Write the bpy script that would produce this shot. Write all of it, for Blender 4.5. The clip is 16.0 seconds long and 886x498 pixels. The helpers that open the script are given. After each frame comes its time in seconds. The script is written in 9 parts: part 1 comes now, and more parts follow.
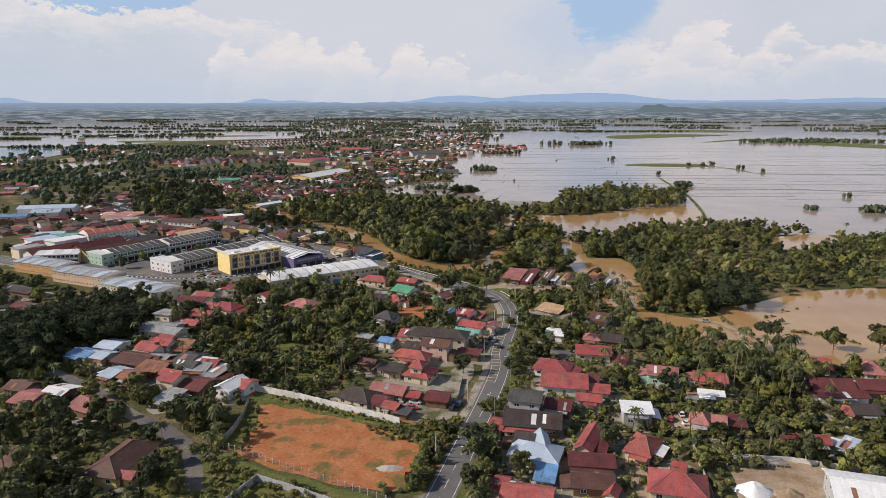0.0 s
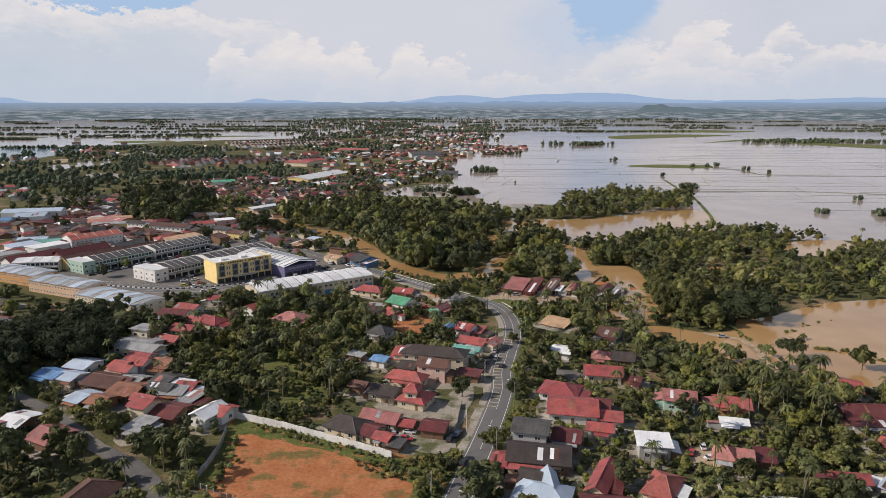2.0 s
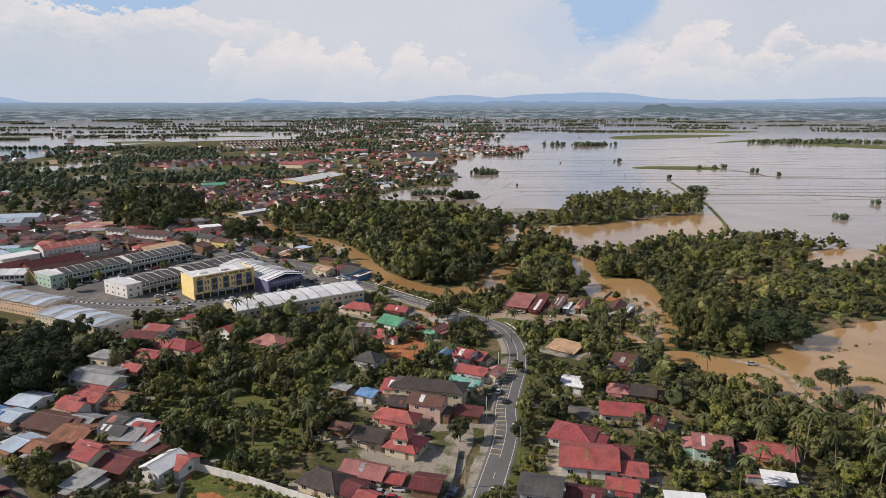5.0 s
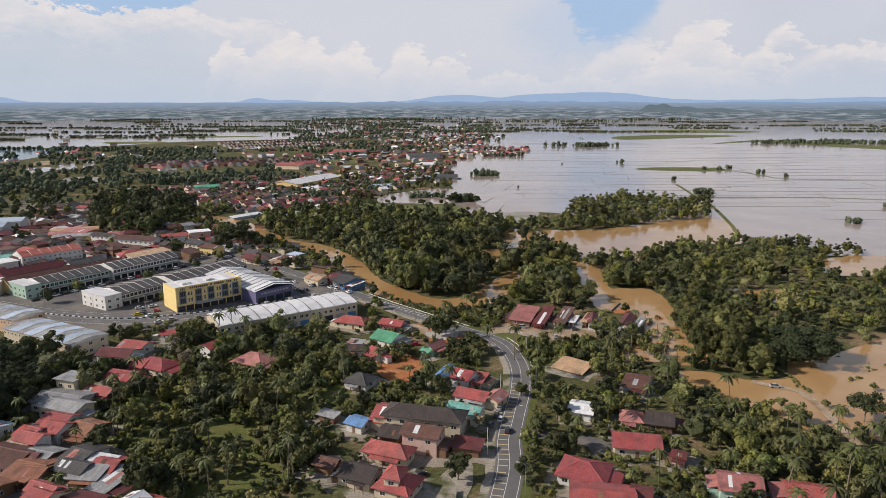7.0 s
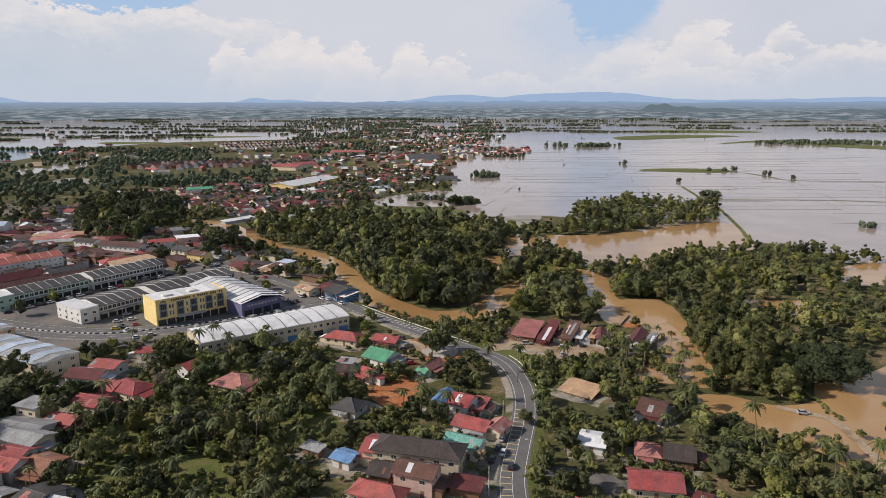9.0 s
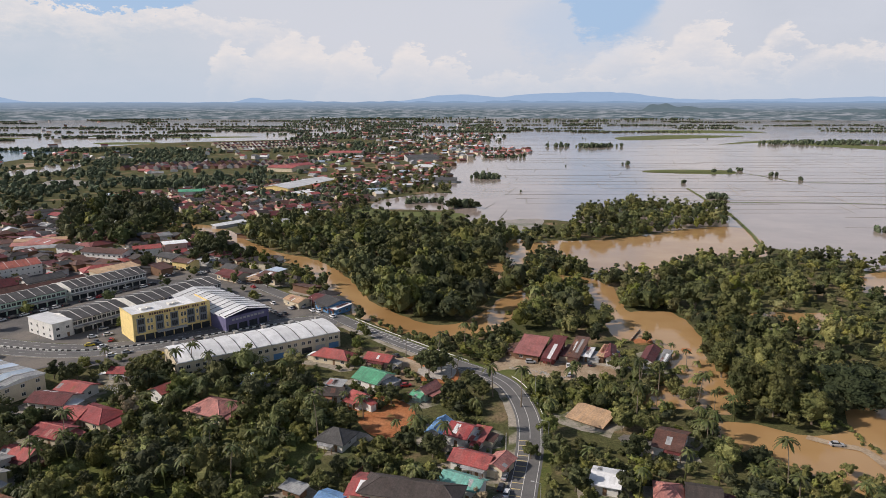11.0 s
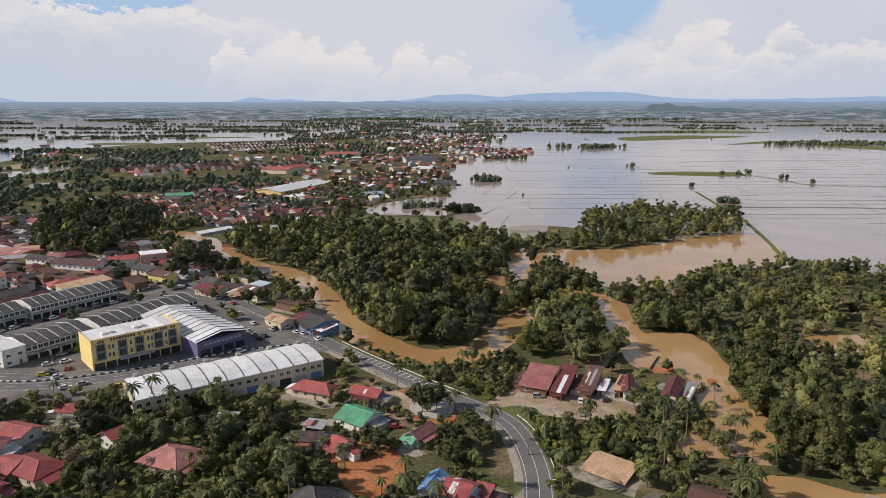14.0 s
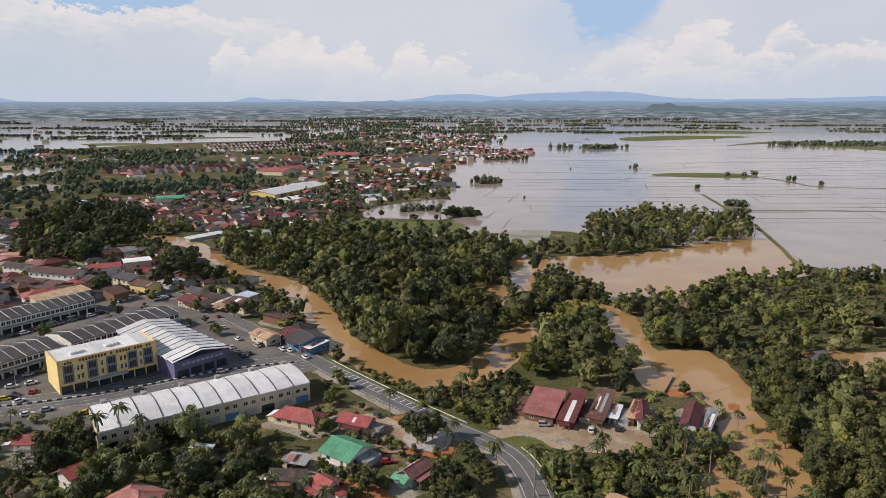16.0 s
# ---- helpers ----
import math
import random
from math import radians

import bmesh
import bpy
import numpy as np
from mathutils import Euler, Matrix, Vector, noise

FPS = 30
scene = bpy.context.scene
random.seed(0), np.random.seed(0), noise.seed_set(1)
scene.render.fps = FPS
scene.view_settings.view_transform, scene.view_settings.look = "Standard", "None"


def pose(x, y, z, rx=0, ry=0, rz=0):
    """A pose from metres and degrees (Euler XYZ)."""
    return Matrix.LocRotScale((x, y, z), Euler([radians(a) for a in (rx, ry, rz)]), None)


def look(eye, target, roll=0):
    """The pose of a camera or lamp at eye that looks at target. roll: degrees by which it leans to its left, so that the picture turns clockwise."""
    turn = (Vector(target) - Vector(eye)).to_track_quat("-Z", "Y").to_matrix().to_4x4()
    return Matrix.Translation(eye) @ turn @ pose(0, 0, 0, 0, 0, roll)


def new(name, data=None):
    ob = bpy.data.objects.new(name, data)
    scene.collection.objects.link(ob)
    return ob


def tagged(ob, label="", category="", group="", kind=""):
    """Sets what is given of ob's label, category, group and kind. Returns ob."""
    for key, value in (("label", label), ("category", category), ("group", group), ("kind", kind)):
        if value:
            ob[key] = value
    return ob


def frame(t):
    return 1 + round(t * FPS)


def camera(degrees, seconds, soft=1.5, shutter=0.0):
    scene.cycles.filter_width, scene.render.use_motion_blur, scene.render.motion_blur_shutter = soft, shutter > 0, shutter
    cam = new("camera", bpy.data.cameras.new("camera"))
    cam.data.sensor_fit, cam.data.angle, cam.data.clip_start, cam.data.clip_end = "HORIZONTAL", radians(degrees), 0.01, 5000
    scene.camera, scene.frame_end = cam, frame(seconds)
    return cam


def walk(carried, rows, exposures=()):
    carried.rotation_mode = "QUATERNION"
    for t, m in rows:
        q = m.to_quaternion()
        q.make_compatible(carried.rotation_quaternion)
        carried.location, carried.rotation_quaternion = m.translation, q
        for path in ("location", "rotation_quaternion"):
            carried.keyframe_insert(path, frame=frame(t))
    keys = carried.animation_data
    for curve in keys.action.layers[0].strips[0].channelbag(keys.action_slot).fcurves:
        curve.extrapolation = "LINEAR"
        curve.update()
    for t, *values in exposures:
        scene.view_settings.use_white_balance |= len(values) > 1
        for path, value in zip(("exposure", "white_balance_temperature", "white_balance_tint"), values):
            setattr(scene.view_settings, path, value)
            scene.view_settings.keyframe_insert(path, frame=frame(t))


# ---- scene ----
cam = camera(65.5, 16.0, soft=0.5)
PATH = [(t, pose(0.516 * t, 10.783 * t, 100 + 0.0436 * t, 78.078 - 0.00638 * t, 0, 0.00776 * t)) for t in (0.0, 4.0, 8.0, 12.0, 16.0)]
walk(cam, PATH, exposures=((0.0, 0.0, 6500, 13), (16.0, 0.0, 6500, 13)))

# ---- world and sun ----
SUN_EL, SUN_AZ = 34.0, -97.0        # degrees; azimuth clockwise from +y
world = bpy.data.worlds.new("sky_world")
scene.world = world
world.use_nodes = True


def build_sky():
    nt = world.node_tree
    nt.nodes.clear()
    N, L = nt.nodes.new, nt.links.new

    def math(op, a, b=0.0, c=0.0, clamp=False):
        n = N("ShaderNodeMath")
        n.operation, n.use_clamp = op, clamp
        for i, v in enumerate((a, b, c)):
            if isinstance(v, (int, float)):
                n.inputs[i].default_value = v
            else:
                L(v, n.inputs[i])
        return n.outputs[0]

    def ramp(v, a, b):
        n = N("ShaderNodeMapRange")
        n.interpolation_type = "SMOOTHSTEP"
        L(v, n.inputs[0])
        n.inputs[1].default_value, n.inputs[2].default_value = a, b
        return n.outputs[0]

    def mix(f, a, b):
        n = N("ShaderNodeMix")
        n.data_type = "RGBA"
        for s, v in ((n.inputs[0], f), (n.inputs[6], a), (n.inputs[7], b)):
            if isinstance(v, tuple):
                s.default_value = (*v, 1)
            elif isinstance(v, (int, float)):
                s.default_value = v
            else:
                L(v, s)
        return n.outputs[2]

    sky = N("ShaderNodeTexSky")
    sky.sky_type, sky.sun_disc = "NISHITA", False
    sky.sun_elevation, sky.sun_rotation = radians(SUN_EL), radians(SUN_AZ)
    sky.dust_density, sky.air_density = 1.6, 1.0
    tc = N("ShaderNodeTexCoord")
    sep = N("ShaderNodeSeparateXYZ")
    L(tc.outputs["Generated"], sep.inputs[0])
    az = math("ARCTAN2", sep.outputs[0], sep.outputs[1])
    el = math("ARCSINE", sep.outputs[2])
    comb = N("ShaderNodeCombineXYZ")
    L(math("MULTIPLY", az, 1.0), comb.inputs[0])
    L(math("MULTIPLY", el, 1.9), comb.inputs[1])

    def noise_of(scale, detail, rough, dx=0.0):
        n = N("ShaderNodeTexNoise")
        mp = N("ShaderNodeMapping")
        mp.inputs["Location"].default_value = (dx, dx * 0.7, 0)
        L(comb.outputs[0], mp.inputs[0])
        L(mp.outputs[0], n.inputs["Vector"])
        n.inputs["Scale"].default_value, n.inputs["Detail"].default_value, n.inputs["Roughness"].default_value = scale, detail, rough
        return n.outputs["Fac"]

    wob = math("MULTIPLY_ADD", noise_of(15, 5, 0.6), 0.07, -0.035)
    wob_fine = math("MULTIPLY_ADD", noise_of(60, 6, 0.68, 3.1), 0.050, -0.025)
    v = math("ADD", math("ADD", el, math("MULTIPLY", wob, 0.55)), wob_fine)
    u = math("ADD", math("ADD", az, wob), math("MULTIPLY", wob_fine, 0.8))

    # openings in the high cloud: two blue wedges over the horizon ahead, more overhead
    def gap(u0, wu, v0, wv, soft=0.35):
        du = math("DIVIDE", math("SUBTRACT", u, u0), wu)
        dv = math("DIVIDE", math("SUBTRACT", v, v0), wv)
        return ramp(math("ADD", math("MULTIPLY", du, du), math("MULTIPLY", dv, dv)), 1.0 + soft * 0.4, 1.0 - soft)
    g = math("MAXIMUM", gap(-0.43, 0.135, 0.162, 0.052, 0.15), gap(0.222, 0.078, 0.168, 0.094, 0.4))
    g = math("MAXIMUM", g, math("MULTIPLY", gap(0.19, 0.10, 0.10, 0.05, 0.9), 0.35))
    high = math("MULTIPLY", ramp(noise_of(2.2, 5, 0.55, 7.7), 0.50, 0.62), ramp(el, 0.17, 0.3))
    g = math("MAXIMUM", g, high)

    # cumulus heads, bright on top and hazy below
    def head(u0, wu, v0, hv, deep=0.036):
        du = math("DIVIDE", math("SUBTRACT", u, u0), wu)
        top = math("MULTIPLY_ADD", math("MULTIPLY", du, du), -hv, v0)
        up = math("SUBTRACT", top, v)
        near = ramp(math("MULTIPLY", du, du), 2.8, 0.2)
        return math("MULTIPLY", near, math("MULTIPLY", ramp(up, -0.004, 0.007), ramp(up, deep * 2.4, 0.0)))
    heads = None
    for u0, wu, v0, hv, deep in ((-0.205, 0.06, 0.092, 0.03, 0.04), (-0.290, 0.022, 0.084, 0.025, 0.03), (-0.130, 0.035, 0.076, 0.03, 0.035), (-0.050, 0.032, 0.080, 0.03, 0.04), (0.005, 0.035, 0.066, 0.03, 0.035),
                                 (0.09, 0.07, 0.040, 0.02, 0.02), (0.255, 0.05, 0.080, 0.02, 0.02), (0.345, 0.045, 0.105, 0.035, 0.03), (0.45, 0.035, 0.098, 0.03, 0.014), (0.33, 0.07, 0.052, 0.012, 0.018),
                                 (0.42, 0.03, 0.068, 0.02, 0.015), (0.53, 0.06, 0.072, 0.015, 0.014), (0.20, 0.05, 0.040, 0.012, 0.014), (-0.40, 0.14, 0.120, 0.012, 0.016), (-0.56, 0.10, 0.128, 0.02, 0.02)):
        h = head(u0, wu, v0, hv, deep)
        heads = h if heads is None else math("MAXIMUM", heads, h)
    haze = ramp(el, 0.075, 0.0)
    side = ramp(math("ADD", az, math("MULTIPLY", el, 2.2)), -0.45, 0.05)
    cloud = mix(side, (0.52, 0.605, 0.69), (0.655, 0.68, 0.735))
    cloud = mix(math("MULTIPLY", ramp(az, 0.26, 0.5), 0.8), cloud, (0.56, 0.605, 0.68))
    cloud = mix(math("MULTIPLY_ADD", noise_of(8, 6, 0.6, 1.3), 1.6, -0.5, clamp=True), cloud, (0.66, 0.69, 0.755))
    cloud = mix(math("MULTIPLY", heads, math("MULTIPLY_ADD", noise_of(30, 5, 0.6, 5.0), 1.5, 0.0, clamp=True)), cloud, (0.86, 0.81, 0.78))
    blue = (0.40, 0.56, 0.77)
    c = mix(g, cloud, blue)
    c = mix(math("MULTIPLY", haze, 0.7), c, (0.555, 0.635, 0.74))
    seen = N("ShaderNodeBackground")
    L(c, seen.inputs[0])
    seen.inputs[1].default_value = 0.98
    clear = N("ShaderNodeBackground")
    L(sky.outputs[0], clear.inputs[0])
    clear.inputs[1].default_value = 0.075
    both = N("ShaderNodeMixShader")
    L(math("MULTIPLY", ramp(el, 0.75, 0.20), 0.96), both.inputs[0])
    L(clear.outputs[0], both.inputs[1])
    L(seen.outputs[0], both.inputs[2])
    out = N("ShaderNodeOutputWorld")
    L(both.outputs[0], out.inputs[0])


build_sky()
sun = new("sun", bpy.data.lights.new("sun", "SUN"))
sun.data.energy, sun.data.angle, sun.data.color = 4.2, radians(0.6), (1.0, 0.91, 0.80)
sd = Vector((math.sin(radians(SUN_AZ)) * math.cos(radians(SUN_EL)), math.cos(radians(SUN_AZ)) * math.cos(radians(SUN_EL)), math.sin(radians(SUN_EL))))
sun.matrix_world = look(sd * 300, (0, 0, 0))

# ---- materials ----
MATS = {}


def mat(name, c1, c2=None, scale=0.5, rough=0.8, metal=0.0, bump=0.15, fine=6.0, fine_amt=0.25, rand=0.0, island=0.0, c3=None, scale3=0.08, band=(0.45, 0.6), spec=0.4, wave=0.0, wave_axis="X", trans=0.0, grow=0.5, tint=0.0, streak=0.0):
    """A surface with two scales of mottling, in metres, optional ribs, and a third tint in patches."""
    m = bpy.data.materials.new(name)
    m.use_nodes = True
    nt = m.node_tree
    N, L = nt.nodes.new, nt.links.new
    b = nt.nodes["Principled BSDF"]
    b.inputs["Roughness"].default_value, b.inputs["Metallic"].default_value = rough, metal
    b.inputs["Specular IOR Level"].default_value = spec
    geo = N("ShaderNodeNewGeometry")
    pos = geo.outputs["Position"]

    def tex(s, detail=4.0, r=0.55):
        n = N("ShaderNodeTexNoise")
        L(pos, n.inputs["Vector"])
        n.inputs["Scale"].default_value, n.inputs["Detail"].default_value, n.inputs["Roughness"].default_value = s, detail, r
        return n.outputs["Fac"]

    def rng(v, a, z, lo=0.0, hi=1.0):
        n = N("ShaderNodeMapRange")
        L(v, n.inputs[0])
        for i, k in enumerate((a, z, lo, hi)):
            n.inputs[1 + i].default_value = k
        return n.outputs[0]

    def mixc(f, a, z, mode="MIX"):
        n = N("ShaderNodeMix")
        n.data_type, n.blend_type = "RGBA", mode
        for s, v in ((n.inputs[0], f), (n.inputs[6], a), (n.inputs[7], z)):
            if isinstance(v, tuple):
                s.default_value = (*v[:3], 1)
            elif isinstance(v, float):
                s.default_value = v
            else:
                L(v, s)
        return n.outputs[2]

    big = tex(scale)
    col = mixc(rng(big, 0.32, 0.68), c1, c2 or c1)
    if c3:
        col = mixc(rng(tex(scale3, 5.0, 0.6), *band), col, c3)
    f = tex(fine, 3.0, 0.7)
    g = rng(f, 0.25, 0.75, 1.0 - fine_amt, 1.0 + fine_amt)
    hs = N("ShaderNodeHueSaturation")
    L(col, hs.inputs["Color"])
    val = g
    for amount, source in ((rand, "obj"), (island, "isl")):
        if amount:
            r = N("ShaderNodeObjectInfo").outputs["Random"] if source == "obj" else geo.outputs["Random Per Island"]
            k = N("ShaderNodeMath")
            k.operation = "MULTIPLY"
            L(val, k.inputs[0])
            L(rng(r, 0.0, 1.0, 1.0 - amount, 1.0 + amount), k.inputs[1])
            val = k.outputs[0]
            hue = rng(r, 0.0, 1.0, 0.5 - 0.03 * amount, 0.5 + 0.03 * amount)
            L(hue, hs.inputs["Hue"])
    if tint:                # every tree of a joined wood has its own tone
        at = N("ShaderNodeAttribute")
        at.attribute_name = "tint"
        sp = N("ShaderNodeSeparateXYZ")
        L(at.outputs["Vector"], sp.inputs[0])
        k = N("ShaderNodeMath")
        k.operation = "MULTIPLY"
        L(val, k.inputs[0])
        L(rng(sp.outputs[0], -1.0, 1.0, 1.0 - tint, 1.0 + tint * 1.1), k.inputs[1])
        val = k.outputs[0]
        L(rng(sp.outputs[1], -1.0, 1.0, 0.84, 1.12), hs.inputs["Saturation"])
        L(rng(sp.outputs[2], -1.0, 1.0, 0.478, 0.522), hs.inputs["Hue"])
    if streak:              # sheets of unlike age, and rain streaks running down the slope
        tco, mp_ = N("ShaderNodeTexCoord"), N("ShaderNodeMapping")
        mp_.inputs["Scale"].default_value = (1.15, 0.10, 0.10)
        L(tco.outputs["Object"], mp_.inputs[0])
        oi = N("ShaderNodeObjectInfo")
        ns = N("ShaderNodeTexNoise")
        ns.noise_dimensions = "4D"
        L(mp_.outputs[0], ns.inputs["Vector"])
        mw = N("ShaderNodeMath")
        mw.operation = "MULTIPLY"
        mw.inputs[1].default_value = 40.0
        L(oi.outputs["Random"], mw.inputs[0])
        L(mw.outputs[0], ns.inputs["W"])
        ns.inputs["Scale"].default_value, ns.inputs["Detail"].default_value, ns.inputs["Roughness"].default_value = 1.0, 4.0, 0.65
        k = N("ShaderNodeMath")
        k.operation = "MULTIPLY"
        L(val, k.inputs[0])
        L(rng(ns.outputs["Fac"], 0.34, 0.66, 1.0 - streak, 1.0 + streak * 0.7), k.inputs[1])
        val = k.outputs[0]
        L(rng(ns.outputs["Fac"], 0.34, 0.66, 0.86, 1.05), hs.inputs["Saturation"])
    L(val, hs.inputs["Value"])
    col = hs.outputs[0]
    L(col, b.inputs["Base Color"])
    height = f
    if wave:
        w = N("ShaderNodeTexWave")
        tcn = N("ShaderNodeTexCoord")
        L(tcn.outputs["Object"], w.inputs["Vector"])
        w.wave_type, w.bands_direction = "BANDS", wave_axis
        w.inputs["Scale"].default_value = wave
        w.inputs["Distortion"].default_value = 0.2
        height = w.outputs["Fac"]
    if bump:
        bn = N("ShaderNodeBump")
        L(height, bn.inputs["Height"])
        bn.inputs["Strength"].default_value, bn.inputs["Distance"].default_value = min(1.0, bump), grow * 0.1
        L(bn.outputs[0], b.inputs["Normal"])
    if trans:
        tr = N("ShaderNodeBsdfTranslucent")
        L(col, tr.inputs[0])
        ms = N("ShaderNodeMixShader")
        ms.inputs[0].default_value = trans
        L(b.outputs[0], ms.inputs[1])
        L(tr.outputs[0], ms.inputs[2])
        L(ms.outputs[0], nt.nodes["Material Output"].inputs[0])
    MATS[name] = m
    return m


def water_mat(name, c1, c2, scale, rough, rip):
    m = mat(name, c1, c2, scale=scale, rough=rough, bump=0.0, fine=0.02, fine_amt=0.12, spec=0.5)
    nt = m.node_tree
    b = nt.nodes["Principled BSDF"]
    b.inputs["IOR"].default_value = 1.33
    n, bn, g = nt.nodes.new("ShaderNodeTexNoise"), nt.nodes.new("ShaderNodeBump"), nt.nodes.new("ShaderNodeNewGeometry")
    nt.links.new(g.outputs["Position"], n.inputs["Vector"])
    n.inputs["Scale"].default_value, n.inputs["Detail"].default_value = 0.9, 3.0
    nt.links.new(n.outputs["Fac"], bn.inputs["Height"])
    bn.inputs["Strength"].default_value, bn.inputs["Distance"].default_value = rip, 0.1
    nt.links.new(bn.outputs[0], b.inputs["Normal"])
    return m


mat("ground", (0.070, 0.080, 0.030), (0.115, 0.105, 0.050), scale=0.08, fine=0.9, fine_amt=0.6, c3=(0.24, 0.17, 0.105), scale3=0.035, band=(0.54, 0.66), bump=0.5, rough=0.95, spec=0.1)
mat("grass", (0.085, 0.115, 0.030), (0.150, 0.150, 0.055), scale=0.12, fine=1.6, fine_amt=0.45, c3=(0.19, 0.16, 0.07), scale3=0.07, band=(0.52, 0.7), bump=0.8, rough=0.95, spec=0.1)
mat("weeds", (0.075, 0.098, 0.028), (0.130, 0.145, 0.045), scale=0.3, fine=2.0, fine_amt=0.55, c3=(0.33, 0.16, 0.075), scale3=0.28, band=(0.54, 0.62), bump=1.0, rough=0.95, spec=0.1)
mat("paddy_grass", (0.105, 0.135, 0.045), (0.17, 0.175, 0.08), scale=0.02, fine=0.3, fine_amt=0.3, bump=0.2, rough=0.95, spec=0.1)
mat("red_earth", (0.36, 0.132, 0.054), (0.44, 0.195, 0.092), scale=0.16, fine=0.9, fine_amt=0.30, c3=(0.17, 0.13, 0.05), scale3=0.11, band=(0.53, 0.62), bump=0.6, rough=0.95, spec=0.1)
mat("dirt", (0.36, 0.27, 0.18), (0.44, 0.36, 0.27), scale=0.15, fine=1.2, fine_amt=0.25, c3=(0.27, 0.19, 0.12), scale3=0.08, bump=0.4, rough=0.95, spec=0.1)
mat("mud_flat", (0.27, 0.225, 0.18), (0.34, 0.29, 0.24), scale=0.05, fine=0.4, fine_amt=0.2, c3=(0.13, 0.14, 0.06), scale3=0.03, band=(0.52, 0.6), bump=0.2, rough=0.4, spec=0.4)
mat("yard", (0.27, 0.235, 0.185), (0.38, 0.345, 0.295), scale=0.12, fine=1.2, fine_amt=0.3, c3=(0.10, 0.11, 0.05), scale3=0.10, band=(0.5, 0.62), bump=0.4, rough=0.95, spec=0.1)
mat("asphalt", (0.125, 0.123, 0.124), (0.155, 0.152, 0.150), scale=0.3, fine=3.0, fine_amt=0.15, c3=(0.16, 0.155, 0.15), scale3=0.06, rough=0.88, bump=0.1, spec=0.3)
mat("old_asphalt", (0.105, 0.101, 0.10), (0.15, 0.143, 0.136), scale=0.12, fine=1.5, fine_amt=0.25, c3=(0.20, 0.178, 0.155), scale3=0.05, rough=0.9, bump=0.1, spec=0.3)
mat("concrete", (0.36, 0.35, 0.33), (0.46, 0.45, 0.43), scale=0.4, fine=2.0, fine_amt=0.2, c3=(0.24, 0.23, 0.21), scale3=0.3, rough=0.9, bump=0.1, rand=0.06)
mat("line_white", (0.72, 0.72, 0.70), (0.60, 0.60, 0.58), scale=2, fine=5, fine_amt=0.15, rough=0.7)
mat("line_yellow", (0.62, 0.50, 0.24), (0.5, 0.4, 0.2), scale=2, fine=5, fine_amt=0.2, rough=0.7)
mat("kerb_black", (0.03, 0.03, 0.03), (0.05, 0.05, 0.05), rough=0.7)
water_mat("brown_water", (0.385, 0.225, 0.095), (0.43, 0.275, 0.13), 0.02, 0.10, 0.10)
water_mat("paddy_water", (0.28, 0.23, 0.205), (0.38, 0.31, 0.27), 0.006, 0.12, 0.12)
water_mat("lake_water", (0.10, 0.16, 0.20), (0.12, 0.18, 0.22), 0.01, 0.15, 0.10)
mat("bund", (0.17, 0.15, 0.115), (0.24, 0.21, 0.16), scale=0.1, fine=0.6, rough=0.95, bump=0.3, spec=0.1)

for nm, c in {"red": (0.37, 0.080, 0.074), "pink": (0.41, 0.16, 0.14), "maroon": (0.145, 0.034, 0.034), "dark": (0.062, 0.048, 0.043),
              "brown": (0.13, 0.062, 0.046), "grey": (0.33, 0.335, 0.34), "white": (0.72, 0.73, 0.74), "blue": (0.13, 0.29, 0.52),
              "sky": (0.42, 0.51, 0.62), "green": (0.10, 0.36, 0.21), "teal": (0.16, 0.40, 0.34), "rust": (0.29, 0.125, 0.07),
              "terra": (0.38, 0.105, 0.080), "tan": (0.52, 0.34, 0.20), "slate": (0.078, 0.075, 0.074)}.items():
    dk = tuple(v * 0.62 + 0.012 for v in c)
    lt = tuple(min(1, v * 1.08 + 0.01) for v in c)
    pale = nm in ("white", "sky")
    if pale:
        dk = tuple(v * 0.84 for v in c)
    mat("roof_" + nm, lt, tuple(v * (0.94 if pale else 0.86) for v in c), scale=0.3, fine=1.9, fine_amt=0.10 if pale else 0.30, c3=dk, scale3=0.10 if pale else 0.22, band=(0.50, 0.68), rough=0.58, bump=0.35, wave=5.0, rand=0.16, spec=0.3, grow=0.4, streak=0.08 if pale else 0.20)
for nm, c in {"white": (0.70, 0.69, 0.66), "cream": (0.62, 0.54, 0.40), "grey": (0.42, 0.42, 0.42), "yellow": (0.80, 0.62, 0.27), "pinkish": (0.60, 0.42, 0.36),
              "mint": (0.42, 0.58, 0.48), "wood": (0.20, 0.115, 0.07), "peach": (0.66, 0.46, 0.31), "orange": (0.62, 0.34, 0.14), "blue": (0.12, 0.27, 0.50), "purple": (0.15, 0.14, 0.26), "redwall": (0.20, 0.05, 0.045)}.items():
    mat("wall_" + nm, c, tuple(v * 0.88 for v in c), scale=0.5, fine=2.5, fine_amt=0.10, c3=tuple(v * 0.66 for v in c), scale3=0.35, band=(0.56, 0.75), rough=0.85, bump=0.06, rand=0.08)
mat("bay_grey", (0.15, 0.17, 0.19), (0.19, 0.21, 0.23), rough=0.6, bump=0.0)
mat("glass_dark", (0.030, 0.036, 0.042), (0.05, 0.055, 0.06), rough=0.12, bump=0.0, fine_amt=0.05, spec=0.6)
mat("frame_white", (0.68, 0.68, 0.66), rough=0.6, bump=0.0)
mat("frame_dark", (0.05, 0.045, 0.04), rough=0.6, bump=0.0)
mat("timber", (0.17, 0.10, 0.06), (0.24, 0.15, 0.09), scale=2, rough=0.8)
mat("steel", (0.42, 0.43, 0.44), (0.5, 0.5, 0.5), scale=1, rough=0.45, metal=0.7, bump=0.0)
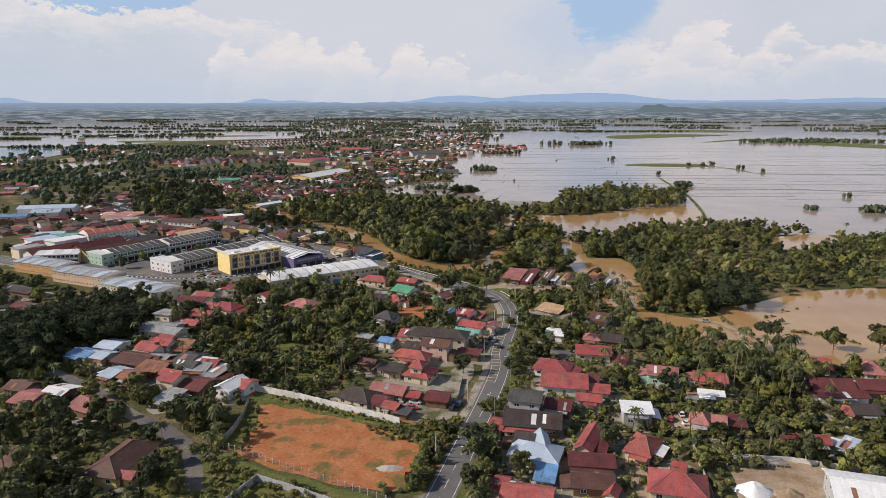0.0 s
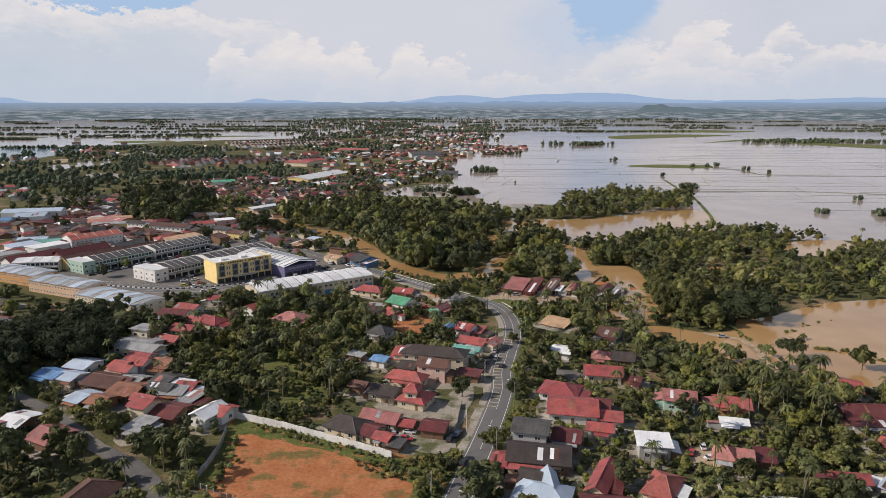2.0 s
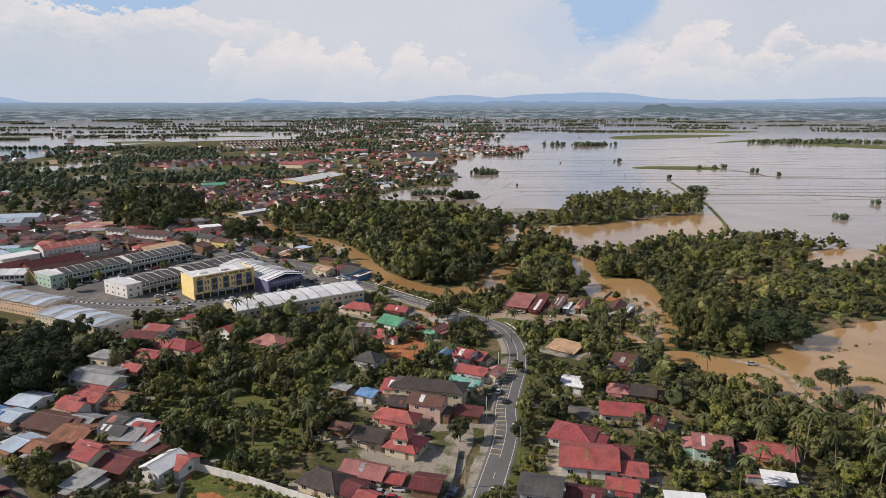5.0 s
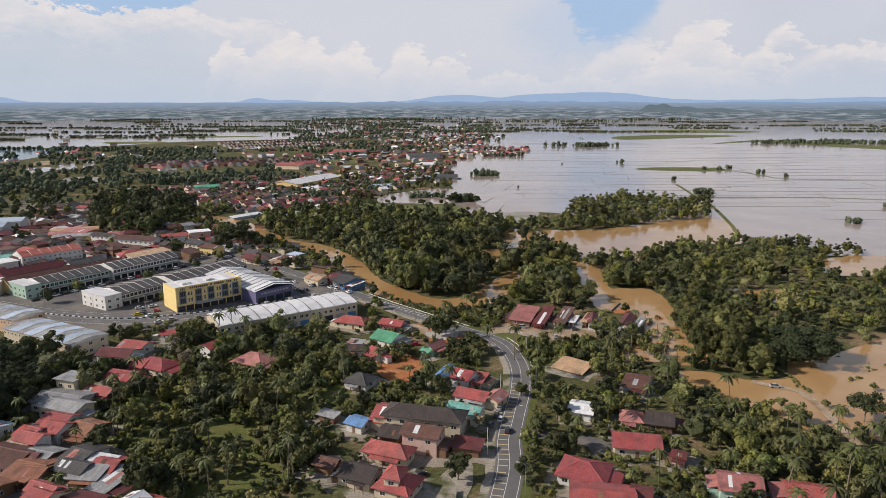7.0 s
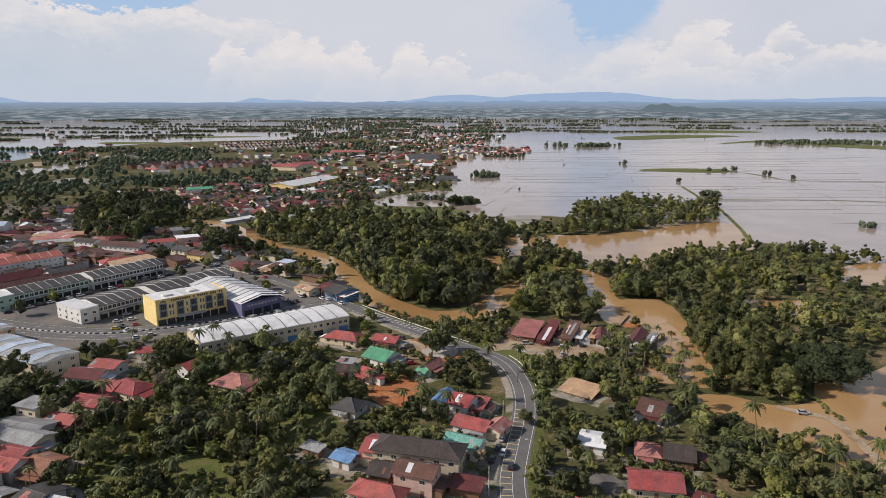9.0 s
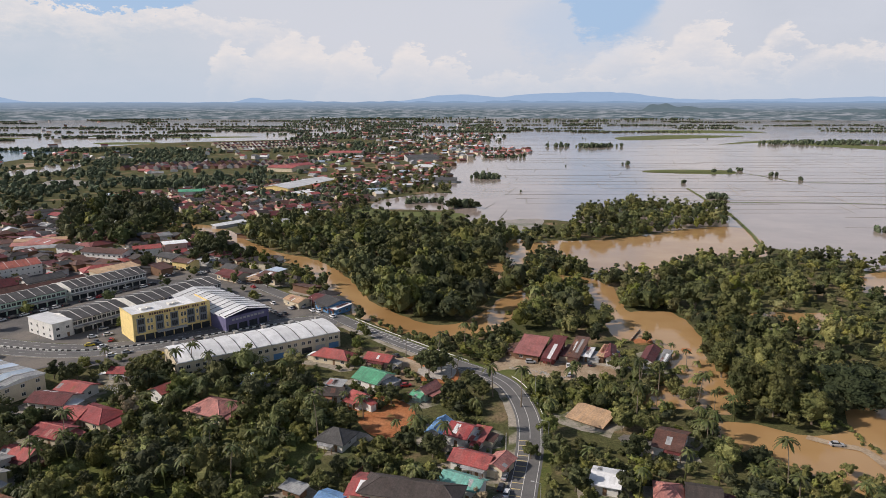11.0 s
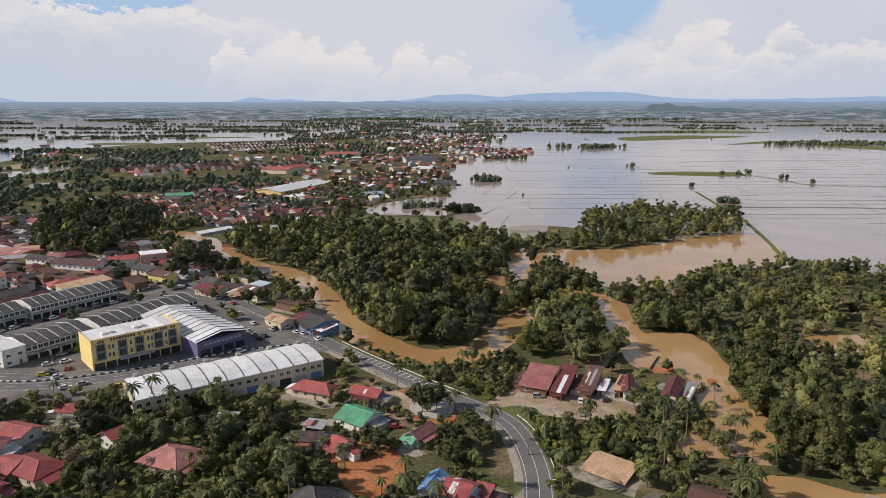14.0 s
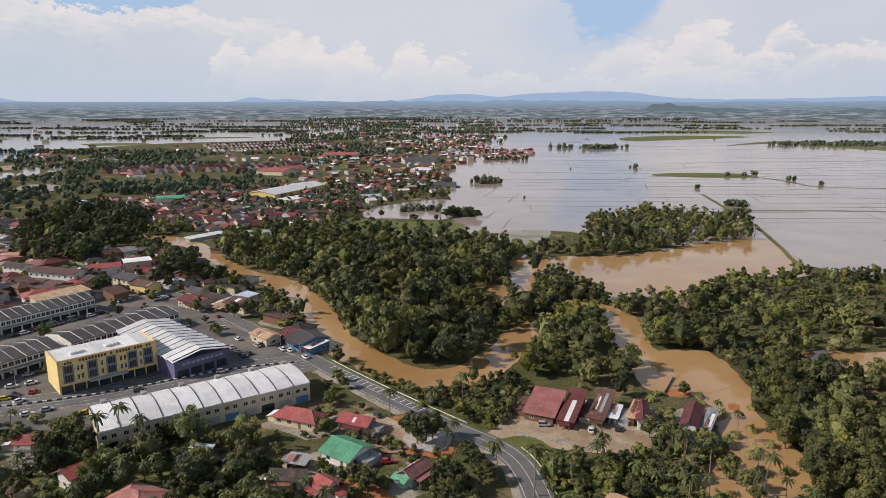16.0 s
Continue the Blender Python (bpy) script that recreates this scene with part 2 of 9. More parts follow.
mat("pole_concrete", (0.42, 0.41, 0.39), (0.5, 0.49, 0.46), scale=1.5, rough=0.9)
mat("rubber", (0.02, 0.02, 0.02), rough=0.8, bump=0.0)
mat("gravel", (0.36, 0.33, 0.30), (0.5, 0.47, 0.43), scale=1.2, fine=4, fine_amt=0.35, rough=0.95, bump=0.8)
mat("bark", (0.16, 0.125, 0.09), (0.24, 0.20, 0.155), scale=1.5, rough=0.95, bump=0.3)
mat("leaf_mid", (0.084, 0.097, 0.034), (0.172, 0.167, 0.056), scale=0.13, fine=1.7, fine_amt=0.55, rand=0.35, island=0.16, rough=0.75, bump=0.25, spec=0.25, trans=0.18, tint=0.36)
mat("leaf_dark", (0.050, 0.063, 0.028), (0.110, 0.117, 0.045), scale=0.13, fine=1.7, fine_amt=0.55, rand=0.3, island=0.16, rough=0.75, bump=0.25, spec=0.25, trans=0.15, tint=0.36)
mat("leaf_deep", (0.020, 0.030, 0.014), (0.044, 0.054, 0.023), scale=0.13, fine=1.7, fine_amt=0.55, rand=0.3, island=0.16, rough=0.8, bump=0.25, spec=0.2, trans=0.1, tint=0.36)
mat("leaf_bright", (0.128, 0.146, 0.040), (0.225, 0.220, 0.070), scale=0.13, fine=1.7, fine_amt=0.5, rand=0.3, island=0.16, rough=0.75, bump=0.25, spec=0.25, trans=0.2, tint=0.36)
mat("leaf_palm", (0.058, 0.078, 0.024), (0.120, 0.122, 0.040), scale=0.4, fine=1.5, fine_amt=0.35, rand=0.35, island=0.35, rough=0.6, bump=0.0, spec=0.35, trans=0.2)
mat("leaf_dry", (0.19, 0.155, 0.10), (0.25, 0.2, 0.13), scale=0.4, fine=1.5, rand=0.2, island=0.25, rough=0.9, bump=0.0, spec=0.1)
# far leaves paler and cooler: some distance haze put into the base colour
mat("leaf_far_haze", (0.068, 0.090, 0.056), (0.115, 0.135, 0.080), scale=0.03, fine=0.25, fine_amt=0.35, island=0.35, rough=0.85, bump=0.3, spec=0.2)


# ---- mesh helpers ----
def shape(name, verts, faces, material, smooth=False):
    me = bpy.data.meshes.new(name)
    me.from_pydata([tuple(v) for v in verts], [], [tuple(f) for f in faces])
    me.materials.append(MATS[material] if isinstance(material, str) else material)
    if smooth:
        me.polygons.foreach_set("use_smooth", [True] * len(me.polygons))
    me.update()
    return me


def part(name, data, parent, label="", m=None):
    """Links a mesh as one part under a thing or a part."""
    ob = new(name, data)
    ob.parent = parent
    if m is not None:
        ob.matrix_basis = m
    return tagged(ob, label)


def base(name, x, y, z=0.0, rot=0.0, label="", category="", group="", kind=""):
    ob = new(name)
    ob.empty_display_size = 0.5
    ob.matrix_basis = pose(x, y, z, 0, 0, rot)
    return tagged(ob, label, category, group, kind)


class Geo:
    """Gathers vertices and faces of one mesh."""
    def __init__(self):
        self.v, self.f = [], []

    def quad(self, *p):
        n = len(self.v)
        self.v += [tuple(q) for q in p]
        self.f.append(tuple(range(n, n + len(p))))

    def box(self, x0, x1, y0, y1, z0, z1, m=None):
        n = len(self.v)
        c = [(x, y, z) for z in (z0, z1) for x, y in ((x0, y0), (x1, y0), (x1, y1), (x0, y1))]
        if m is not None:
            c = [tuple(m @ Vector(p)) for p in c]
        self.v += c
        self.f += [tuple(n + i for i in q) for q in ((3, 2, 1, 0), (4, 5, 6, 7), (0, 1, 5, 4), (1, 2, 6, 5), (2, 3, 7, 6), (3, 0, 4, 7))]

    def prism(self, pts, z0, z1):
        n, k = len(self.v), len(pts)
        self.v += [(x, y, z0) for x, y in pts] + [(x, y, z1) for x, y in pts]
        self.f += [tuple(range(n + k - 1, n - 1, -1)), tuple(range(n + k, n + 2 * k))]
        self.f += [(n + i, n + (i + 1) % k, n + k + (i + 1) % k, n + k + i) for i in range(k)]

    def tube(self, pts, radii, sides=6):
        n = len(self.v)
        for (p, r) in zip(pts, radii):
            self.v += [(p[0] + r * math.cos(2 * math.pi * i / sides), p[1] + r * math.sin(2 * math.pi * i / sides), p[2]) for i in range(sides)]
        for k in range(len(pts) - 1):
            for i in range(sides):
                j = (i + 1) % sides
                self.f.append((n + k * sides + i, n + k * sides + j, n + (k + 1) * sides + j, n + (k + 1) * sides + i))
        self.f.append(tuple(n + (len(pts) - 1) * sides + i for i in range(sides)))

    def mesh(self, name, material, smooth=False):
        return shape(name, self.v, self.f, material, smooth)


def box_mesh(name, w, d, h, material, z0=0.0, bevel=0.0):
    g = Geo()
    if not bevel:
        g.box(-w / 2, w / 2, -d / 2, d / 2, z0, z0 + h)
        return g.mesh(name, material)
    bm = bmesh.new()
    bmesh.ops.create_cube(bm, size=1.0)
    bmesh.ops.transform(bm, matrix=Matrix.Translation((0, 0, z0 + h / 2)) @ Matrix.Diagonal((w, d, h, 1)), verts=bm.verts)
    bmesh.ops.bevel(bm, geom=bm.edges[:], offset=bevel, segments=2, affect="EDGES")
    me = bpy.data.meshes.new(name)
    bm.to_mesh(me)
    bm.free()
    me.materials.append(MATS[material])
    return me


def smooth_line(pts, step=4.0, closed=False):
    """A Catmull-Rom line through the given control points."""
    pts = [Vector((p[0], p[1], 0)) for p in pts]
    n, out = len(pts), []
    for i in range(n if closed else n - 1):
        if closed:
            a, b, c, d = (pts[(i + k) % n] for k in (-1, 0, 1, 2))
        else:
            a, b, c, d = pts[max(i - 1, 0)], pts[i], pts[i + 1], pts[min(i + 2, n - 1)]
        m = max(2, int((c - b).length / step))
        for k in range(m):
            t = k / m
            out.append(0.5 * (2 * b + (c - a) * t + (2 * a - 5 * b + 4 * c - d) * t * t + (3 * b - a - 3 * c + d) * t ** 3))
    if not closed:
        out.append(pts[-1])
    return [(p.x, p.y) for p in out]


def ragged(pts, amount, freq=0.12):
    return [(x + amount * noise.noise((x * freq, y * freq, 3.3)), y + amount * noise.noise((x * freq, y * freq, 9.1))) for x, y in pts]


def inside(x, y, poly):
    c, j = False, len(poly) - 1
    for i in range(len(poly)):
        (xi, yi), (xj, yj) = poly[i], poly[j]
        if (yi > y) != (yj > y) and x < (xj - xi) * (y - yi) / (yj - yi) + xi:
            c = not c
        j = i
    return c


def sheet(name, pts, z, material, label, category, edge=1.5, step=4.0, freq=0.12):
    """A flat sheet of ground or water with a smooth, slightly ragged rim."""
    rim = ragged(smooth_line(pts, step, True), edge, freq)
    bm = bmesh.new()
    f = bm.faces.new([bm.verts.new((x, y, z)) for x, y in rim])
    f.normal_update()
    if f.normal.z < 0:
        f.normal_flip()
    bmesh.ops.triangulate(bm, faces=[f], ngon_method="EAR_CLIP")
    me = bpy.data.meshes.new(name)
    bm.to_mesh(me)
    bm.free()
    me.materials.append(MATS[material])
    if category == "water" and material == "brown_water":
        WET.append((min(p[0] for p in rim), max(p[0] for p in rim), min(p[1] for p in rim), max(p[1] for p in rim), rim))
    return tagged(new(name, me), label, category, kind="structure"), rim


def offset_line(line, off):
    out = []
    for i, (x, y) in enumerate(line):
        a, b = line[max(i - 1, 0)], line[min(i + 1, len(line) - 1)]
        dx, dy = b[0] - a[0], b[1] - a[1]
        l = math.hypot(dx, dy) or 1
        out.append((x - dy / l * off, y + dx / l * off))
    return out


def ribbon_geo(g, line, o0, o1, z, z1=None):
    a, b = offset_line(line, o0), offset_line(line, o1)
    n = len(g.v)
    for p, q in zip(a, b):
        g.v += [(p[0], p[1], z), (q[0], q[1], z if z1 is None else z1)]
    g.f += [(n + 2 * i, n + 2 * i + 2, n + 2 * i + 3, n + 2 * i + 1) if o1 > o0 else (n + 2 * i + 1, n + 2 * i + 3, n + 2 * i + 2, n + 2 * i) for i in range(len(line) - 1)]


WET = []
FRONT = {}          # open ground before the houses, where only low shrubs grow
BLOCK = {}          # cells of 4 m that are taken, so that no tree grows there


def take(x, y, r):
    for i in range(int((x - r) // 4), int((x + r) // 4) + 1):
        for j in range(int((y - r) // 4), int((y + r) // 4) + 1):
            BLOCK.setdefault((i, j), []).append((x, y, r))


def before(x, y):
    return any((x - a) ** 2 + (y - b) ** 2 < c * c for a, b, c in FRONT.get((int(x // 10), int(y // 10)), ()))


def wet(x, y):
    return any(a < x < c and d < y < e and inside(x, y, rim) for a, c, d, e, rim in WET)


def free(x, y, r):
    if wet(x, y):
        return False
    return all((x - a) ** 2 + (y - b) ** 2 > (r + c) ** 2 for a, b, c in BLOCK.get((int(x // 4), int(y // 4)), ()))


def take_line(line, r):
    for (a, b), (c, d) in zip(line, line[1:]):
        n = max(1, int(math.hypot(c - a, d - b) / r))
        for k in range(n):
            take(a + (c - a) * k / n, b + (d - b) * k / n, r)


def take_rect(x, y, rot, w, d):
    c, s = math.cos(radians(rot)), math.sin(radians(rot))
    n, m = max(1, round(w / 4)), max(1, round(d / 4))
    for i in range(n):
        for j in range(m):
            u, v = ((i + 0.5) / n - 0.5) * w, ((j + 0.5) / m - 0.5) * d
            take(x + u * c - v * s, y + u * s + v * c, max(w / n, d / m) * 0.55)


# ---- ground, water, roads ----
def build_ground():
    n = 60
    xs = [-5200 + 10400 * (i / n) for i in range(n + 1)]
    ys = [-700 + 5500 * (i / n) ** 1.3 for i in range(n + 1)]
    v = [(x, y, 0) for y in ys for x in xs]
    f = [(j * (n + 1) + i, j * (n + 1) + i + 1, (j + 1) * (n + 1) + i + 1, (j + 1) * (n + 1) + i) for j in range(n) for i in range(n)]
    tagged(new("ground", shape("ground", v, f, "ground")), "rough ground of grass, bare earth and weeds", "ground", kind="structure")


build_ground()
sheet("water", [(26.6, 700.9), (103.8, 713.6), (230.7, 602.3), (278.4, 541.8), (342.2, 522.7), (1300.0, 520.0), (5000.0, 1500.0), (5000.0, 4750.0), (-5000.0, 4750.0), (-5000.0, 2350.0), (-1168.8, 1836.0), (-974.2, 1893.0), (-747.2, 1984.8), (-579.5, 2017.9), (-316.7, 2122.5), (-69.6, 2198.8), (76.6, 2054.8), (164.0, 2412.3), (22.2, 1300.5), (12.5, 1133.4), (15.0, 960.0), (14.4, 824.2), (14.9, 766.1)], 0.030, "paddy_water", "flooded rice fields under pale muddy water", "water", 6.0, 25.0, 0.020)
sheet("lake", [(-804.9, 1257.7), (-758.7, 1284.2), (-772.6, 1450.4), (-799.3, 1600.5), (-901.7, 1621.1), (-1020.0, 1599.6), (-1279.4, 1598.5), (-1146.5, 1296.3)], 0.053, "lake_water", "blue-grey lake behind a row of trees", "water", 3.0, 15.0, 0.030)
sheet("pond", [(59.4, 595.8), (82.9, 620.3), (127.5, 625.6), (200.3, 667.8), (246.5, 678.6), (243.5, 629.5), (219.7, 567.5), (179.6, 567.4), (139.3, 519.5), (111.2, 524.8), (89.0, 519.4), (79.5, 567.1), (67.1, 573.9)], 0.086, "brown_water", "wide brown flood pond between trees and rice fields", "water", 3.0, 6.0, 0.120)
sheet("flood", [(92.6, 324.8), (105.2, 320.9), (119.5, 314.4), (132.5, 317.7), (141.5, 333.8), (150.5, 333.8), (171.3, 346.6), (196.1, 360.7), (246.7, 368.3), (302.3, 360.9), (205.5, 261.5), (156.5, 251.8), (135.9, 264.8), (131.8, 277.6), (118.0, 271.9), (115.8, 281.6), (107.3, 291.3), (99.5, 295.7), (90.5, 306.2)], 0.089, "brown_water", "muddy brown floodwater over low ground", "water", 2.5, 5.0, 0.120)
sheet("flood", [(83.2, 431.1), (116.5, 436.1), (118.5, 408.7), (113.2, 389.6), (112.1, 362.2), (110.5, 340.4), (101.9, 329.9), (88.7, 332.4), (72.2, 334.9), (78.2, 347.6), (92.1, 358.7), (94.6, 381.0), (95.3, 398.7), (81.9, 403.6)], 0.102, "brown_water", "muddy brown floodwater among trees", "water", 2.0, 4.0, 0.120)
sheet("flood", [(155.7, 432.5), (172.8, 438.8), (197.2, 440.9), (195.9, 425.4), (173.0, 416.9), (161.2, 418.5), (152.6, 422.4)], 0.095, "brown_water", "brown pool among the trees", "water", 2.0, 4.0, 0.120)
sheet("flood", [(83.0, 479.8), (91.6, 477.3), (89.6, 450.7), (85.4, 431.1), (79.8, 431.1), (80.0, 450.6)], 0.103, "brown_water", "brown channel between the trees", "water", 1.5, 4.0, 0.120)
sheet("flood", [(128.8, 494.0), (144.6, 492.2), (135.1, 471.7), (124.1, 473.3)], 0.101, "brown_water", "brown pool among the trees", "water", 2.0, 4.0, 0.120)
sheet("flood", [(58.3, 521.4), (79.2, 514.1), (84.7, 499.4), (67.1, 494.7)], 0.104, "brown_water", "brown pool among the trees", "water", 2.0, 4.0, 0.120)
sheet("flood", [(86.9, 438.8), (117.3, 442.4), (109.8, 417.0), (86.5, 417.0)], 0.107, "brown_water", "brown pool among the trees", "water", 2.0, 4.0, 0.120)
sheet("flood", [(153.3, 438.9), (173.3, 442.5), (190.6, 433.3), (179.7, 417.1), (153.5, 417.1)], 0.110, "brown_water", "brown pool among the trees", "water", 2.0, 4.0, 0.120)
sheet("field", [(-93.7, 751.3), (-75.6, 777.8), (-34.1, 760.1), (14.7, 754.6), (26.6, 732.7), (14.2, 707.5), (-29.6, 695.5), (-58.3, 717.0), (-79.5, 707.1)], 0.083, "paddy_grass", "green field beside the flooded village", "grass", 3.0, 8.0, 0.050)
sheet("pond", [(-66.9, 816.9), (-41.4, 865.2), (13.2, 894.4), (13.5, 778.2), (-15.0, 772.0), (-40.1, 774.9), (-60.5, 777.9)], 0.096, "paddy_water", "muddy brown pond between houses and rice fields", "water", 2.0, 8.0, 0.120)
sheet("field", [(300.2, 1144.2), (360.6, 1113.3), (424.4, 1113.5), (434.6, 1166.4), (342.4, 1177.2)], 0.099, "paddy_grass", "strip of green grass in the flooded fields", "grass", 3.0, 12.0, 0.030)
sheet("field", [(673.2, 1818.3), (842.9, 1902.3), (917.8, 1695.7), (1015.3, 1567.9), (1097.5, 1696.5), (984.1, 1819.8), (913.6, 2026.1)], 0.102, "paddy_grass", "green strip between flooded fields", "grass", 6.0, 40.0, 0.010)
sheet("field", [(502.2, 2023.9), (671.8, 2092.6), (920.0, 2244.2), (746.1, 2326.4), (528.2, 2202.3)], 0.105, "paddy_grass", "green strip between flooded fields", "grass", 6.0, 40.0, 0.010)
sheet("field", [(584.3, 2616.6), (919.6, 2732.9), (1134.2, 2567.0), (929.8, 2464.8)], 0.108, "paddy_grass", "green strip between flooded fields", "grass", 6.0, 40.0, 0.010)
sheet("field", [(-205.7, 1234.5), (-137.9, 1260.0), (-141.2, 1342.4), (-203.6, 1356.9)], 0.111, "paddy_grass", "green school field among the trees", "grass", 3.0, 12.0, 0.030)
sheet("flood", [(-1900, 1800), (-1000, 1660), (-830, 1690), (-700, 1900), (-520, 2010), (-300, 2150), (-230, 2500), (-600, 2600), (-2200, 2500)], 0.045, "paddy_water", "flooded fields west of the town", "water", 8.0, 40.0, 0.010)
sheet("field", [(-830, 1816), (-720, 1860), (-745, 1925), (-880, 1900)], 0.117, "paddy_grass", "green strip between flooded fields", "grass", 8.0, 40.0, 0.010)
sheet("field", [(-760, 2130), (-560, 2180), (-580, 2240), (-800, 2200)], 0.120, "paddy_grass", "green strip between flooded fields", "grass", 8.0, 40.0, 0.010)
sheet("field", [(-1500, 2050), (-1200, 2080), (-1250, 2160), (-1560, 2130)], 0.123, "paddy_grass", "green strip between flooded fields", "grass", 8.0, 40.0, 0.010)
sheet("earth_patch", [(-670.5, 1210.6), (-650.3, 1233.6), (-687.2, 1295.3), (-706.0, 1282.5)], 0.126, "dirt", "pale sandy ground beside the lake", "earth", 3.0, 10.0, 0.030)
sheet("pond", [(-605.2, 1079.8), (-583.5, 1112.1), (-621.1, 1177.6), (-646.9, 1156.6)], 0.129, "paddy_water", "pale flooded ground beside trees", "water", 3.0, 10.0, 0.030)
sheet("pond", [(-589.7, 1136.4), (-572.6, 1156.6), (-637.6, 1269.9), (-645.1, 1245.5)], 0.132, "paddy_water", "pale flooded ground beside trees", "water", 3.0, 10.0, 0.030)
sheet("pond", [(-546.0, 1126.6), (-532.7, 1136.4), (-614.2, 1295.3), (-614.6, 1269.9)], 0.135, "paddy_water", "pale flooded ground beside trees", "water", 3.0, 10.0, 0.030)
sheet("yard", [(-645.0, 1342.4), (-637.0, 1345.0), (-622.0, 1620.0), (-633.5, 1611.0)], 0.138, "dirt", "pale country road between trees", "road", 0.6, 20.0, 0.030)
sheet("field", [(-488.6, 967.8), (-442.1, 967.8), (-472.9, 1024.7), (-514.0, 1024.7)], 0.141, "mud_flat", "bare wet ground behind the town", "earth", 2.0, 10.0, 0.030)
sheet("yard", [(49.9, 180.6), (57.4, 179.6), (55.0, 167.2), (52.2, 154.2), (45.2, 154.2), (50.3, 170.0)], 0.107, "dirt", "pale concrete drive between houses", "ground", 0.5, 3.0, 0.120)
sheet("yard", [(-137.5, 257.8), (-118.8, 246.1), (-101.3, 239.5), (-91.6, 230.3), (-95.8, 225.4), (-114.0, 235.3), (-128.2, 243.3)], 0.110, "old_asphalt", "worn village lane between houses", "ground", 0.8, 3.0, 0.120)
sheet("yard", [(-99.9, 209.8), (-88.8, 202.9), (-74.0, 188.8), (-63.6, 185.4), (-64.1, 181.5), (-74.6, 183.8), (-90.3, 197.8)], 0.113, "old_asphalt", "worn village lane beside trees", "ground", 0.8, 3.0, 0.120)
sheet("yard", [(27.5, 274.8), (41.4, 273.3), (52.5, 268.2), (53.9, 262.9), (48.4, 257.3), (46.5, 263.9), (38.8, 268.1), (27.0, 270.3)], 0.116, "old_asphalt", "grey village lane off the road", "ground", 0.5, 3.0, 0.120)
sheet("yard", [(61.2, 315.4), (72.7, 311.2), (79.7, 307.1), (76.5, 303.2), (59.9, 309.1)], 0.119, "old_asphalt", "grey yard beside a house", "ground", 0.5, 3.0, 0.120)
sheet("yard", [(71.3, 212.0), (79.9, 209.9), (78.2, 199.8), (71.9, 194.2), (67.9, 197.9)], 0.122, "dirt", "pale yard with parked cars", "ground", 0.8, 3.0, 0.120)
LANE = [(-149.5, 247.3), (-126.5, 231.3), (-101.8, 209.8), (-85.1, 197.9), (-74.5, 185.5), (-65.4, 164.4)]
lane_strip = Geo()
ribbon_geo(lane_strip, ragged(smooth_line(LANE, 2.0), 0.5), -2.4, 2.4, 0.150)
tagged(new("lane", lane_strip.mesh("lane", "old_asphalt")), "narrow worn village lane between trees", "road", kind="structure")
take_line(smooth_line(LANE, 3.0), 3.2)
sheet("verge", [(-118, 318), (-104, 345), (-60, 352), (-30, 330), (-33, 280), (-40, 240), (-50, 226), (-68, 234), (-90, 248), (-106, 275)], 0.022, "grass", "rough grass under the orchard trees", "grass", 2.0, 4.0, 0.120)
sheet("earth_lot", [(-67.4, 230.3), (-52.2, 225.4), (-31.1, 215.4), (-14.2, 205.7), (-2.5, 202.9), (-3.2, 188.9), (-6.0, 170.0), (-12.5, 164.4), (-24.7, 166.6), (-41.2, 173.4), (-57.9, 182.8), (-65.2, 190.6), (-64.4, 205.7)], 0.115, "red_earth", "cleared lot of bare orange-red earth", "earth", 1.5, 3.0, 0.120)
sheet("yard", [(-8.7, 225.5), (3.5, 249.0), (10.3, 257.9), (11.6, 246.2), (4.6, 216.3), (1.1, 205.7), (-11.8, 209.8), (-16.0, 216.3)], 0.118, "yard", "trodden dirt yard beside the road", "ground", 0.6, 3.0, 0.120)
sheet("yard", [(21.5, 369.8), (26.7, 377.6), (30.3, 388.5), (33.9, 399.5), (36.4, 395.7), (33.9, 381.7), (46.8, 376.0), (65.9, 373.0), (71.6, 367.0), (67.1, 358.6), (53.7, 357.9), (42.4, 359.9), (32.8, 363.7), (25.2, 365.5)], 0.131, "dirt", "pale dirt yard in front of riverside houses", "ground", 0.8, 3.0, 0.120)
sheet("yard", [(81.9, 180.6), (100.2, 181.6), (110.1, 175.9), (99.3, 161.8), (87.9, 156.7), (76.5, 156.7), (79.2, 170.0)], 0.124, "dirt", "sandy building yard", "ground", 0.8, 3.0, 0.120)
sheet("yard", [(-11.2, 378.7), (-0.4, 384.9), (10.6, 369.1), (8.9, 355.2), (-6.1, 358.4), (-13.8, 369.0)], 0.127, "red_earth", "reddish dirt yard between houses", "earth", 1.2, 3.0, 0.120)
sheet("yard", [(-27.0, 336.6), (-16.1, 343.0), (-4.2, 333.5), (-5.9, 316.3), (-16.2, 313.7)], 0.130, "red_earth", "orange bare earth beside houses", "earth", 1.2, 3.0, 0.120)
sheet("verge", [(20.7, 361.9), (33.3, 368.4), (41.3, 358.6), (48.5, 349.0), (48.0, 332.3), (40.3, 329.7), (35.0, 343.0), (28.5, 355.2)], 0.143, "grass", "overgrown grass verge beside the bend", "grass", 1.0, 3.0, 0.120)
sheet("verge", [(-67.0, 185.4), (-49.6, 175.8), (-27.6, 165.7), (-12.0, 156.6), (-19.7, 149.5), (-66.2, 149.4), (-78.3, 161.7), (-76.5, 175.8)], 0.136, "grass", "overgrown green lot with tall weeds", "grass", 1.5, 3.0, 0.120)
sheet("town_paving", [(-364.7, 594.4), (-250.7, 594.8), (-193.9, 580.1), (-91.4, 489.7), (-42.6, 430.7), (-44.7, 419.0), (-89.2, 400.6), (-135.3, 378.3), (-191.9, 380.2)], 0.129, "old_asphalt", "worn asphalt between the shop rows", "pavement", 0.5, 6.0, 0.120)
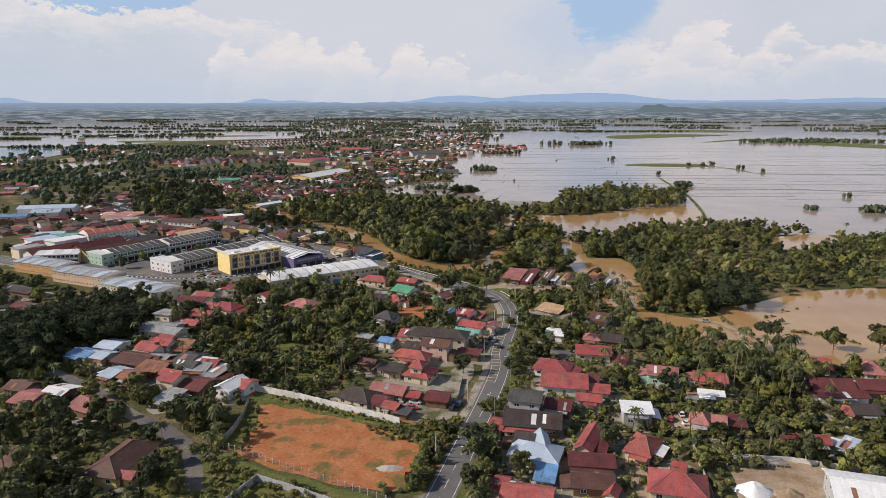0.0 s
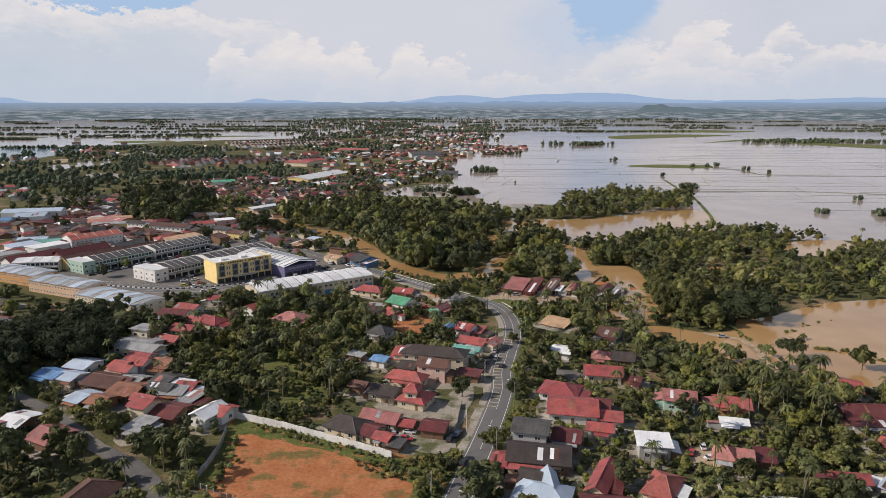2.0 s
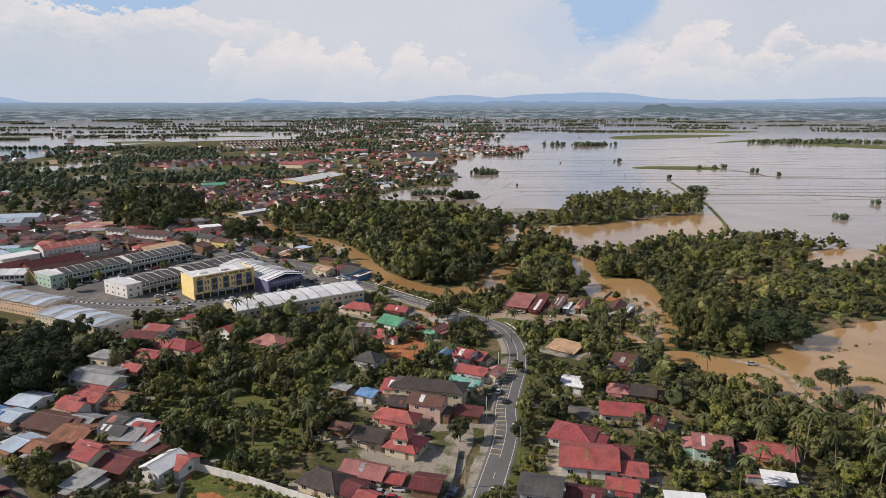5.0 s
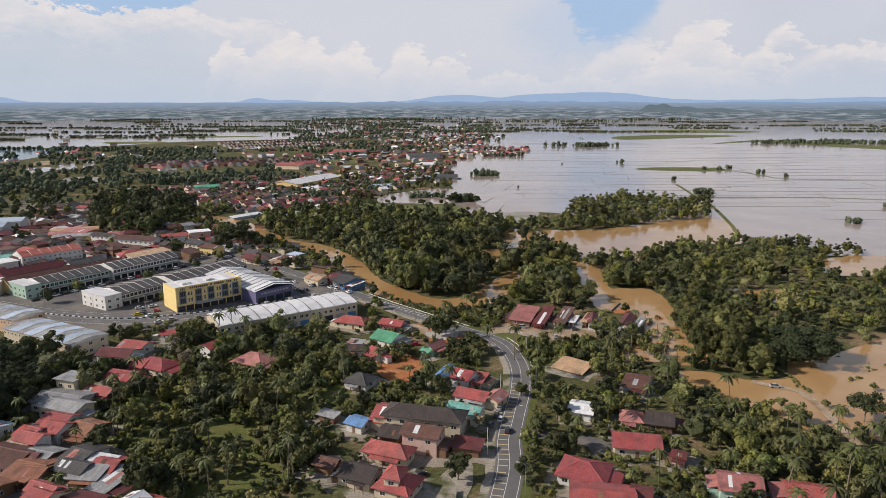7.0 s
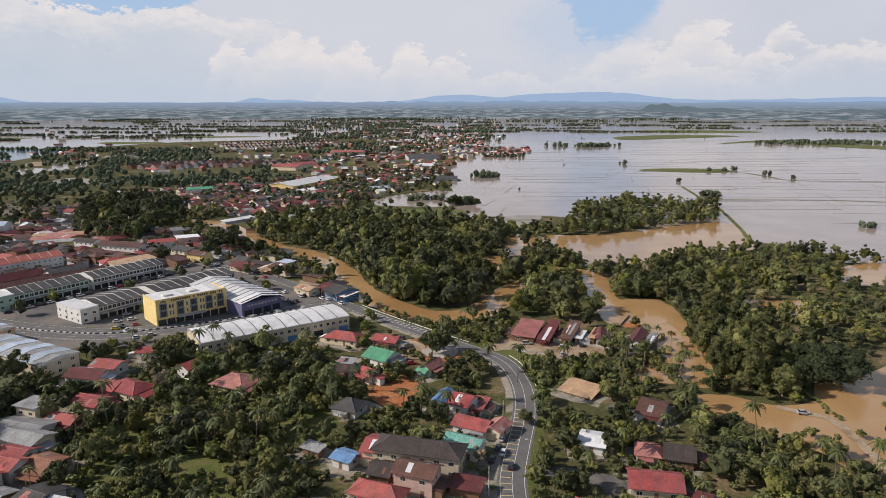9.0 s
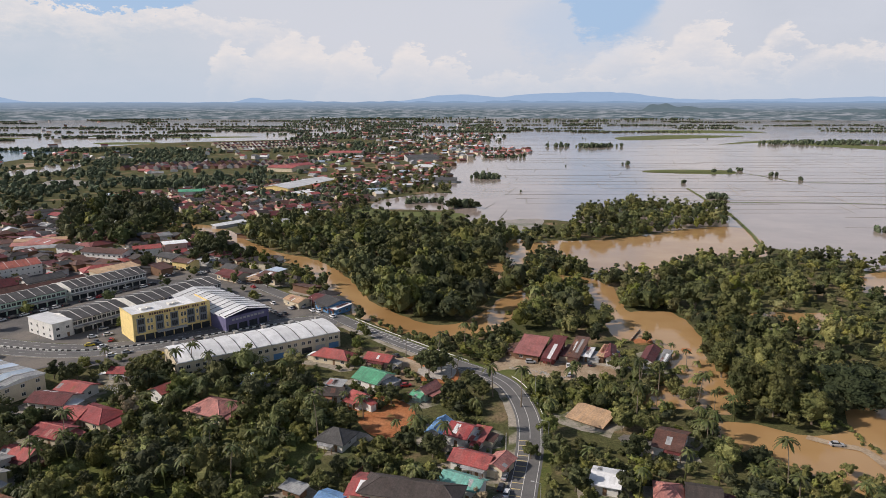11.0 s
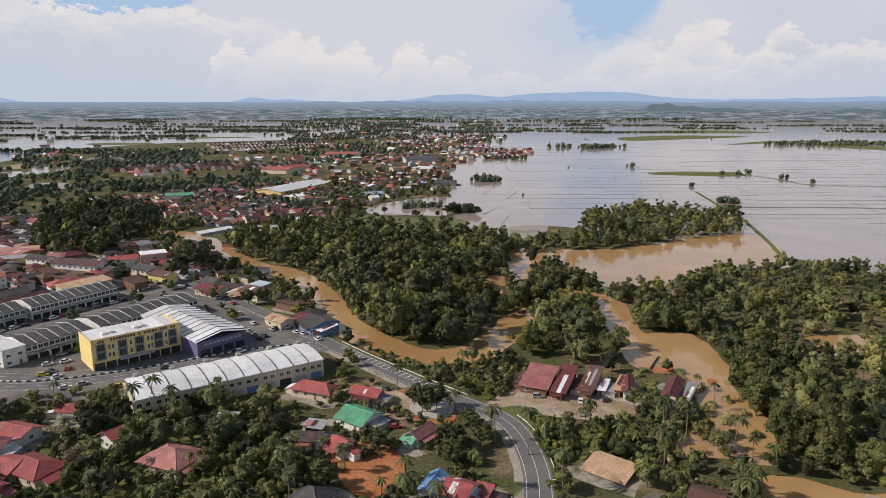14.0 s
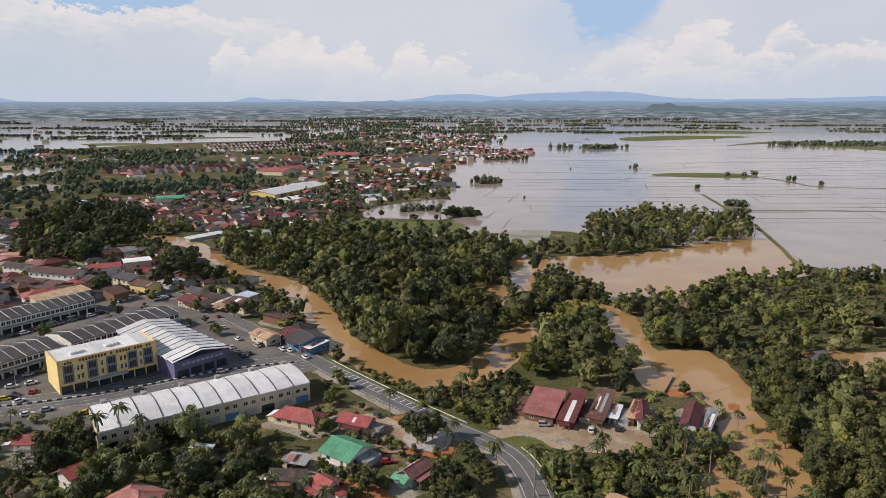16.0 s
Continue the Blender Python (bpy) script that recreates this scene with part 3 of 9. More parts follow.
sheet("yard", [(-364.3, 669.1), (-343.4, 662.0), (-283.0, 578.9), (-281.7, 563.4), (-343.3, 641.6)], 0.176, "old_asphalt", "wide grey street through the old town", "road", 0.5, 6.0, 0.060)
sheet("field", [(-442.4, 788.0), (-388.6, 788.0), (-359.1, 725.2), (-399.6, 718.5)], 0.117, "bund", "dry brown field behind the town", "grass", 2.0, 8.0, 0.060)
sheet("canal", [(-476.4, 808.6), (-466.8, 808.6), (-415.8, 721.8), (-423.1, 721.8)], 0.120, "lake_water", "straight grey canal behind the town", "water", 0.8, 8.0, 0.060)
sheet("mud", [(-26.9, 688.7), (36.4, 705.1), (89.3, 717.6), (83.7, 678.0), (53.1, 643.6), (-2.2, 643.4), (-21.2, 662.9)], 0.202, "mud_flat", "bare wet mud beside the green field", "earth", 2.0, 6.0, 0.060)
sheet("earth_patch", [(87.6, 402.6), (95.0, 403.6), (95.0, 397.8), (87.5, 395.9)], 0.165, "red_earth", "orange mud bank above the flood", "earth", 0.8, 2.0, 0.120)
sheet("earth_patch", [(81.3, 358.7), (89.9, 359.4), (89.7, 356.1), (82.3, 354.7)], 0.168, "red_earth", "orange mud bank above the flood", "earth", 0.8, 2.0, 0.120)
sheet("earth_patch", [(105.3, 391.3), (108.7, 390.5), (106.0, 386.1), (103.5, 386.9)], 0.171, "red_earth", "orange mud bank above the flood", "earth", 0.8, 2.0, 0.120)
sheet("verge", [(-66.5, 228.3), (-49.5, 221.7), (-30.8, 212.8), (-14.1, 203.7), (-2.5, 201.7), (-1.0, 194.2), (-6.6, 190.6), (-14.7, 196.8), (-26.0, 203.7), (-41.7, 210.6), (-58.3, 218.0), (-63.6, 219.8)], 0.164, "weeds", "weeds along the wall of the cleared lot", "grass", 2.2, 2.5, 0.200)
sheet("verge", [(-67.3, 222.6), (-63.0, 219.8), (-60.2, 203.7), (-60.0, 187.1), (-65.6, 189.5), (-64.5, 199.8)], 0.167, "weeds", "weeds along the curved fence", "grass", 1.6, 2.5, 0.200)
sheet("verge", [(-2.9, 202.9), (5.1, 202.9), (1.0, 183.8), (-4.3, 164.4), (-10.3, 164.9), (-7.6, 185.5)], 0.170, "weeds", "tall weeds between the lot and the road", "grass", 1.2, 2.5, 0.200)
sheet("yard", [(-148.5, 376.3), (-136.1, 379.5), (-121.0, 385.4), (-110.4, 389.8), (-105.7, 381.3), (-103.5, 372.5), (-111.2, 371.0), (-131.1, 371.7), (-140.2, 364.3)], 0.173, "old_asphalt", "worn service lane beside the main road", "ground", 0.6, 3.0, 0.120)
sheet("yard", [(-4.2, 368.3), (3.6, 372.8), (10.6, 367.2), (7.2, 358.5), (-2.0, 360.1)], 0.246, "gravel", "grey gravel patch beside the bend", "ground", 0.8, 3.0, 0.120)
sheet("earth_patch", [(-19.0, 382.8), (-9.5, 380.7), (-2.6, 370.9), (-3.6, 358.5), (-12.8, 358.4), (-16.9, 365.3)], 0.239, "dirt", "bare tan earth yard", "earth", 1.2, 3.0, 0.120)
sheet("flood", [(50.2, 611.7), (65.2, 620.2), (56.2, 527.9), (44.1, 527.9)], 0.217, "brown_water", "brown pool among the trees", "water", 1.5, 4.0, 0.120)
# bare earth here, stood in for by a brown water sheet without trees
sheet("flood", [(22.3, 536.9), (41.2, 547.7), (41.6, 517.1), (31.6, 499.2), (21.1, 503.0)], 0.220, "brown_water", "brown pool among the trees", "water", 1.5, 4.0, 0.120)
sheet("flood", [(251.4, 514.3), (295.7, 526.4), (287.7, 484.4), (235.1, 472.0)], 0.223, "brown_water", "brown pool among the trees", "water", 2.0, 5.0, 0.120)

for _x, _y, _r in ((-12, 325, 8), (-3, 330, 7), (-16, 317, 6), (-8, 350, 6), (3, 328, 5), (-27, 299, 6), (-35, 303, 4), (88, 165, 9), (98, 172, 8), (104, 166, 8), (80, 162, 5), (-118, 244, 4), (-106, 236, 4), (-96, 229, 4), (-130, 250, 4), (38, 270, 4), (48, 266, 4), (75, 202, 6), (47, 316, 7), (42, 324, 6), (56, 312, 7), (146, 337, 12), (106, 334, 5), (109, 361, 4), (123, 322, 4), (113, 328, 4), (108, 330, 6), (106, 335, 5)):
    take(_x, _y, _r)
ROAD = [(-3.0, 155.4), (-0.9, 161.2), (7.6, 192.4), (14.6, 218.5), (21.7, 249.0), (23.4, 268.1), (26.8, 285.5), (31.1, 306.1), (33.0, 327.6), (30.3, 349.0), (24.1, 361.2), (10.7, 374.0), (-8.5, 393.3), (-29.1, 415.2), (-46.9, 435.7), (-64.3, 455.9), (-85.2, 477.6), (-105.2, 498.8), (-126.5, 518.7), (-159.7, 544.6), (-194.0, 566.2), (-240.8, 602.6)]
ROAD_TOWN = [(-45.9, 430.7), (-76.0, 421.0), (-101.0, 406.0), (-124.0, 394.5), (-150.0, 388.0), (-190.0, 396.0), (-230.0, 412.0), (-290.0, 440.0), (-380.0, 480.0)]
RIVER = [(-231.6, 692.5), (-198.1, 679.2), (-168.8, 650.5), (-140.9, 607.8), (-112.6, 573.3), (-87.5, 553.5), (-69.7, 529.7), (-52.0, 489.8), (-40.3, 458.9), (-25.2, 435.7), (-10.3, 419.1), (4.8, 412.6), (19.8, 419.2), (32.0, 437.2), (44.2, 463.7), (63.6, 490.1), (82.9, 504.2), (91.3, 481.5), (87.2, 450.7), (96.9, 425.1), (108.2, 403.6)]


def road(name, line, half, z, material, label):
    g = Geo()
    ribbon_geo(g, line, -half, half, z)
    take_line(line, half)
    return tagged(new(name, g.mesh(name, material)), label, "road", kind="structure")


def marks(name, line, offs, dash, gap, width, z, material, parent, start=0, stop=10 ** 6):
    """Painted lines along a road, one strip a piece."""
    g, run, on = Geo(), 0.0, True
    seg = []
    for i in range(start, min(stop, len(line))):
        p = line[i]
        seg.append(p)
        if i > start:
            run += math.hypot(p[0] - line[i - 1][0], p[1] - line[i - 1][1])
        if dash and run >= (dash if on else gap):
            if on and len(seg) > 1:
                ribbon_geo(g, seg, offs - width / 2, offs + width / 2, z)
            seg, run, on = [p], 0.0, not on
    if not dash and len(seg) > 1:
        ribbon_geo(g, seg, offs - width / 2, offs + width / 2, z)
    part(name, g.mesh(name, material), parent)


road_a = road("road", smooth_line(ROAD, 1.5), 4.1, 0.20, "asphalt", "two-lane asphalt road winding through the village")
for nm_, ln_, h_ in (("verge", smooth_line(ROAD, 3.0), 4.1), ("verge", smooth_line(ROAD_TOWN, 3.0), 8.0)):
    for sd_ in (-1, 1):
        vg = Geo()
        a_, b_ = ragged(offset_line(ln_, sd_ * (h_ - 0.3)), 0.2), ragged(offset_line(ln_, sd_ * (h_ + 2.4)), 1.2, 0.2)
        for p_, q_ in zip(a_, b_):
            vg.v += [(p_[0], p_[1], 0.178), (q_[0], q_[1], 0.0)]
        vg.f = [(2 * i, 2 * i + 2, 2 * i + 3, 2 * i + 1) if sd_ > 0 else (2 * i + 1, 2 * i + 3, 2 * i + 2, 2 * i) for i in range(len(ln_) - 1)]
        tagged(new(nm_, vg.mesh(nm_, "yard" if sd_ > 0 else "grass")), "worn dirt and grass shoulder of the road", "verge", kind="structure")
road_b = road("road", smooth_line(ROAD_TOWN, 1.5), 8.0, 0.19, "asphalt", "dual carriageway in front of the shops")


def plot(x, y, rot, length, depth):
    """Keeps the plot of a long building free; x, y is its front left corner."""
    c, q = math.cos(radians(rot)), math.sin(radians(rot))
    take_rect(x + length / 2 * c - depth / 2 * q, y + length / 2 * q + depth / 2 * c, rot, length + 2, depth + 2)


plot(-126.5, 398, 42, 34, 16.5), plot(-92.5, 357, 34, 66, 20), plot(-91.5, 412, 47, 22, 50)
plot(-187, 461.5, 56.6, 43, 18), plot(-214, 421, 56.6, 46, 17), plot(-141, 433.5, 57, 50, 19), plot(-163, 401, 57, 36, 20)
plot(-261, 408, -25, 38, 15), plot(-224.5, 384, -25, 42, 15), plot(-184.5, 356, -27.8, 46, 16)
plot(-258, 424, 10, 26, 16), plot(-258, 492, 50, 36, 15)
for _x, _y, _r in ((-42, 412, 9), (-150, 412, 10), (-172, 440, 10), (-160, 470, 9), (-115, 425, 8)):
    take(_x, _y, _r)
# ---- houses ----
WIN = {}


def window_mesh(w, h):
    key = (round(w, 1), round(h, 1))
    if key not in WIN:
        g, p = Geo(), Geo()
        g.box(-w / 2, w / 2, -0.06, 0.02, 0, 0.08), g.box(-w / 2, w / 2, -0.06, 0.02, h - 0.08, h)
        g.box(-w / 2, -w / 2 + 0.08, -0.06, 0.02, 0.08, h - 0.08), g.box(w / 2 - 0.08, w / 2, -0.06, 0.02, 0.08, h - 0.08)
        g.box(-0.03, 0.03, -0.05, 0.02, 0.08, h - 0.08)
        p.box(-w / 2 + 0.08, w / 2 - 0.08, -0.025, 0.01, 0.08, h - 0.08)
        WIN[key] = g.mesh("window", "frame_white"), p.mesh("pane", "glass_dark")
    return WIN[key]


def add_window(parent, x, y, z, rot, w, h):
    fr, pa = window_mesh(w, h)
    part("pane", pa, part("window", fr, parent, m=pose(x, y, z, 0, 0, rot)))


def roof_mesh(w, d, eave, rise, style, material, th=0.16):
    """A roof slab over w x d, ridge along x: gable, hip, lean (high at the back) or flat."""
    g = Geo()
    a, b = w / 2, d / 2
    e, t = eave, eave + rise
    if style == "gable":
        top = [(-a, -b, e), (a, -b, e), (a, b, e), (-a, b, e), (-a, 0, t), (a, 0, t)]
        fs = [(0, 1, 5, 4), (2, 3, 4, 5)]
    elif style == "hip":
        k = min(b * 0.95, a * 0.85)
        top = [(-a, -b, e), (a, -b, e), (a, b, e), (-a, b, e), (-a + k, 0, t), (a - k, 0, t)]
        fs = [(0, 1, 5, 4), (2, 3, 4, 5), (1, 2, 5), (3, 0, 4)]
    elif style == "lean":
        top = [(-a, -b, e), (a, -b, e), (a, b, t), (-a, b, t)]
        fs = [(0, 1, 2, 3)]
    else:
        top = [(-a, -b, t), (a, -b, t), (a, b, t), (-a, b, t)]
        fs = [(0, 1, 2, 3)]
    n = len(top)
    g.v = top + [(x, y, z - th) for x, y, z in top]
    g.f = fs + [tuple(n + i for i in reversed(f)) for f in fs]
    edges = {}
    for f in fs:
        for i in range(len(f)):
            edges[(f[i], f[(i + 1) % len(f)])] = 1
    g.f += [(j, i, n + i, n + j) for (i, j) in edges if (j, i) not in edges]
    return g.mesh("roof", material)


def ridge_mesh(w, d, eave, rise, style, material):
    g = Geo()
    a, b, t = w / 2, d / 2, eave + rise
    lines = []
    if style == "gable":
        lines = [((-a, 0, t), (a, 0, t))]
    elif style == "hip":
        k = min(b * 0.95, a * 0.85)
        l, r = (-a + k, 0, t), (a - k, 0, t)
        lines = [(l, r), ((-a, -b, eave), l), ((-a, b, eave), l), ((a, -b, eave), r), ((a, b, eave), r)]
    for p, q in lines:
        p, q = Vector(p), Vector(q)
        if (q - p).length < 0.3:
            continue
        side = (q - p).cross(Vector((0, 0, 1))).normalized() * 0.16
        up = Vector((0, 0, 0.10))
        g.quad(p - side - up * 0.4, q - side - up * 0.4, q + up, p + up)
        g.quad(p + up, q + up, q + side - up * 0.4, p + side - up * 0.4)
    return g.mesh("ridge_cap", material) if lines else None


YARDS = []


def house(x, y, rot, w, d, eave, rise, style, roof, wall, label, over=0.8, plain=False, name="house", category="house"):
    """A house: walls, roof with ridge caps, windows on all sides, and a door."""
    ob = base(name, x, y, 0, rot, label, category)
    take_rect(x, y, rot, w, d)
    YARDS.append((x, y, rot, w, d))
    if y < 400 and not -90 < x < -40:
        for k in (-1, 0, 1):
            for l in (-1, 0, 1):
                FRONT.setdefault((int(x // 10) + k, int((y - d / 2 - 4) // 10) + l), []).append((x, y - d / 2 - 4, 3.0 + 0.3 * w))
    a, b = w / 2 - over, d / 2 - over
    g = Geo()
    if style == "gable":
        za, k = eave - 0.10, rise * (1 - over / (d / 2))
        lift = rise * over / (d / 2)
        g.box(-a, a, -b, b, -0.2, za + lift)
        top = za + rise - 0.06
        zl = za + lift
        n = len(g.v)
        g.v += [(-a, -b, zl), (-a, b, zl), (-a, 0, top), (a, -b, zl), (a, b, zl), (a, 0, top)]
        g.f += [(n, n + 2, n + 1), (n + 3, n + 4, n + 5)]
    elif style == "lean":
        s = rise / d
        z0, z1 = eave + s * over - 0.16, eave + rise - s * over - 0.16
        n = len(g.v)
        g.v += [(-a, -b, -0.2), (a, -b, -0.2), (a, b, -0.2), (-a, b, -0.2), (-a, -b, z0), (a, -b, z0), (a, b, z1), (-a, b, z1)]
        g.f += [(3, 2, 1, 0), (4, 5, 6, 7), (0, 1, 5, 4), (1, 2, 6, 5), (2, 3, 7, 6), (3, 0, 4, 7)]
    else:
        g.box(-a, a, -b, b, -0.2, eave - 0.14 + (rise if style == "flat" else 0))
    part("wall", g.mesh("wall", "wall_" + wall), ob)
    rf = part("roof", roof_mesh(w, d, eave, rise, style, "roof_" + roof), ob)
    rc = ridge_mesh(w, d, eave, rise, style, "roof_" + roof)
    if rc:
        part("ridge_cap", rc, rf)
    rr = random.Random(int(x * 13 + y * 7))
    if style in ("gable", "lean") and rr.random() < (0.65 if not plain else 0.3):
        for _ in range(rr.randint(1, 4)):       # odd sheets of another age laid into the roof
            sy = -1 if style == "lean" or rr.random() < 0.6 else 1
            half = d / 2 if style == "gable" else d
            u0, pw, q0 = rr.uniform(-w / 2 + 0.3, w / 2 - 2.0), rr.uniform(0.8, 1.7), rr.uniform(0.0, 0.4)
            q1 = min(0.97, q0 + rr.uniform(0.35, 0.7))
            def on(u, q):
                yy = -d / 2 + q * half if sy < 0 else d / 2 - q * half
                return (u, yy, eave + rise * q + 0.035)
            gp = Geo()
            ring = [on(u0, q0), on(u0 + pw, q0), on(u0 + pw, q1), on(u0, q1)]
            gp.quad(*(ring if sy < 0 else ring[::-1]))
            part("roof_sheet", gp.mesh("roof_sheet", "roof_" + rr.choice(("grey", "rust", "pink", "white", "brown", roof, roof))), rf)
    if plain:
        return ob
    if name == "house" and rr.random() < 0.6:      # a lean-to kitchen or store built on
        sx, L_, hw = rr.choice((-1, 1)), rr.uniform(2.6, 4.6), b * rr.uniform(0.55, 0.95)
        cx, cy = a + L_ / 2, rr.uniform(-1, 1) * (b - hw)
        m_ = pose(x, y, 0, 0, 0, rot)
        q_ = m_ @ Vector((sx * cx, cy, 0))
        if all((q_.x - h[0]) ** 2 + (q_.y - h[1]) ** 2 > (0.42 * min(h[3], h[4]) + 2.4) ** 2 for h in YARDS[:-1]) and all((q_.x - p[0]) ** 2 + (q_.y - p[1]) ** 2 > 90 for p in ROAD):
            zt = min(eave, 3.4) - 0.12
            zl = max(1.9, zt - rr.uniform(0.5, 0.9))
            gw, gr = Geo(), Geo()
            x0, x1 = sorted((sx * (a - 0.1), sx * (a + L_ - 0.4)))
            gw.box(x0, x1, cy - hw + 0.3, cy + hw - 0.3, -0.2, zl - 0.15)
            part("annex", gw.mesh("annex", "wall_" + rr.choice((wall, "wood", "grey", "cream"))), ob)
            p4 = [(sx * (a - 0.05), cy - hw, zt), (sx * (a + L_), cy - hw, zl), (sx * (a + L_), cy + hw, zl), (sx * (a - 0.05), cy + hw, zt)]
            p4 = p4 if sx > 0 else p4[::-1]
            gr.v = p4 + [(u, v, z - 0.1) for u, v, z in p4]
            gr.f = [(0, 1, 2, 3), (7, 6, 5, 4), (0, 4, 5, 1), (1, 5, 6, 2), (2, 6, 7, 3), (3, 7, 4, 0)]
            part("annex_roof", gr.mesh("annex_roof", "roof_" + rr.choice(("rust", "grey", "maroon", "brown", "pink", "white", roof, roof))), ob)
            take(q_.x, q_.y, L_ / 2 + 0.5)
    if rr.random() < 0.55 and eave < 5 and name == "house":
        gp, pw, dp = Geo(), w * rr.uniform(0.4, 0.8), rr.uniform(1.6, 2.6)
        ux = rr.uniform(-1, 1) * (w - pw) / 2
        zp = eave - 0.25
        v = [(ux - pw / 2, -b - dp, zp - 0.35), (ux + pw / 2, -b - dp, zp - 0.35), (ux + pw / 2, -b + 0.02, zp), (ux - pw / 2, -b + 0.02, zp)]
        gp.v = v + [(p, q, z - 0.1) for p, q, z in v]
        gp.f = [(0, 1, 2, 3), (7, 6, 5, 4), (0, 4, 5, 1), (1, 5, 6, 2), (3, 7, 4, 0)]
        pr = part("porch_roof", gp.mesh("porch_roof", "roof_" + rr.choice(("grey", "rust", roof, roof, "maroon"))), ob)
        for k in range(3):
            po = Geo()
            po.box(-0.08, 0.08, -0.08, 0.08, -0.1, zp - 0.4)
            part("post", po.mesh("post", "timber"), pr, m=pose(ux + (k - 1) * (pw / 2 - 0.2), -b - dp + 0.2, 0))
    fl = 2 if eave > 5 else 1
    for k in range(fl):
        z = 1.0 + k * 2.9
        if z + 1.4 > eave:
            continue
        for sx in (-1, 1):
            nw = max(1, int((2 * b) / 4.2))
            for i in range(nw):
                add_window(ob, sx * a, -b + 2 * b * (i + 0.5) / nw, z, 90 * sx, 1.4, 1.2)
        for sy in (-1, 1):
            if sy > 0 and math.cos(radians(rot)) > 0.3:
                continue                         # blind rear walls
            nw = max(1, int((2 * a) / 3.8))
            for i in range(nw):
                px_ = -a + 2 * a * (i + 0.5) / nw
                if k == 0 and sy < 0 and i == nw // 2:
                    gd = Geo()
                    gd.box(-0.5, 0.5, -0.06, 0.02, 0, 2.05)
                    part("door", gd.mesh("door", "timber"), ob, m=pose(px_, -b, 0, 0, 0, 0))
                    continue
                add_window(ob, px_, sy * b, z, 0 if sy < 0 else 180, 1.6, 1.2)
    return ob


house(62.2, 206.0, -9.1, 10.2, 9.8, 4.1, 0.6, "flat", "white", "grey", "flat-roofed shop house with a white roof")
house(58.4, 184.6, -32.3, 8.4, 13.8, 2.8, 2.8, "hip", "terra", "cream", "red-tiled hip-roofed house in the village")
house(61.4, 163.4, -17.5, 15.3, 12.8, 2.9, 3.2, "hip", "red", "cream", "large house with a red hip roof")
house(64.9, 172.8, -23.6, 4.4, 6.1, 2.5, 1.4, "gable", "red", "cream", "small red-roofed annex in the village")
house(81.0, 201.3, -23.4, 6.7, 9.0, 2.9, 2.2, "hip", "pink", "cream", "house with faded red hip roof")
house(86.5, 200.3, -18.2, 4.9, 7.8, 2.8, 1.8, "gable", "pink", "cream", "house with faded red roof")
house(92.3, 200.5, -15.0, 5.8, 8.0, 2.3, 0.8, "lean", "maroon", "wood", "low dark maroon-roofed shed")
house(96.8, 234.7, -14.8, 11.9, 10.5, 3.1, 1.8, "gable", "red", "orange", "bright red-roofed house with orange walls")
house(80.4, 238.0, -15.9, 11.4, 10.8, 4.0, 2.0, "gable", "pink", "mint", "house with faded red roof and mint walls")
house(92.2, 221.4, -14.8, 9.1, 3.9, 2.5, 0.7, "lean", "white", "grey", "long low pale-roofed shed")
house(143.9, 249.5, -22.4, 8.8, 13.2, 2.8, 1.8, "gable", "red", "cream", "village house with a red roof")
house(160.5, 244.4, -14.3, 8.7, 15.6, 2.9, 2.4, "hip", "pink", "white", "hip-roofed house with faded red tiles")
house(136.8, 228.8, -5.5, 14.9, 10.9, 3.1, 2.0, "gable", "maroon", "grey", "long dark maroon-roofed house")
house(137.0, 221.3, -4.5, 17.5, 6.2, 2.3, 0.9, "lean", "maroon", "white", "lean-to with maroon roof")
house(150.6, 228.1, -7.8, 10.5, 10.4, 2.9, 2.0, "gable", "maroon", "grey", "dark maroon-roofed house in the village")
house(132.4, 208.0, -48.0, 5.0, 8.5, 2.5, 1.4, "gable", "red", "cream", "small red-roofed house in the village")
house(136.3, 208.0, -2.4, 9.5, 9.0, 2.9, 1.8, "gable", "dark", "wood", "dark-roofed timber house in the village")
house(109.4, 188.4, -8.0, 9.8, 6.6, 2.5, 1.6, "gable", "red", "wood", "long red-roofed house in the village")
house(118.9, 185.7, -47.9, 4.5, 8.4, 2.3, 0.8, "lean", "sky", "grey", "shed with blue-grey metal roof")
house(105.5, 156.8, -17.5, 15.8, 15.9, 5.5, 2.2, "gable", "white", "grey", "large shed with a pale metal roof", name="shed", category="shed")
house(27.4, 211.7, -15.3, 11.3, 10.7, 6.0, 1.8, "gable", "slate", "grey", "two-storey house with dark grey roof")
house(38.3, 211.8, -18.7, 9.1, 9.7, 3.1, 1.8, "gable", "maroon", "wood", "dark maroon-roofed house in the village")
house(28.3, 200.8, -10.6, 18.3, 12.8, 3.1, 2.2, "gable", "dark", "wood", "long dark-roofed timber house")
house(17.2, 198.9, -17.5, 5.0, 8.9, 2.5, 1.2, "gable", "red", "cream", "small red-roofed house by the road")
house(23.9, 194.8, -9.2, 11.4, 4.5, 2.4, 0.5, "lean", "red", "cream", "red lean-to roof in the village")
house(26.5, 180.7, -19.5, 14.9, 11.0, 2.9, 2.4, "hip", "sky", "white", "house with blue-grey metal hip roof")
house(29.0, 184.7, 90.0, 10.9, 4.8, 3.3, 2.2, "gable", "sky", "white", "cross gable with light blue metal roof")
house(24.3, 188.6, -14.8, 6.6, 9.1, 2.9, 1.6, "gable", "dark", "wood", "dark-roofed timber house in the village")
house(27.8, 169.7, -16.2, 6.0, 8.8, 2.1, 0.7, "lean", "blue", "grey", "shed with blue sheet roof", name="shed", category="shed")
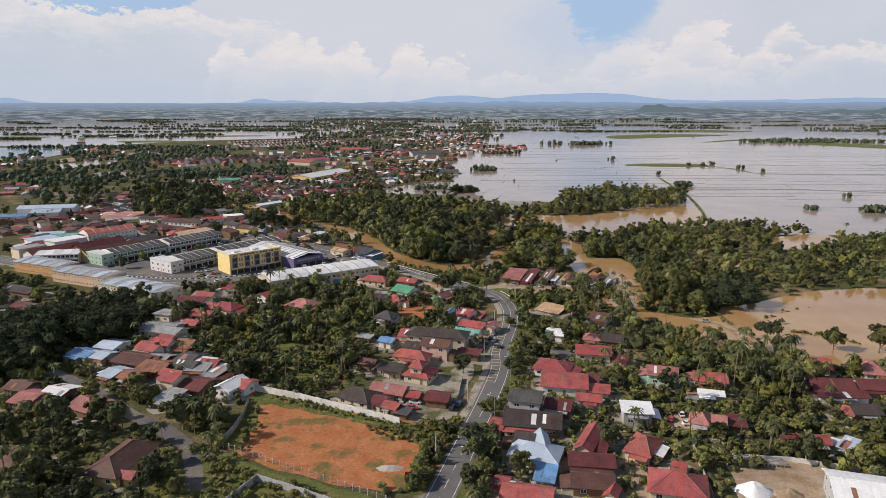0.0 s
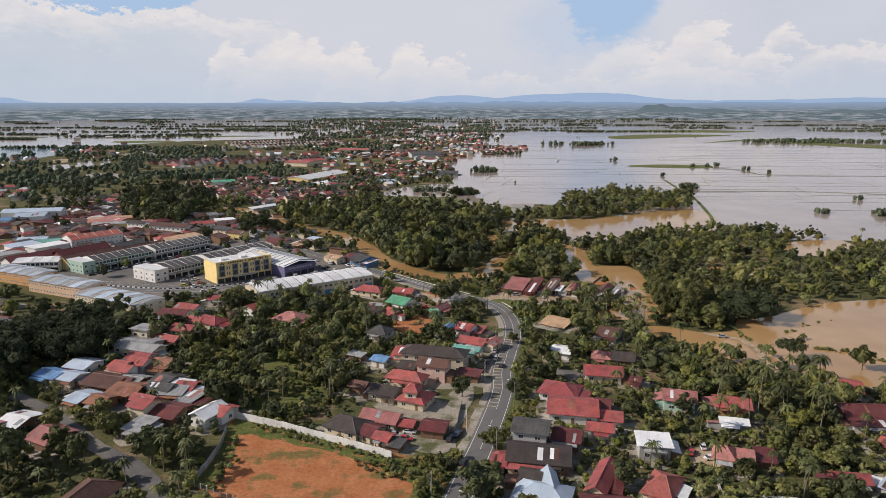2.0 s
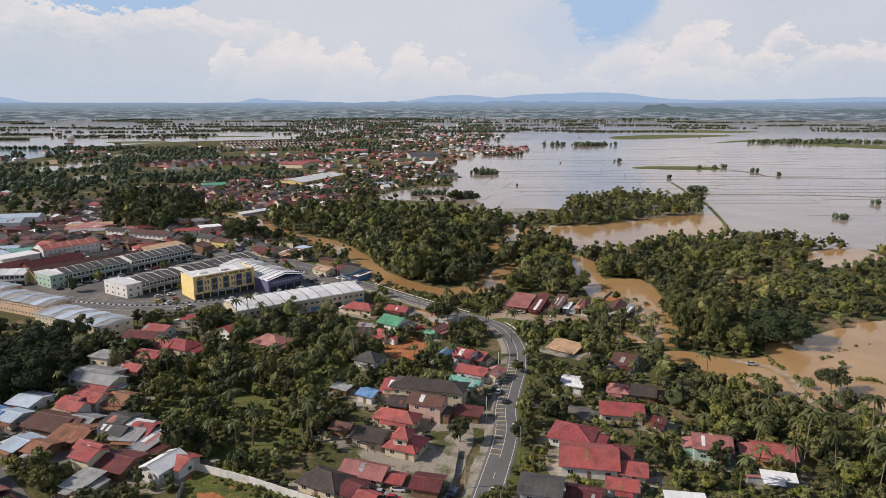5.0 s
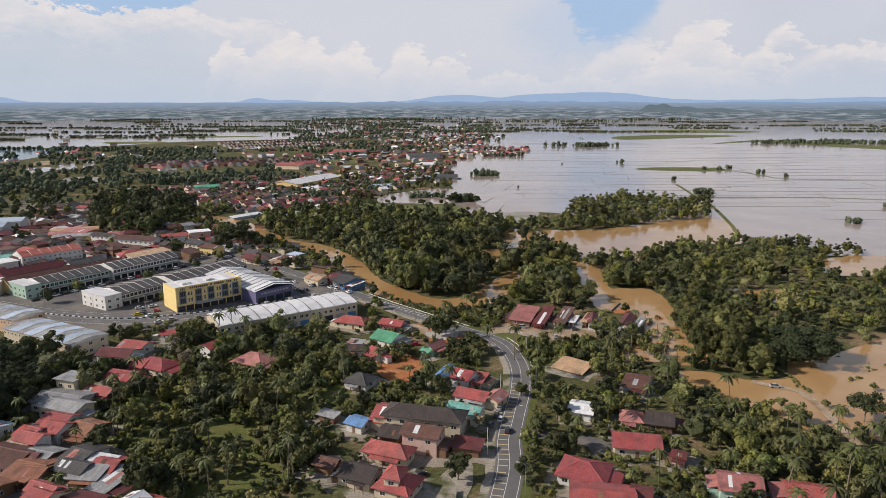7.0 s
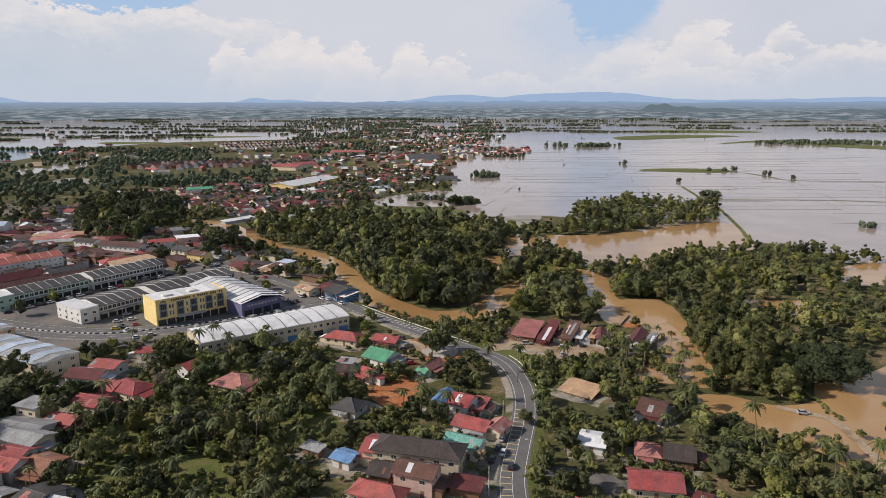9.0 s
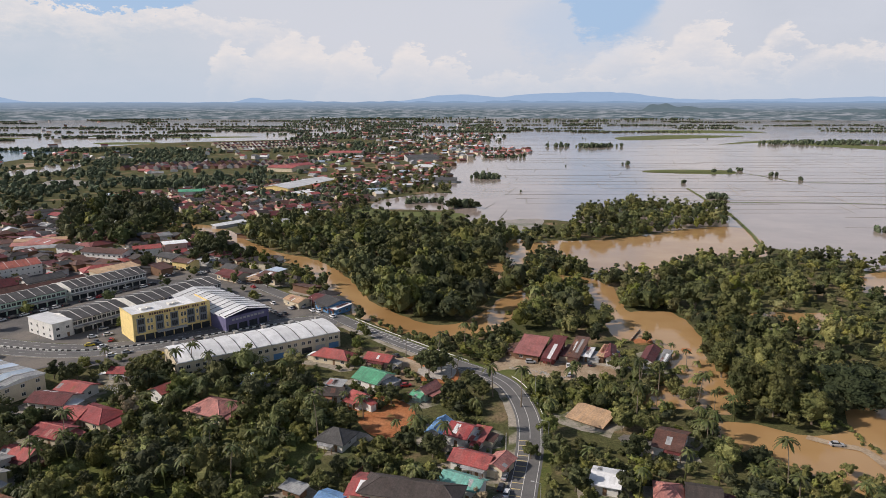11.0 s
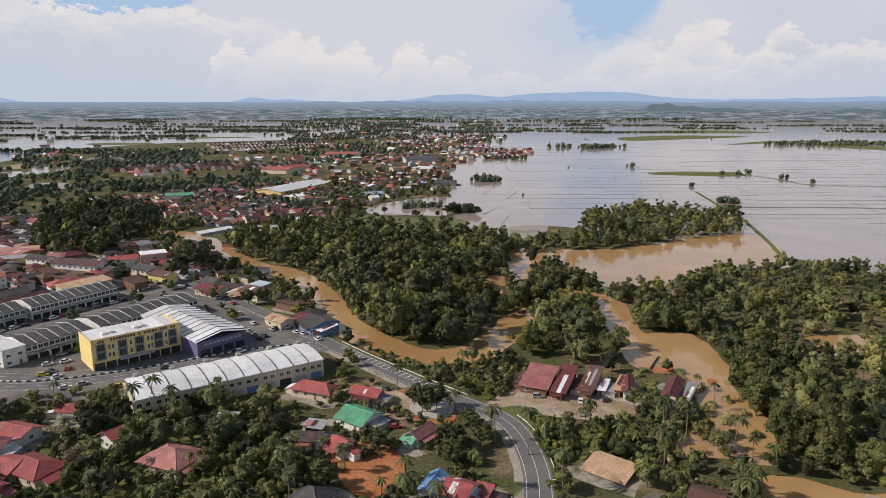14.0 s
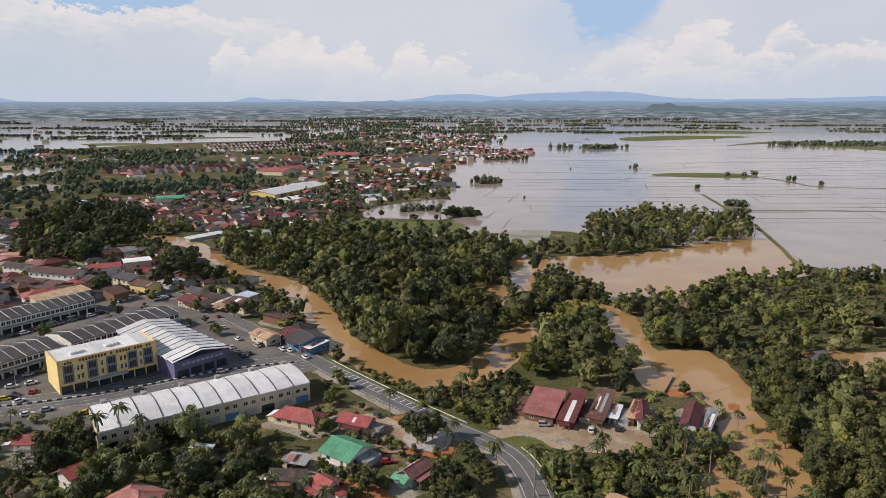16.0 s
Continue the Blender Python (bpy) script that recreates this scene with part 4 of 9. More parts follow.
house(15.8, 165.8, -17.4, 4.5, 5.7, 2.3, 1.1, "gable", "red", "cream", "small red-roofed kiosk in the village")
house(21.7, 159.5, -15.9, 13.6, 8.6, 2.8, 1.7, "gable", "red", "cream", "village house under a red metal roof")
house(43.5, 188.2, 63.8, 17.5, 5.9, 2.9, 1.8, "gable", "red", "cream", "red-roofed house with translucent roof sheets")
house(46.9, 186.3, -20.0, 3.8, 11.1, 2.3, 1.0, "lean", "maroon", "wood", "maroon lean-to in the village")
house(41.3, 175.8, -7.8, 13.2, 8.5, 2.9, 2.0, "gable", "maroon", "wood", "large deep maroon-roofed house")
house(39.5, 165.7, -7.8, 11.7, 10.2, 2.8, 1.8, "gable", "brown", "wood", "large weathered brown-roofed house")
house(43.4, 159.9, 62.6, 5.9, 3.9, 2.5, 1.4, "gable", "red", "cream", "small red gabled porch")
house(43.5, 231.6, -10.1, 16.6, 15.2, 3.3, 2.2, "gable", "red", "white", "large red-roofed village house")
house(54.5, 224.9, -14.4, 7.6, 6.8, 2.5, 0.8, "lean", "red", "white", "red lean-to with white wall")
house(49.4, 217.4, -14.5, 8.9, 6.8, 2.8, 1.4, "gable", "red", "white", "village house under a red metal roof")
house(54.0, 234.3, -19.8, 6.0, 9.2, 2.8, 1.4, "gable", "maroon", "cream", "maroon-roofed annex in the village")
house(41.9, 246.3, -23.3, 13.9, 12.4, 2.9, 2.4, "hip", "red", "white", "red hip-roofed house with white walls")
house(60.3, 262.1, -10.4, 14.4, 10.9, 3.1, 2.2, "gable", "red", "cream", "red-roofed house with pale skylights")
house(70.8, 255.2, -28.6, 4.6, 5.3, 2.5, 1.2, "gable", "maroon", "pinkish", "small maroon-roofed house in the village")
house(63.4, 279.1, -14.6, 7.7, 8.8, 2.8, 1.8, "hip", "pink", "cream", "faded red-roofed house in the village")
house(71.8, 277.2, -16.8, 9.2, 10.4, 2.9, 2.0, "gable", "dark", "wood", "dark-roofed timber house in the village")
house(49.1, 285.6, -19.8, 8.5, 10.2, 2.9, 1.2, "gable", "white", "white", "small house with a white metal roof")
house(73.2, 307.0, -28.9, 9.0, 14.6, 2.9, 2.2, "gable", "brown", "white", "brown-roofed house with white walls")
house(53.2, 325.6, -40.0, 13.5, 9.4, 0.7, 2.0, "lean", "tan", "wood", "low shed with a sloping tan thatch roof", plain=True, name="shed", category="shed")
house(-26.5, 309.1, -22.8, 10.3, 9.9, 2.8, 2.6, "hip", "slate", "white", "white bungalow with grey hip roof")
house(10.7, 281.7, -28.2, 12.0, 7.4, 4.1, 1.6, "gable", "teal", "white", "long teal-roofed house by the road")
house(13.8, 295.2, -26.5, 12.1, 8.6, 3.1, 1.8, "gable", "red", "white", "long red-roofed house in the village")
house(21.2, 293.4, 58.5, 9.0, 6.8, 3.1, 1.4, "gable", "pink", "cream", "faded red-roofed house by the road")
house(11.3, 311.2, -30.4, 8.1, 10.1, 3.5, 2.2, "gable", "red", "white", "red-roofed house with white walls")
house(16.5, 310.3, -23.0, 5.2, 9.0, 2.5, 1.0, "lean", "red", "white", "red lean-to porch in the village")
house(4.3, 314.7, 68.6, 10.5, 5.7, 3.1, 1.6, "gable", "blue", "white", "blue-roofed white house in the village")
house(0.2, 343.4, 52.5, 9.5, 5.6, 2.9, 2.0, "gable", "pink", "mint", "small house with faded red roof")
house(-3.0, 340.5, -42.1, 5.4, 4.2, 2.1, 1.0, "gable", "green", "mint", "green-roofed porch in the village")
house(-19.8, 355.0, -35.1, 12.1, 11.9, 2.9, 2.4, "gable", "green", "white", "white bungalow with bright green roof")
house(-37.9, 376.9, -21.9, 16.8, 8.5, 2.9, 2.4, "hip", "red", "cream", "red hip-roofed house in the village")
house(-19.2, 373.4, -23.3, 11.5, 7.5, 2.9, 1.8, "gable", "red", "pinkish", "red-roofed bungalow with pink walls")
house(-22.9, 335.5, -39.4, 6.7, 6.8, 3.5, 1.8, "gable", "red", "white", "red-roofed house with white gable")
house(-33.5, 340.7, -4.3, 10.7, 6.6, 2.9, 1.8, "gable", "dark", "white", "dark-roofed house in the village")
house(-33.0, 350.2, -15.2, 6.9, 5.2, 2.1, 0.7, "lean", "grey", "wood", "shed with pale metal roof", name="shed", category="shed")
house(-69.6, 329.0, -22.6, 15.1, 13.0, 2.9, 2.6, "hip", "pink", "cream", "faded red hip-roofed house")
house(-90.7, 340.7, 56.6, 8.0, 8.1, 4.1, 1.8, "gable", "red", "white", "red-roofed house among palms")
house(-63.0, 353.4, -12.5, 7.1, 9.6, 2.1, 0.8, "lean", "sky", "grey", "shed with weathered blue-grey roof sheets", name="shed", category="shed")
house(-111.7, 360.5, -2.5, 14.4, 7.4, 2.8, 1.4, "gable", "red", "white", "long low red and white roofed house")
house(-105.8, 323.4, -26.3, 16.4, 10.6, 3.1, 2.2, "hip", "red", "cream", "red hip-roofed house in the village")
house(-112.5, 324.1, -14.9, 8.7, 9.7, 3.1, 1.8, "gable", "red", "cream", "village house under a red metal roof")
house(-113.1, 312.0, -20.8, 11.6, 9.4, 3.1, 1.8, "gable", "red", "cream", "village house under a red metal roof")
house(-115.0, 298.5, -19.1, 11.4, 6.8, 2.9, 1.8, "gable", "red", "cream", "village house under a red metal roof")
house(-122.9, 344.6, -18.7, 12.3, 9.3, 3.1, 1.6, "gable", "red", "white", "red-roofed house with white walls")
house(-125.9, 335.4, -11.7, 15.0, 10.4, 3.1, 1.8, "gable", "maroon", "white", "maroon-roofed house in the village")
house(-126.5, 302.3, -18.1, 9.5, 8.4, 6.4, 0.4, "flat", "grey", "cream", "two-storey cream house with pale flat roof")
house(-119.9, 285.2, -20.0, 16.9, 9.4, 4.1, 1.4, "gable", "grey", "cream", "house with pale grey metal roof")
house(-147.7, 308.8, -26.5, 11.3, 6.5, 2.8, 1.6, "gable", "brown", "white", "small brown-roofed house in the village")
house(-107.1, 269.5, -13.7, 12.0, 8.4, 2.8, 1.0, "lean", "rust", "cream", "long rust-stained roofed house")
house(-114.3, 269.0, -15.1, 8.3, 7.9, 4.1, 1.6, "gable", "red", "white", "village house under a red metal roof")
house(-117.3, 262.2, -20.8, 9.5, 7.0, 4.1, 1.6, "gable", "red", "white", "village house under a red metal roof")
house(-114.2, 253.1, -12.1, 10.1, 6.9, 2.9, 1.6, "gable", "maroon", "grey", "maroon-roofed house in the village")
house(-97.4, 247.6, -16.2, 10.3, 7.7, 3.1, 1.4, "gable", "slate", "wood", "house with patched pale metal roof")
house(-92.3, 244.4, -6.6, 9.6, 7.2, 2.8, 1.0, "lean", "grey", "wood", "house with pale metal roof sheets")
house(-88.8, 249.2, -12.7, 7.9, 9.1, 2.9, 1.4, "gable", "red", "wood", "red-roofed timber house in the village")
house(-84.7, 245.1, -17.5, 5.6, 6.9, 2.3, 0.8, "lean", "sky", "wood", "shed with pale metal roof", name="shed", category="shed")
house(-107.1, 245.5, -9.4, 8.4, 10.8, 2.8, 1.4, "gable", "rust", "wood", "house with rusty roof sheets")
house(-96.7, 232.5, -22.2, 9.3, 5.7, 5.4, 1.4, "gable", "red", "grey", "red-roofed two-storey house in the village")
house(-87.2, 229.3, -16.6, 10.1, 12.1, 2.8, 1.6, "gable", "maroon", "wood", "maroon-roofed house in the village")
house(-74.4, 227.2, 63.4, 11.4, 8.5, 3.5, 1.8, "gable", "white", "white", "white gabled house with red rear roof")
house(-69.9, 228.7, -25.3, 6.8, 9.4, 3.1, 1.6, "gable", "red", "white", "red-roofed rear wing in the village")
house(-93.1, 219.9, -20.6, 7.6, 9.4, 2.5, 0.8, "lean", "grey", "cream", "small house with pale roof")
house(-142.8, 260.3, -25.5, 11.5, 9.0, 2.9, 1.2, "gable", "blue", "cream", "house with blue metal roof")
house(-134.5, 257.9, -20.5, 8.7, 9.3, 2.9, 1.2, "gable", "sky", "cream", "house with pale blue metal roof")
house(-136.0, 269.8, -18.1, 10.6, 11.4, 3.1, 1.2, "gable", "sky", "white", "house with light blue roof")
house(-121.1, 239.9, -25.4, 7.4, 10.7, 2.9, 1.2, "gable", "sky", "wood", "house with blue-grey metal roof")
house(-119.3, 254.6, -18.2, 14.9, 14.3, 2.9, 1.6, "gable", "brown", "wood", "long weathered brown-roofed house")
house(-108.9, 247.5, -18.6, 10.3, 13.7, 2.8, 1.4, "gable", "rust", "wood", "house with rusty striped roof")
house(-119.9, 266.5, -20.4, 7.5, 8.6, 4.0, 1.4, "gable", "red", "white", "village house under a red metal roof")
house(-116.9, 276.1, -16.2, 10.0, 9.2, 3.5, 1.4, "gable", "red", "white", "village house under a red metal roof")
house(-124.6, 291.7, -15.3, 17.2, 12.7, 3.5, 1.4, "gable", "grey", "white", "house with pale metal roof")
house(-116.5, 212.4, -27.3, 11.0, 11.4, 2.9, 1.8, "gable", "pink", "wood", "house with broad faded pink roof")
house(-132.5, 222.7, -16.6, 9.6, 12.1, 2.8, 1.4, "gable", "white", "wood", "house with pale metal roof")
house(-139.7, 218.2, -16.1, 9.4, 11.9, 2.8, 1.4, "gable", "pink", "wood", "house with faded pink metal roof")
house(-148.3, 227.8, -16.7, 10.0, 9.2, 2.8, 1.6, "gable", "brown", "wood", "brown-roofed house in the village")
house(-89.7, 176.4, 78.6, 20.8, 11.4, 3.1, 2.8, "hip", "brown", "yellow", "brown hip-roofed house with yellow walls")
house(-85.5, 168.6, -11.4, 7.1, 4.7, 2.5, 1.2, "gable", "red", "yellow", "red-roofed porch in the village")
house(-119.8, 175.8, -11.4, 9.0, 11.1, 2.9, 2.2, "hip", "brown", "pinkish", "brown hip-roofed house in the village")
house(-114.1, 237.7, -21.4, 8.5, 9.2, 2.8, 1.4, "gable", "rust", "wood", "rusty-roofed house among close neighbours")
house(-110.2, 254.2, -18.4, 9.3, 10.5, 2.8, 1.4, "gable", "grey", "wood", "house with dull grey metal roof")
house(-98.6, 254.4, -24.2, 8.5, 13.0, 2.9, 1.6, "gable", "slate", "white", "grey-roofed house with pale edges")
house(-92.0, 247.9, -16.0, 8.1, 10.9, 2.8, 1.0, "lean", "white", "wood", "house with bright metal roof sheets")
house(-84.6, 241.3, -21.7, 7.2, 10.7, 2.3, 0.8, "lean", "grey", "wood", "low shed with grey metal roof")
house(-95.7, 229.7, -22.9, 7.7, 9.0, 5.2, 1.4, "gable", "red", "cream", "two-storey house with red roof")
house(-119.7, 261.1, -17.7, 8.1, 9.1, 2.8, 1.4, "gable", "tan", "wood", "house with weathered tan roof")
house(-106.2, 271.5, -22.2, 8.8, 10.3, 2.8, 1.4, "gable", "rust", "wood", "rusty-roofed timber house near trees")
house(-2.2, 274.3, -14.3, 26.1, 10.3, 6.2, 2.2, "hip", "dark", "cream", "long two-storey house with dark roof and cream walls")
house(-14.7, 278.5, -13.9, 6.4, 11.1, 5.0, 1.6, "gable", "red", "cream", "red-roofed wing in the village")
house(-2.3, 262.7, -19.5, 12.3, 8.7, 6.0, 1.8, "gable", "brown", "pinkish", "two-storey house with dark red-brown roof")
house(-11.8, 268.3, -17.0, 7.2, 9.4, 3.1, 1.6, "gable", "dark", "wood", "dark-roofed house in the village")
house(-12.2, 257.0, -21.0, 15.0, 8.0, 3.1, 2.2, "hip", "red", "cream", "long red-roofed house in the village")
house(-8.2, 239.8, -23.8, 11.0, 10.8, 2.9, 2.6, "hip", "red", "cream", "cream house with a red hip roof in tiers")
house(-9.1, 239.3, -16.9, 5.6, 7.4, 6.0, 1.8, "hip", "red", "cream", "upper red hip roof tier over the porch")
house(-18.9, 244.8, -23.4, 11.2, 9.0, 2.9, 2.0, "gable", "dark", "cream", "dark-roofed wing of the house")
house(-28.5, 250.7, -24.0, 7.4, 6.0, 2.5, 1.6, "gable", "brown", "wood", "small red-brown tiled house")
house(-23.0, 275.5, -28.2, 7.2, 7.1, 2.9, 1.0, "gable", "blue", "white", "open shed with blue sheet roof", name="shed", category="shed")
house(-15.3, 278.0, -17.7, 7.6, 8.8, 2.9, 1.8, "gable", "red", "cream", "village house under a red metal roof")
house(-33.4, 281.5, -29.6, 7.4, 4.4, 2.3, 0.7, "lean", "grey", "wood", "small shed with grey roof", name="shed", category="shed")
house(10.7, 261.0, -16.5, 9.3, 6.8, 2.8, 0.6, "lean", "maroon", "wood", "open carport with maroon roof", plain=True, name="carport", category="carport")
house(-28.5, 219.8, -28.0, 13.4, 10.4, 2.8, 2.4, "hip", "dark", "cream", "dark-roofed bungalow by the wall")
house(-18.4, 224.7, -20.7, 13.3, 8.7, 2.8, 2.0, "gable", "pink", "cream", "long house with faded maroon roof")
house(-20.7, 216.1, -32.5, 5.7, 9.1, 2.5, 1.4, "gable", "maroon", "cream", "maroon-roofed annex in the village")
house(-16.6, 212.0, -28.9, 6.2, 6.2, 2.5, 1.2, "gable", "red", "cream", "red-roofed annex in the village")
house(-1.5, 218.4, -15.0, 8.6, 8.9, 2.9, 1.2, "gable", "maroon", "wood", "open workshop with maroon roof", name="workshop", category="shed")
house(-9.8, 220.9, -19.9, 5.4, 6.5, 2.5, 1.0, "gable", "red", "wood", "red-roofed shed in the village", name="shed", category="shed")
house(-13.3, 208.6, -23.8, 6.1, 5.4, 2.1, 0.6, "lean", "slate", "wood", "low open shed among scrap", name="shed", category="shed")
house(41.3, 383.9, -24.1, 11.0, 15.2, 2.9, 3.2, "lean", "pink", "wood", "riverside house with patched faded red roof")
house(50.3, 382.4, -23.2, 5.9, 20.5, 2.7, 3.0, "lean", "maroon", "redwall", "riverside house with maroon roof")
house(59.9, 383.1, -24.5, 5.7, 18.9, 2.7, 2.6, "lean", "brown", "wood", "riverside timber house with brown roof")
house(63.5, 380.1, -24.0, 3.9, 9.7, 2.5, 0.8, "lean", "white", "grey", "pale lean-to roof in the village")
house(69.9, 380.0, -26.7, 3.5, 12.4, 3.1, 1.0, "lean", "tan", "wood", "shed with tan roof")
house(72.1, 378.9, 75.9, 15.3, 4.7, 3.3, 1.2, "gable", "maroon", "white", "maroon-roofed house on posts")
house(87.1, 376.2, 63.8, 18.1, 5.9, 3.3, 1.4, "gable", "maroon", "white", "flooded house with maroon patched roof")
house(92.3, 374.9, -30.7, 3.6, 16.4, 2.3, 0.8, "lean", "grey", "white", "grey lean-to roof in the village")
house(-68.2, 453.6, -42.2, 12.8, 9.0, 3.5, 1.4, "gable", "tan", "cream", "market shed with tan roof")
house(-57.2, 456.3, -40.3, 7.9, 11.3, 3.5, 1.8, "gable", "maroon", "redwall", "maroon-roofed shop in the village")
house(-49.4, 448.6, -49.5, 13.6, 15.1, 3.8, 2.0, "gable", "slate", "blue", "shop with grey roof and blue walls")
house(-45.3, 442.4, -38.7, 6.3, 10.6, 3.1, 0.8, "lean", "white", "blue", "pale lean-to roof over a blue shop front")
house(-91.7, 502.5, -35.5, 16.5, 14.1, 3.5, 1.8, "gable", "brown", "cream", "brown-roofed house in the village")
house(-95.2, 511.4, -36.8, 10.1, 14.6, 3.5, 1.0, "lean", "sky", "cream", "house with pale blue roof")
house(-99.9, 502.4, -32.5, 12.4, 12.3, 2.9, 0.8, "lean", "tan", "wood", "shed with tan roof")
house(-116.7, 506.6, -33.5, 17.8, 12.0, 3.5, 1.8, "gable", "maroon", "cream", "maroon-roofed house in the village")
house(-166.4, 542.7, -32.6, 18.2, 11.7, 6.0, 1.6, "gable", "slate", "cream", "grey-roofed shop house in the village")
house(-153.8, 532.8, -26.0, 15.8, 9.8, 5.0, 1.6, "gable", "brown", "yellow", "brown-roofed shop with yellow front")
house(-245.0, 570.1, -21.8, 19.0, 8.7, 6.0, 1.6, "gable", "dark", "white", "old shop house with dark roof")
house(-213.1, 555.7, -15.8, 33.5, 12.9, 6.4, 1.8, "gable", "brown", "white", "long two-storey shop house with brown roof")
house(-168.0, 946.8, 68.1, 104.8, 38.9, 5.8, 3.0, "gable", "white", "yellow", "long warehouse with a bright white roof", plain=True)
house(-147.8, 878.9, 64.4, 37.7, 18.8, 3.9, 0.6, "flat", "white", "yellow", "yellow-walled hall in the village", plain=True)
house(-269.1, 865.8, 17.5, 28.1, 14.0, 6.5, 2.0, "gable", "green", "white", "white school block with green roof", plain=True)
house(-337.5, 848.3, 0.2, 19.8, 19.6, 3.1, 1.7, "gable", "green", "white", "hall with pale green roof", plain=True)
house(-37.5, 1363.5, 11.9, 57.4, 72.7, 6.5, 3.0, "gable", "slate", "grey", "large grey warehouse roof", plain=True)
house(-18.1, 1188.1, -30.0, 33.8, 39.5, 5.0, 2.0, "gable", "white", "cream", "hall with pale roof", plain=True)
house(5.4, 1008.2, 0.3, 34.4, 29.7, 3.9, 2.2, "gable", "slate", "grey", "long grey-roofed market hall", plain=True)
house(-223.3, 1198.9, 50.1, 46.6, 31.5, 5.8, 2.5, "gable", "red", "cream", "school block with red roof", plain=True)
house(-233.5, 1162.2, -20.9, 45.3, 35.1, 5.8, 2.5, "gable", "red", "cream", "school block with red roof", plain=True)
house(-186.4, 1483.0, 0.3, 64.9, 51.3, 5.8, 2.5, "gable", "red", "cream", "school with orange-red roof", plain=True)
house(-69.8, 899.3, 21.5, 24.6, 15.5, 3.9, 1.7, "gable", "sky", "white", "hall with blue-white roof", plain=True)
house(-172.6, 683.2, 55.4, 32.7, 7.2, 2.3, 1.0, "lean", "white", "grey", "long open shed with pale roof", plain=True)
house(-134.7, 690.7, 12.8, 20.5, 24.5, 3.1, 1.7, "gable", "grey", "white", "house with pale grey roof", plain=True)
house(-273.2, 593.7, -22.2, 23.9, 19.9, 5.0, 1.5, "gable", "pink", "orange", "shop with orange front", plain=True)
house(-354.6, 611.1, 15.2, 24.6, 22.9, 5.8, 2.0, "gable", "sky", "white", "white hall with pale blue roof", plain=True)

house(-258.3, 446.8, 56.6, 34.0, 15.0, 5.0, 3.0, "gable", "maroon", "white", "long white shop house with a dark red roof", plain=True)
house(-265.9, 476.2, 56.6, 24.0, 15.0, 6.6, 0.5, "flat", "white", "white", "white block of flats with a pale flat roof", plain=True)
house(-276.3, 448.6, 56.6, 18.0, 12.0, 6.6, 0.5, "flat", "grey", "cream", "cream two-storey block with a pale flat roof", plain=True)
house(-222.2, 448.6, 56.6, 38.0, 13.0, 5.5, 3.2, "gable", "brown", "yellow", "shop house with yellow gable walls and a brown roof", plain=True)
house(-236.4, 463.8, 56.6, 34.0, 12.0, 5.5, 3.0, "gable", "maroon", "redwall", "old shop house with a deep brown-red roof", plain=True)
house(-207.0, 475.2, 56.6, 40.0, 12.0, 4.5, 2.4, "gable", "brown", "wood", "long timber shop row with a weathered brown roof", plain=True)
house(-219.3, 492.3, 56.6, 22.0, 11.0, 4.0, 2.2, "gable", "slate", "white", "white house with a grey tiled roof", plain=True)
house(-186.1, 508.5, 56.6, 27.0, 11.0, 6.0, 1.0, "lean", "tan", "cream", "long hall with a cream metal roof", plain=True)
house(-199.4, 516.1, 40.0, 20.0, 13.0, 4.0, 2.4, "hip", "red", "white", "white house with a broad red hip roof", plain=True)
house(-275.4, 505.6, 20.0, 26.0, 12.0, 4.2, 1.4, "gable", "teal", "white", "white hall with a pale green metal roof", plain=True)
house(-296.3, 512.3, 15.0, 20.0, 11.0, 4.2, 1.2, "gable", "sky", "white", "white hall with a pale blue metal roof", plain=True)
house(-286.8, 482.8, 56.6, 20.0, 12.0, 5.8, 0.8, "lean", "sky", "white", "white shop with a blue-grey sheet roof", plain=True)
house(-281.1, 598.8, 22.0, 34.0, 8.0, 5.0, 1.0, "lean", "tan", "orange", "orange shop row with a tan sheet roof", plain=True)
house(-276.3, 587.4, 22.0, 34.0, 8.0, 4.5, 1.0, "lean", "pink", "orange", "orange shop row with a faded pink roof", plain=True)
house(-270.6, 575.9, 22.0, 28.0, 8.0, 4.2, 1.0, "lean", "grey", "yellow", "yellow shop row with a grey sheet roof", plain=True)
house(-359.0, 621.5, 14.0, 48.0, 20.0, 8.0, 2.0, "gable", "sky", "white", "large white hall with a bright blue metal roof", plain=True)
house(-375.1, 589.2, 14.0, 30.0, 14.0, 5.0, 1.6, "gable", "blue", "white", "white workshop with a blue metal roof", plain=True)
house(-178.5, 579.8, 30.0, 16.0, 12.0, 6.8, 0.6, "flat", "white", "pinkish", "pink and white three-storey block", plain=True)
house(-193.7, 570.2, 30.0, 18.0, 12.0, 5.6, 1.8, "gable", "red", "white", "white shop house with a red roof", plain=True)
house(-221.3, 353.8, -22.0, 15.0, 10.0, 2.9, 1.8, "gable", "dark", "wood", "low dark-roofed timber house beside the shops", plain=True)
house(-203.7, 324.9, -22.0, 15.0, 10.0, 2.9, 1.8, "gable", "maroon", "wood", "long timber house with a dark maroon roof", plain=True)
house(-194.3, 319.6, -22.0, 15.0, 10.0, 2.9, 1.8, "gable", "slate", "wood", "house with weathered grey sheet roof", plain=True)
house(-150.7, 309.5, -22.0, 15.0, 10.0, 2.9, 1.8, "gable", "brown", "wood", "small cream house with a brown roof", plain=True)
house(-228.5, 358.0, -22.0, 15.0, 10.0, 2.9, 1.8, "gable", "dark", "wood", "dark-roofed old house beside the shops", plain=True)

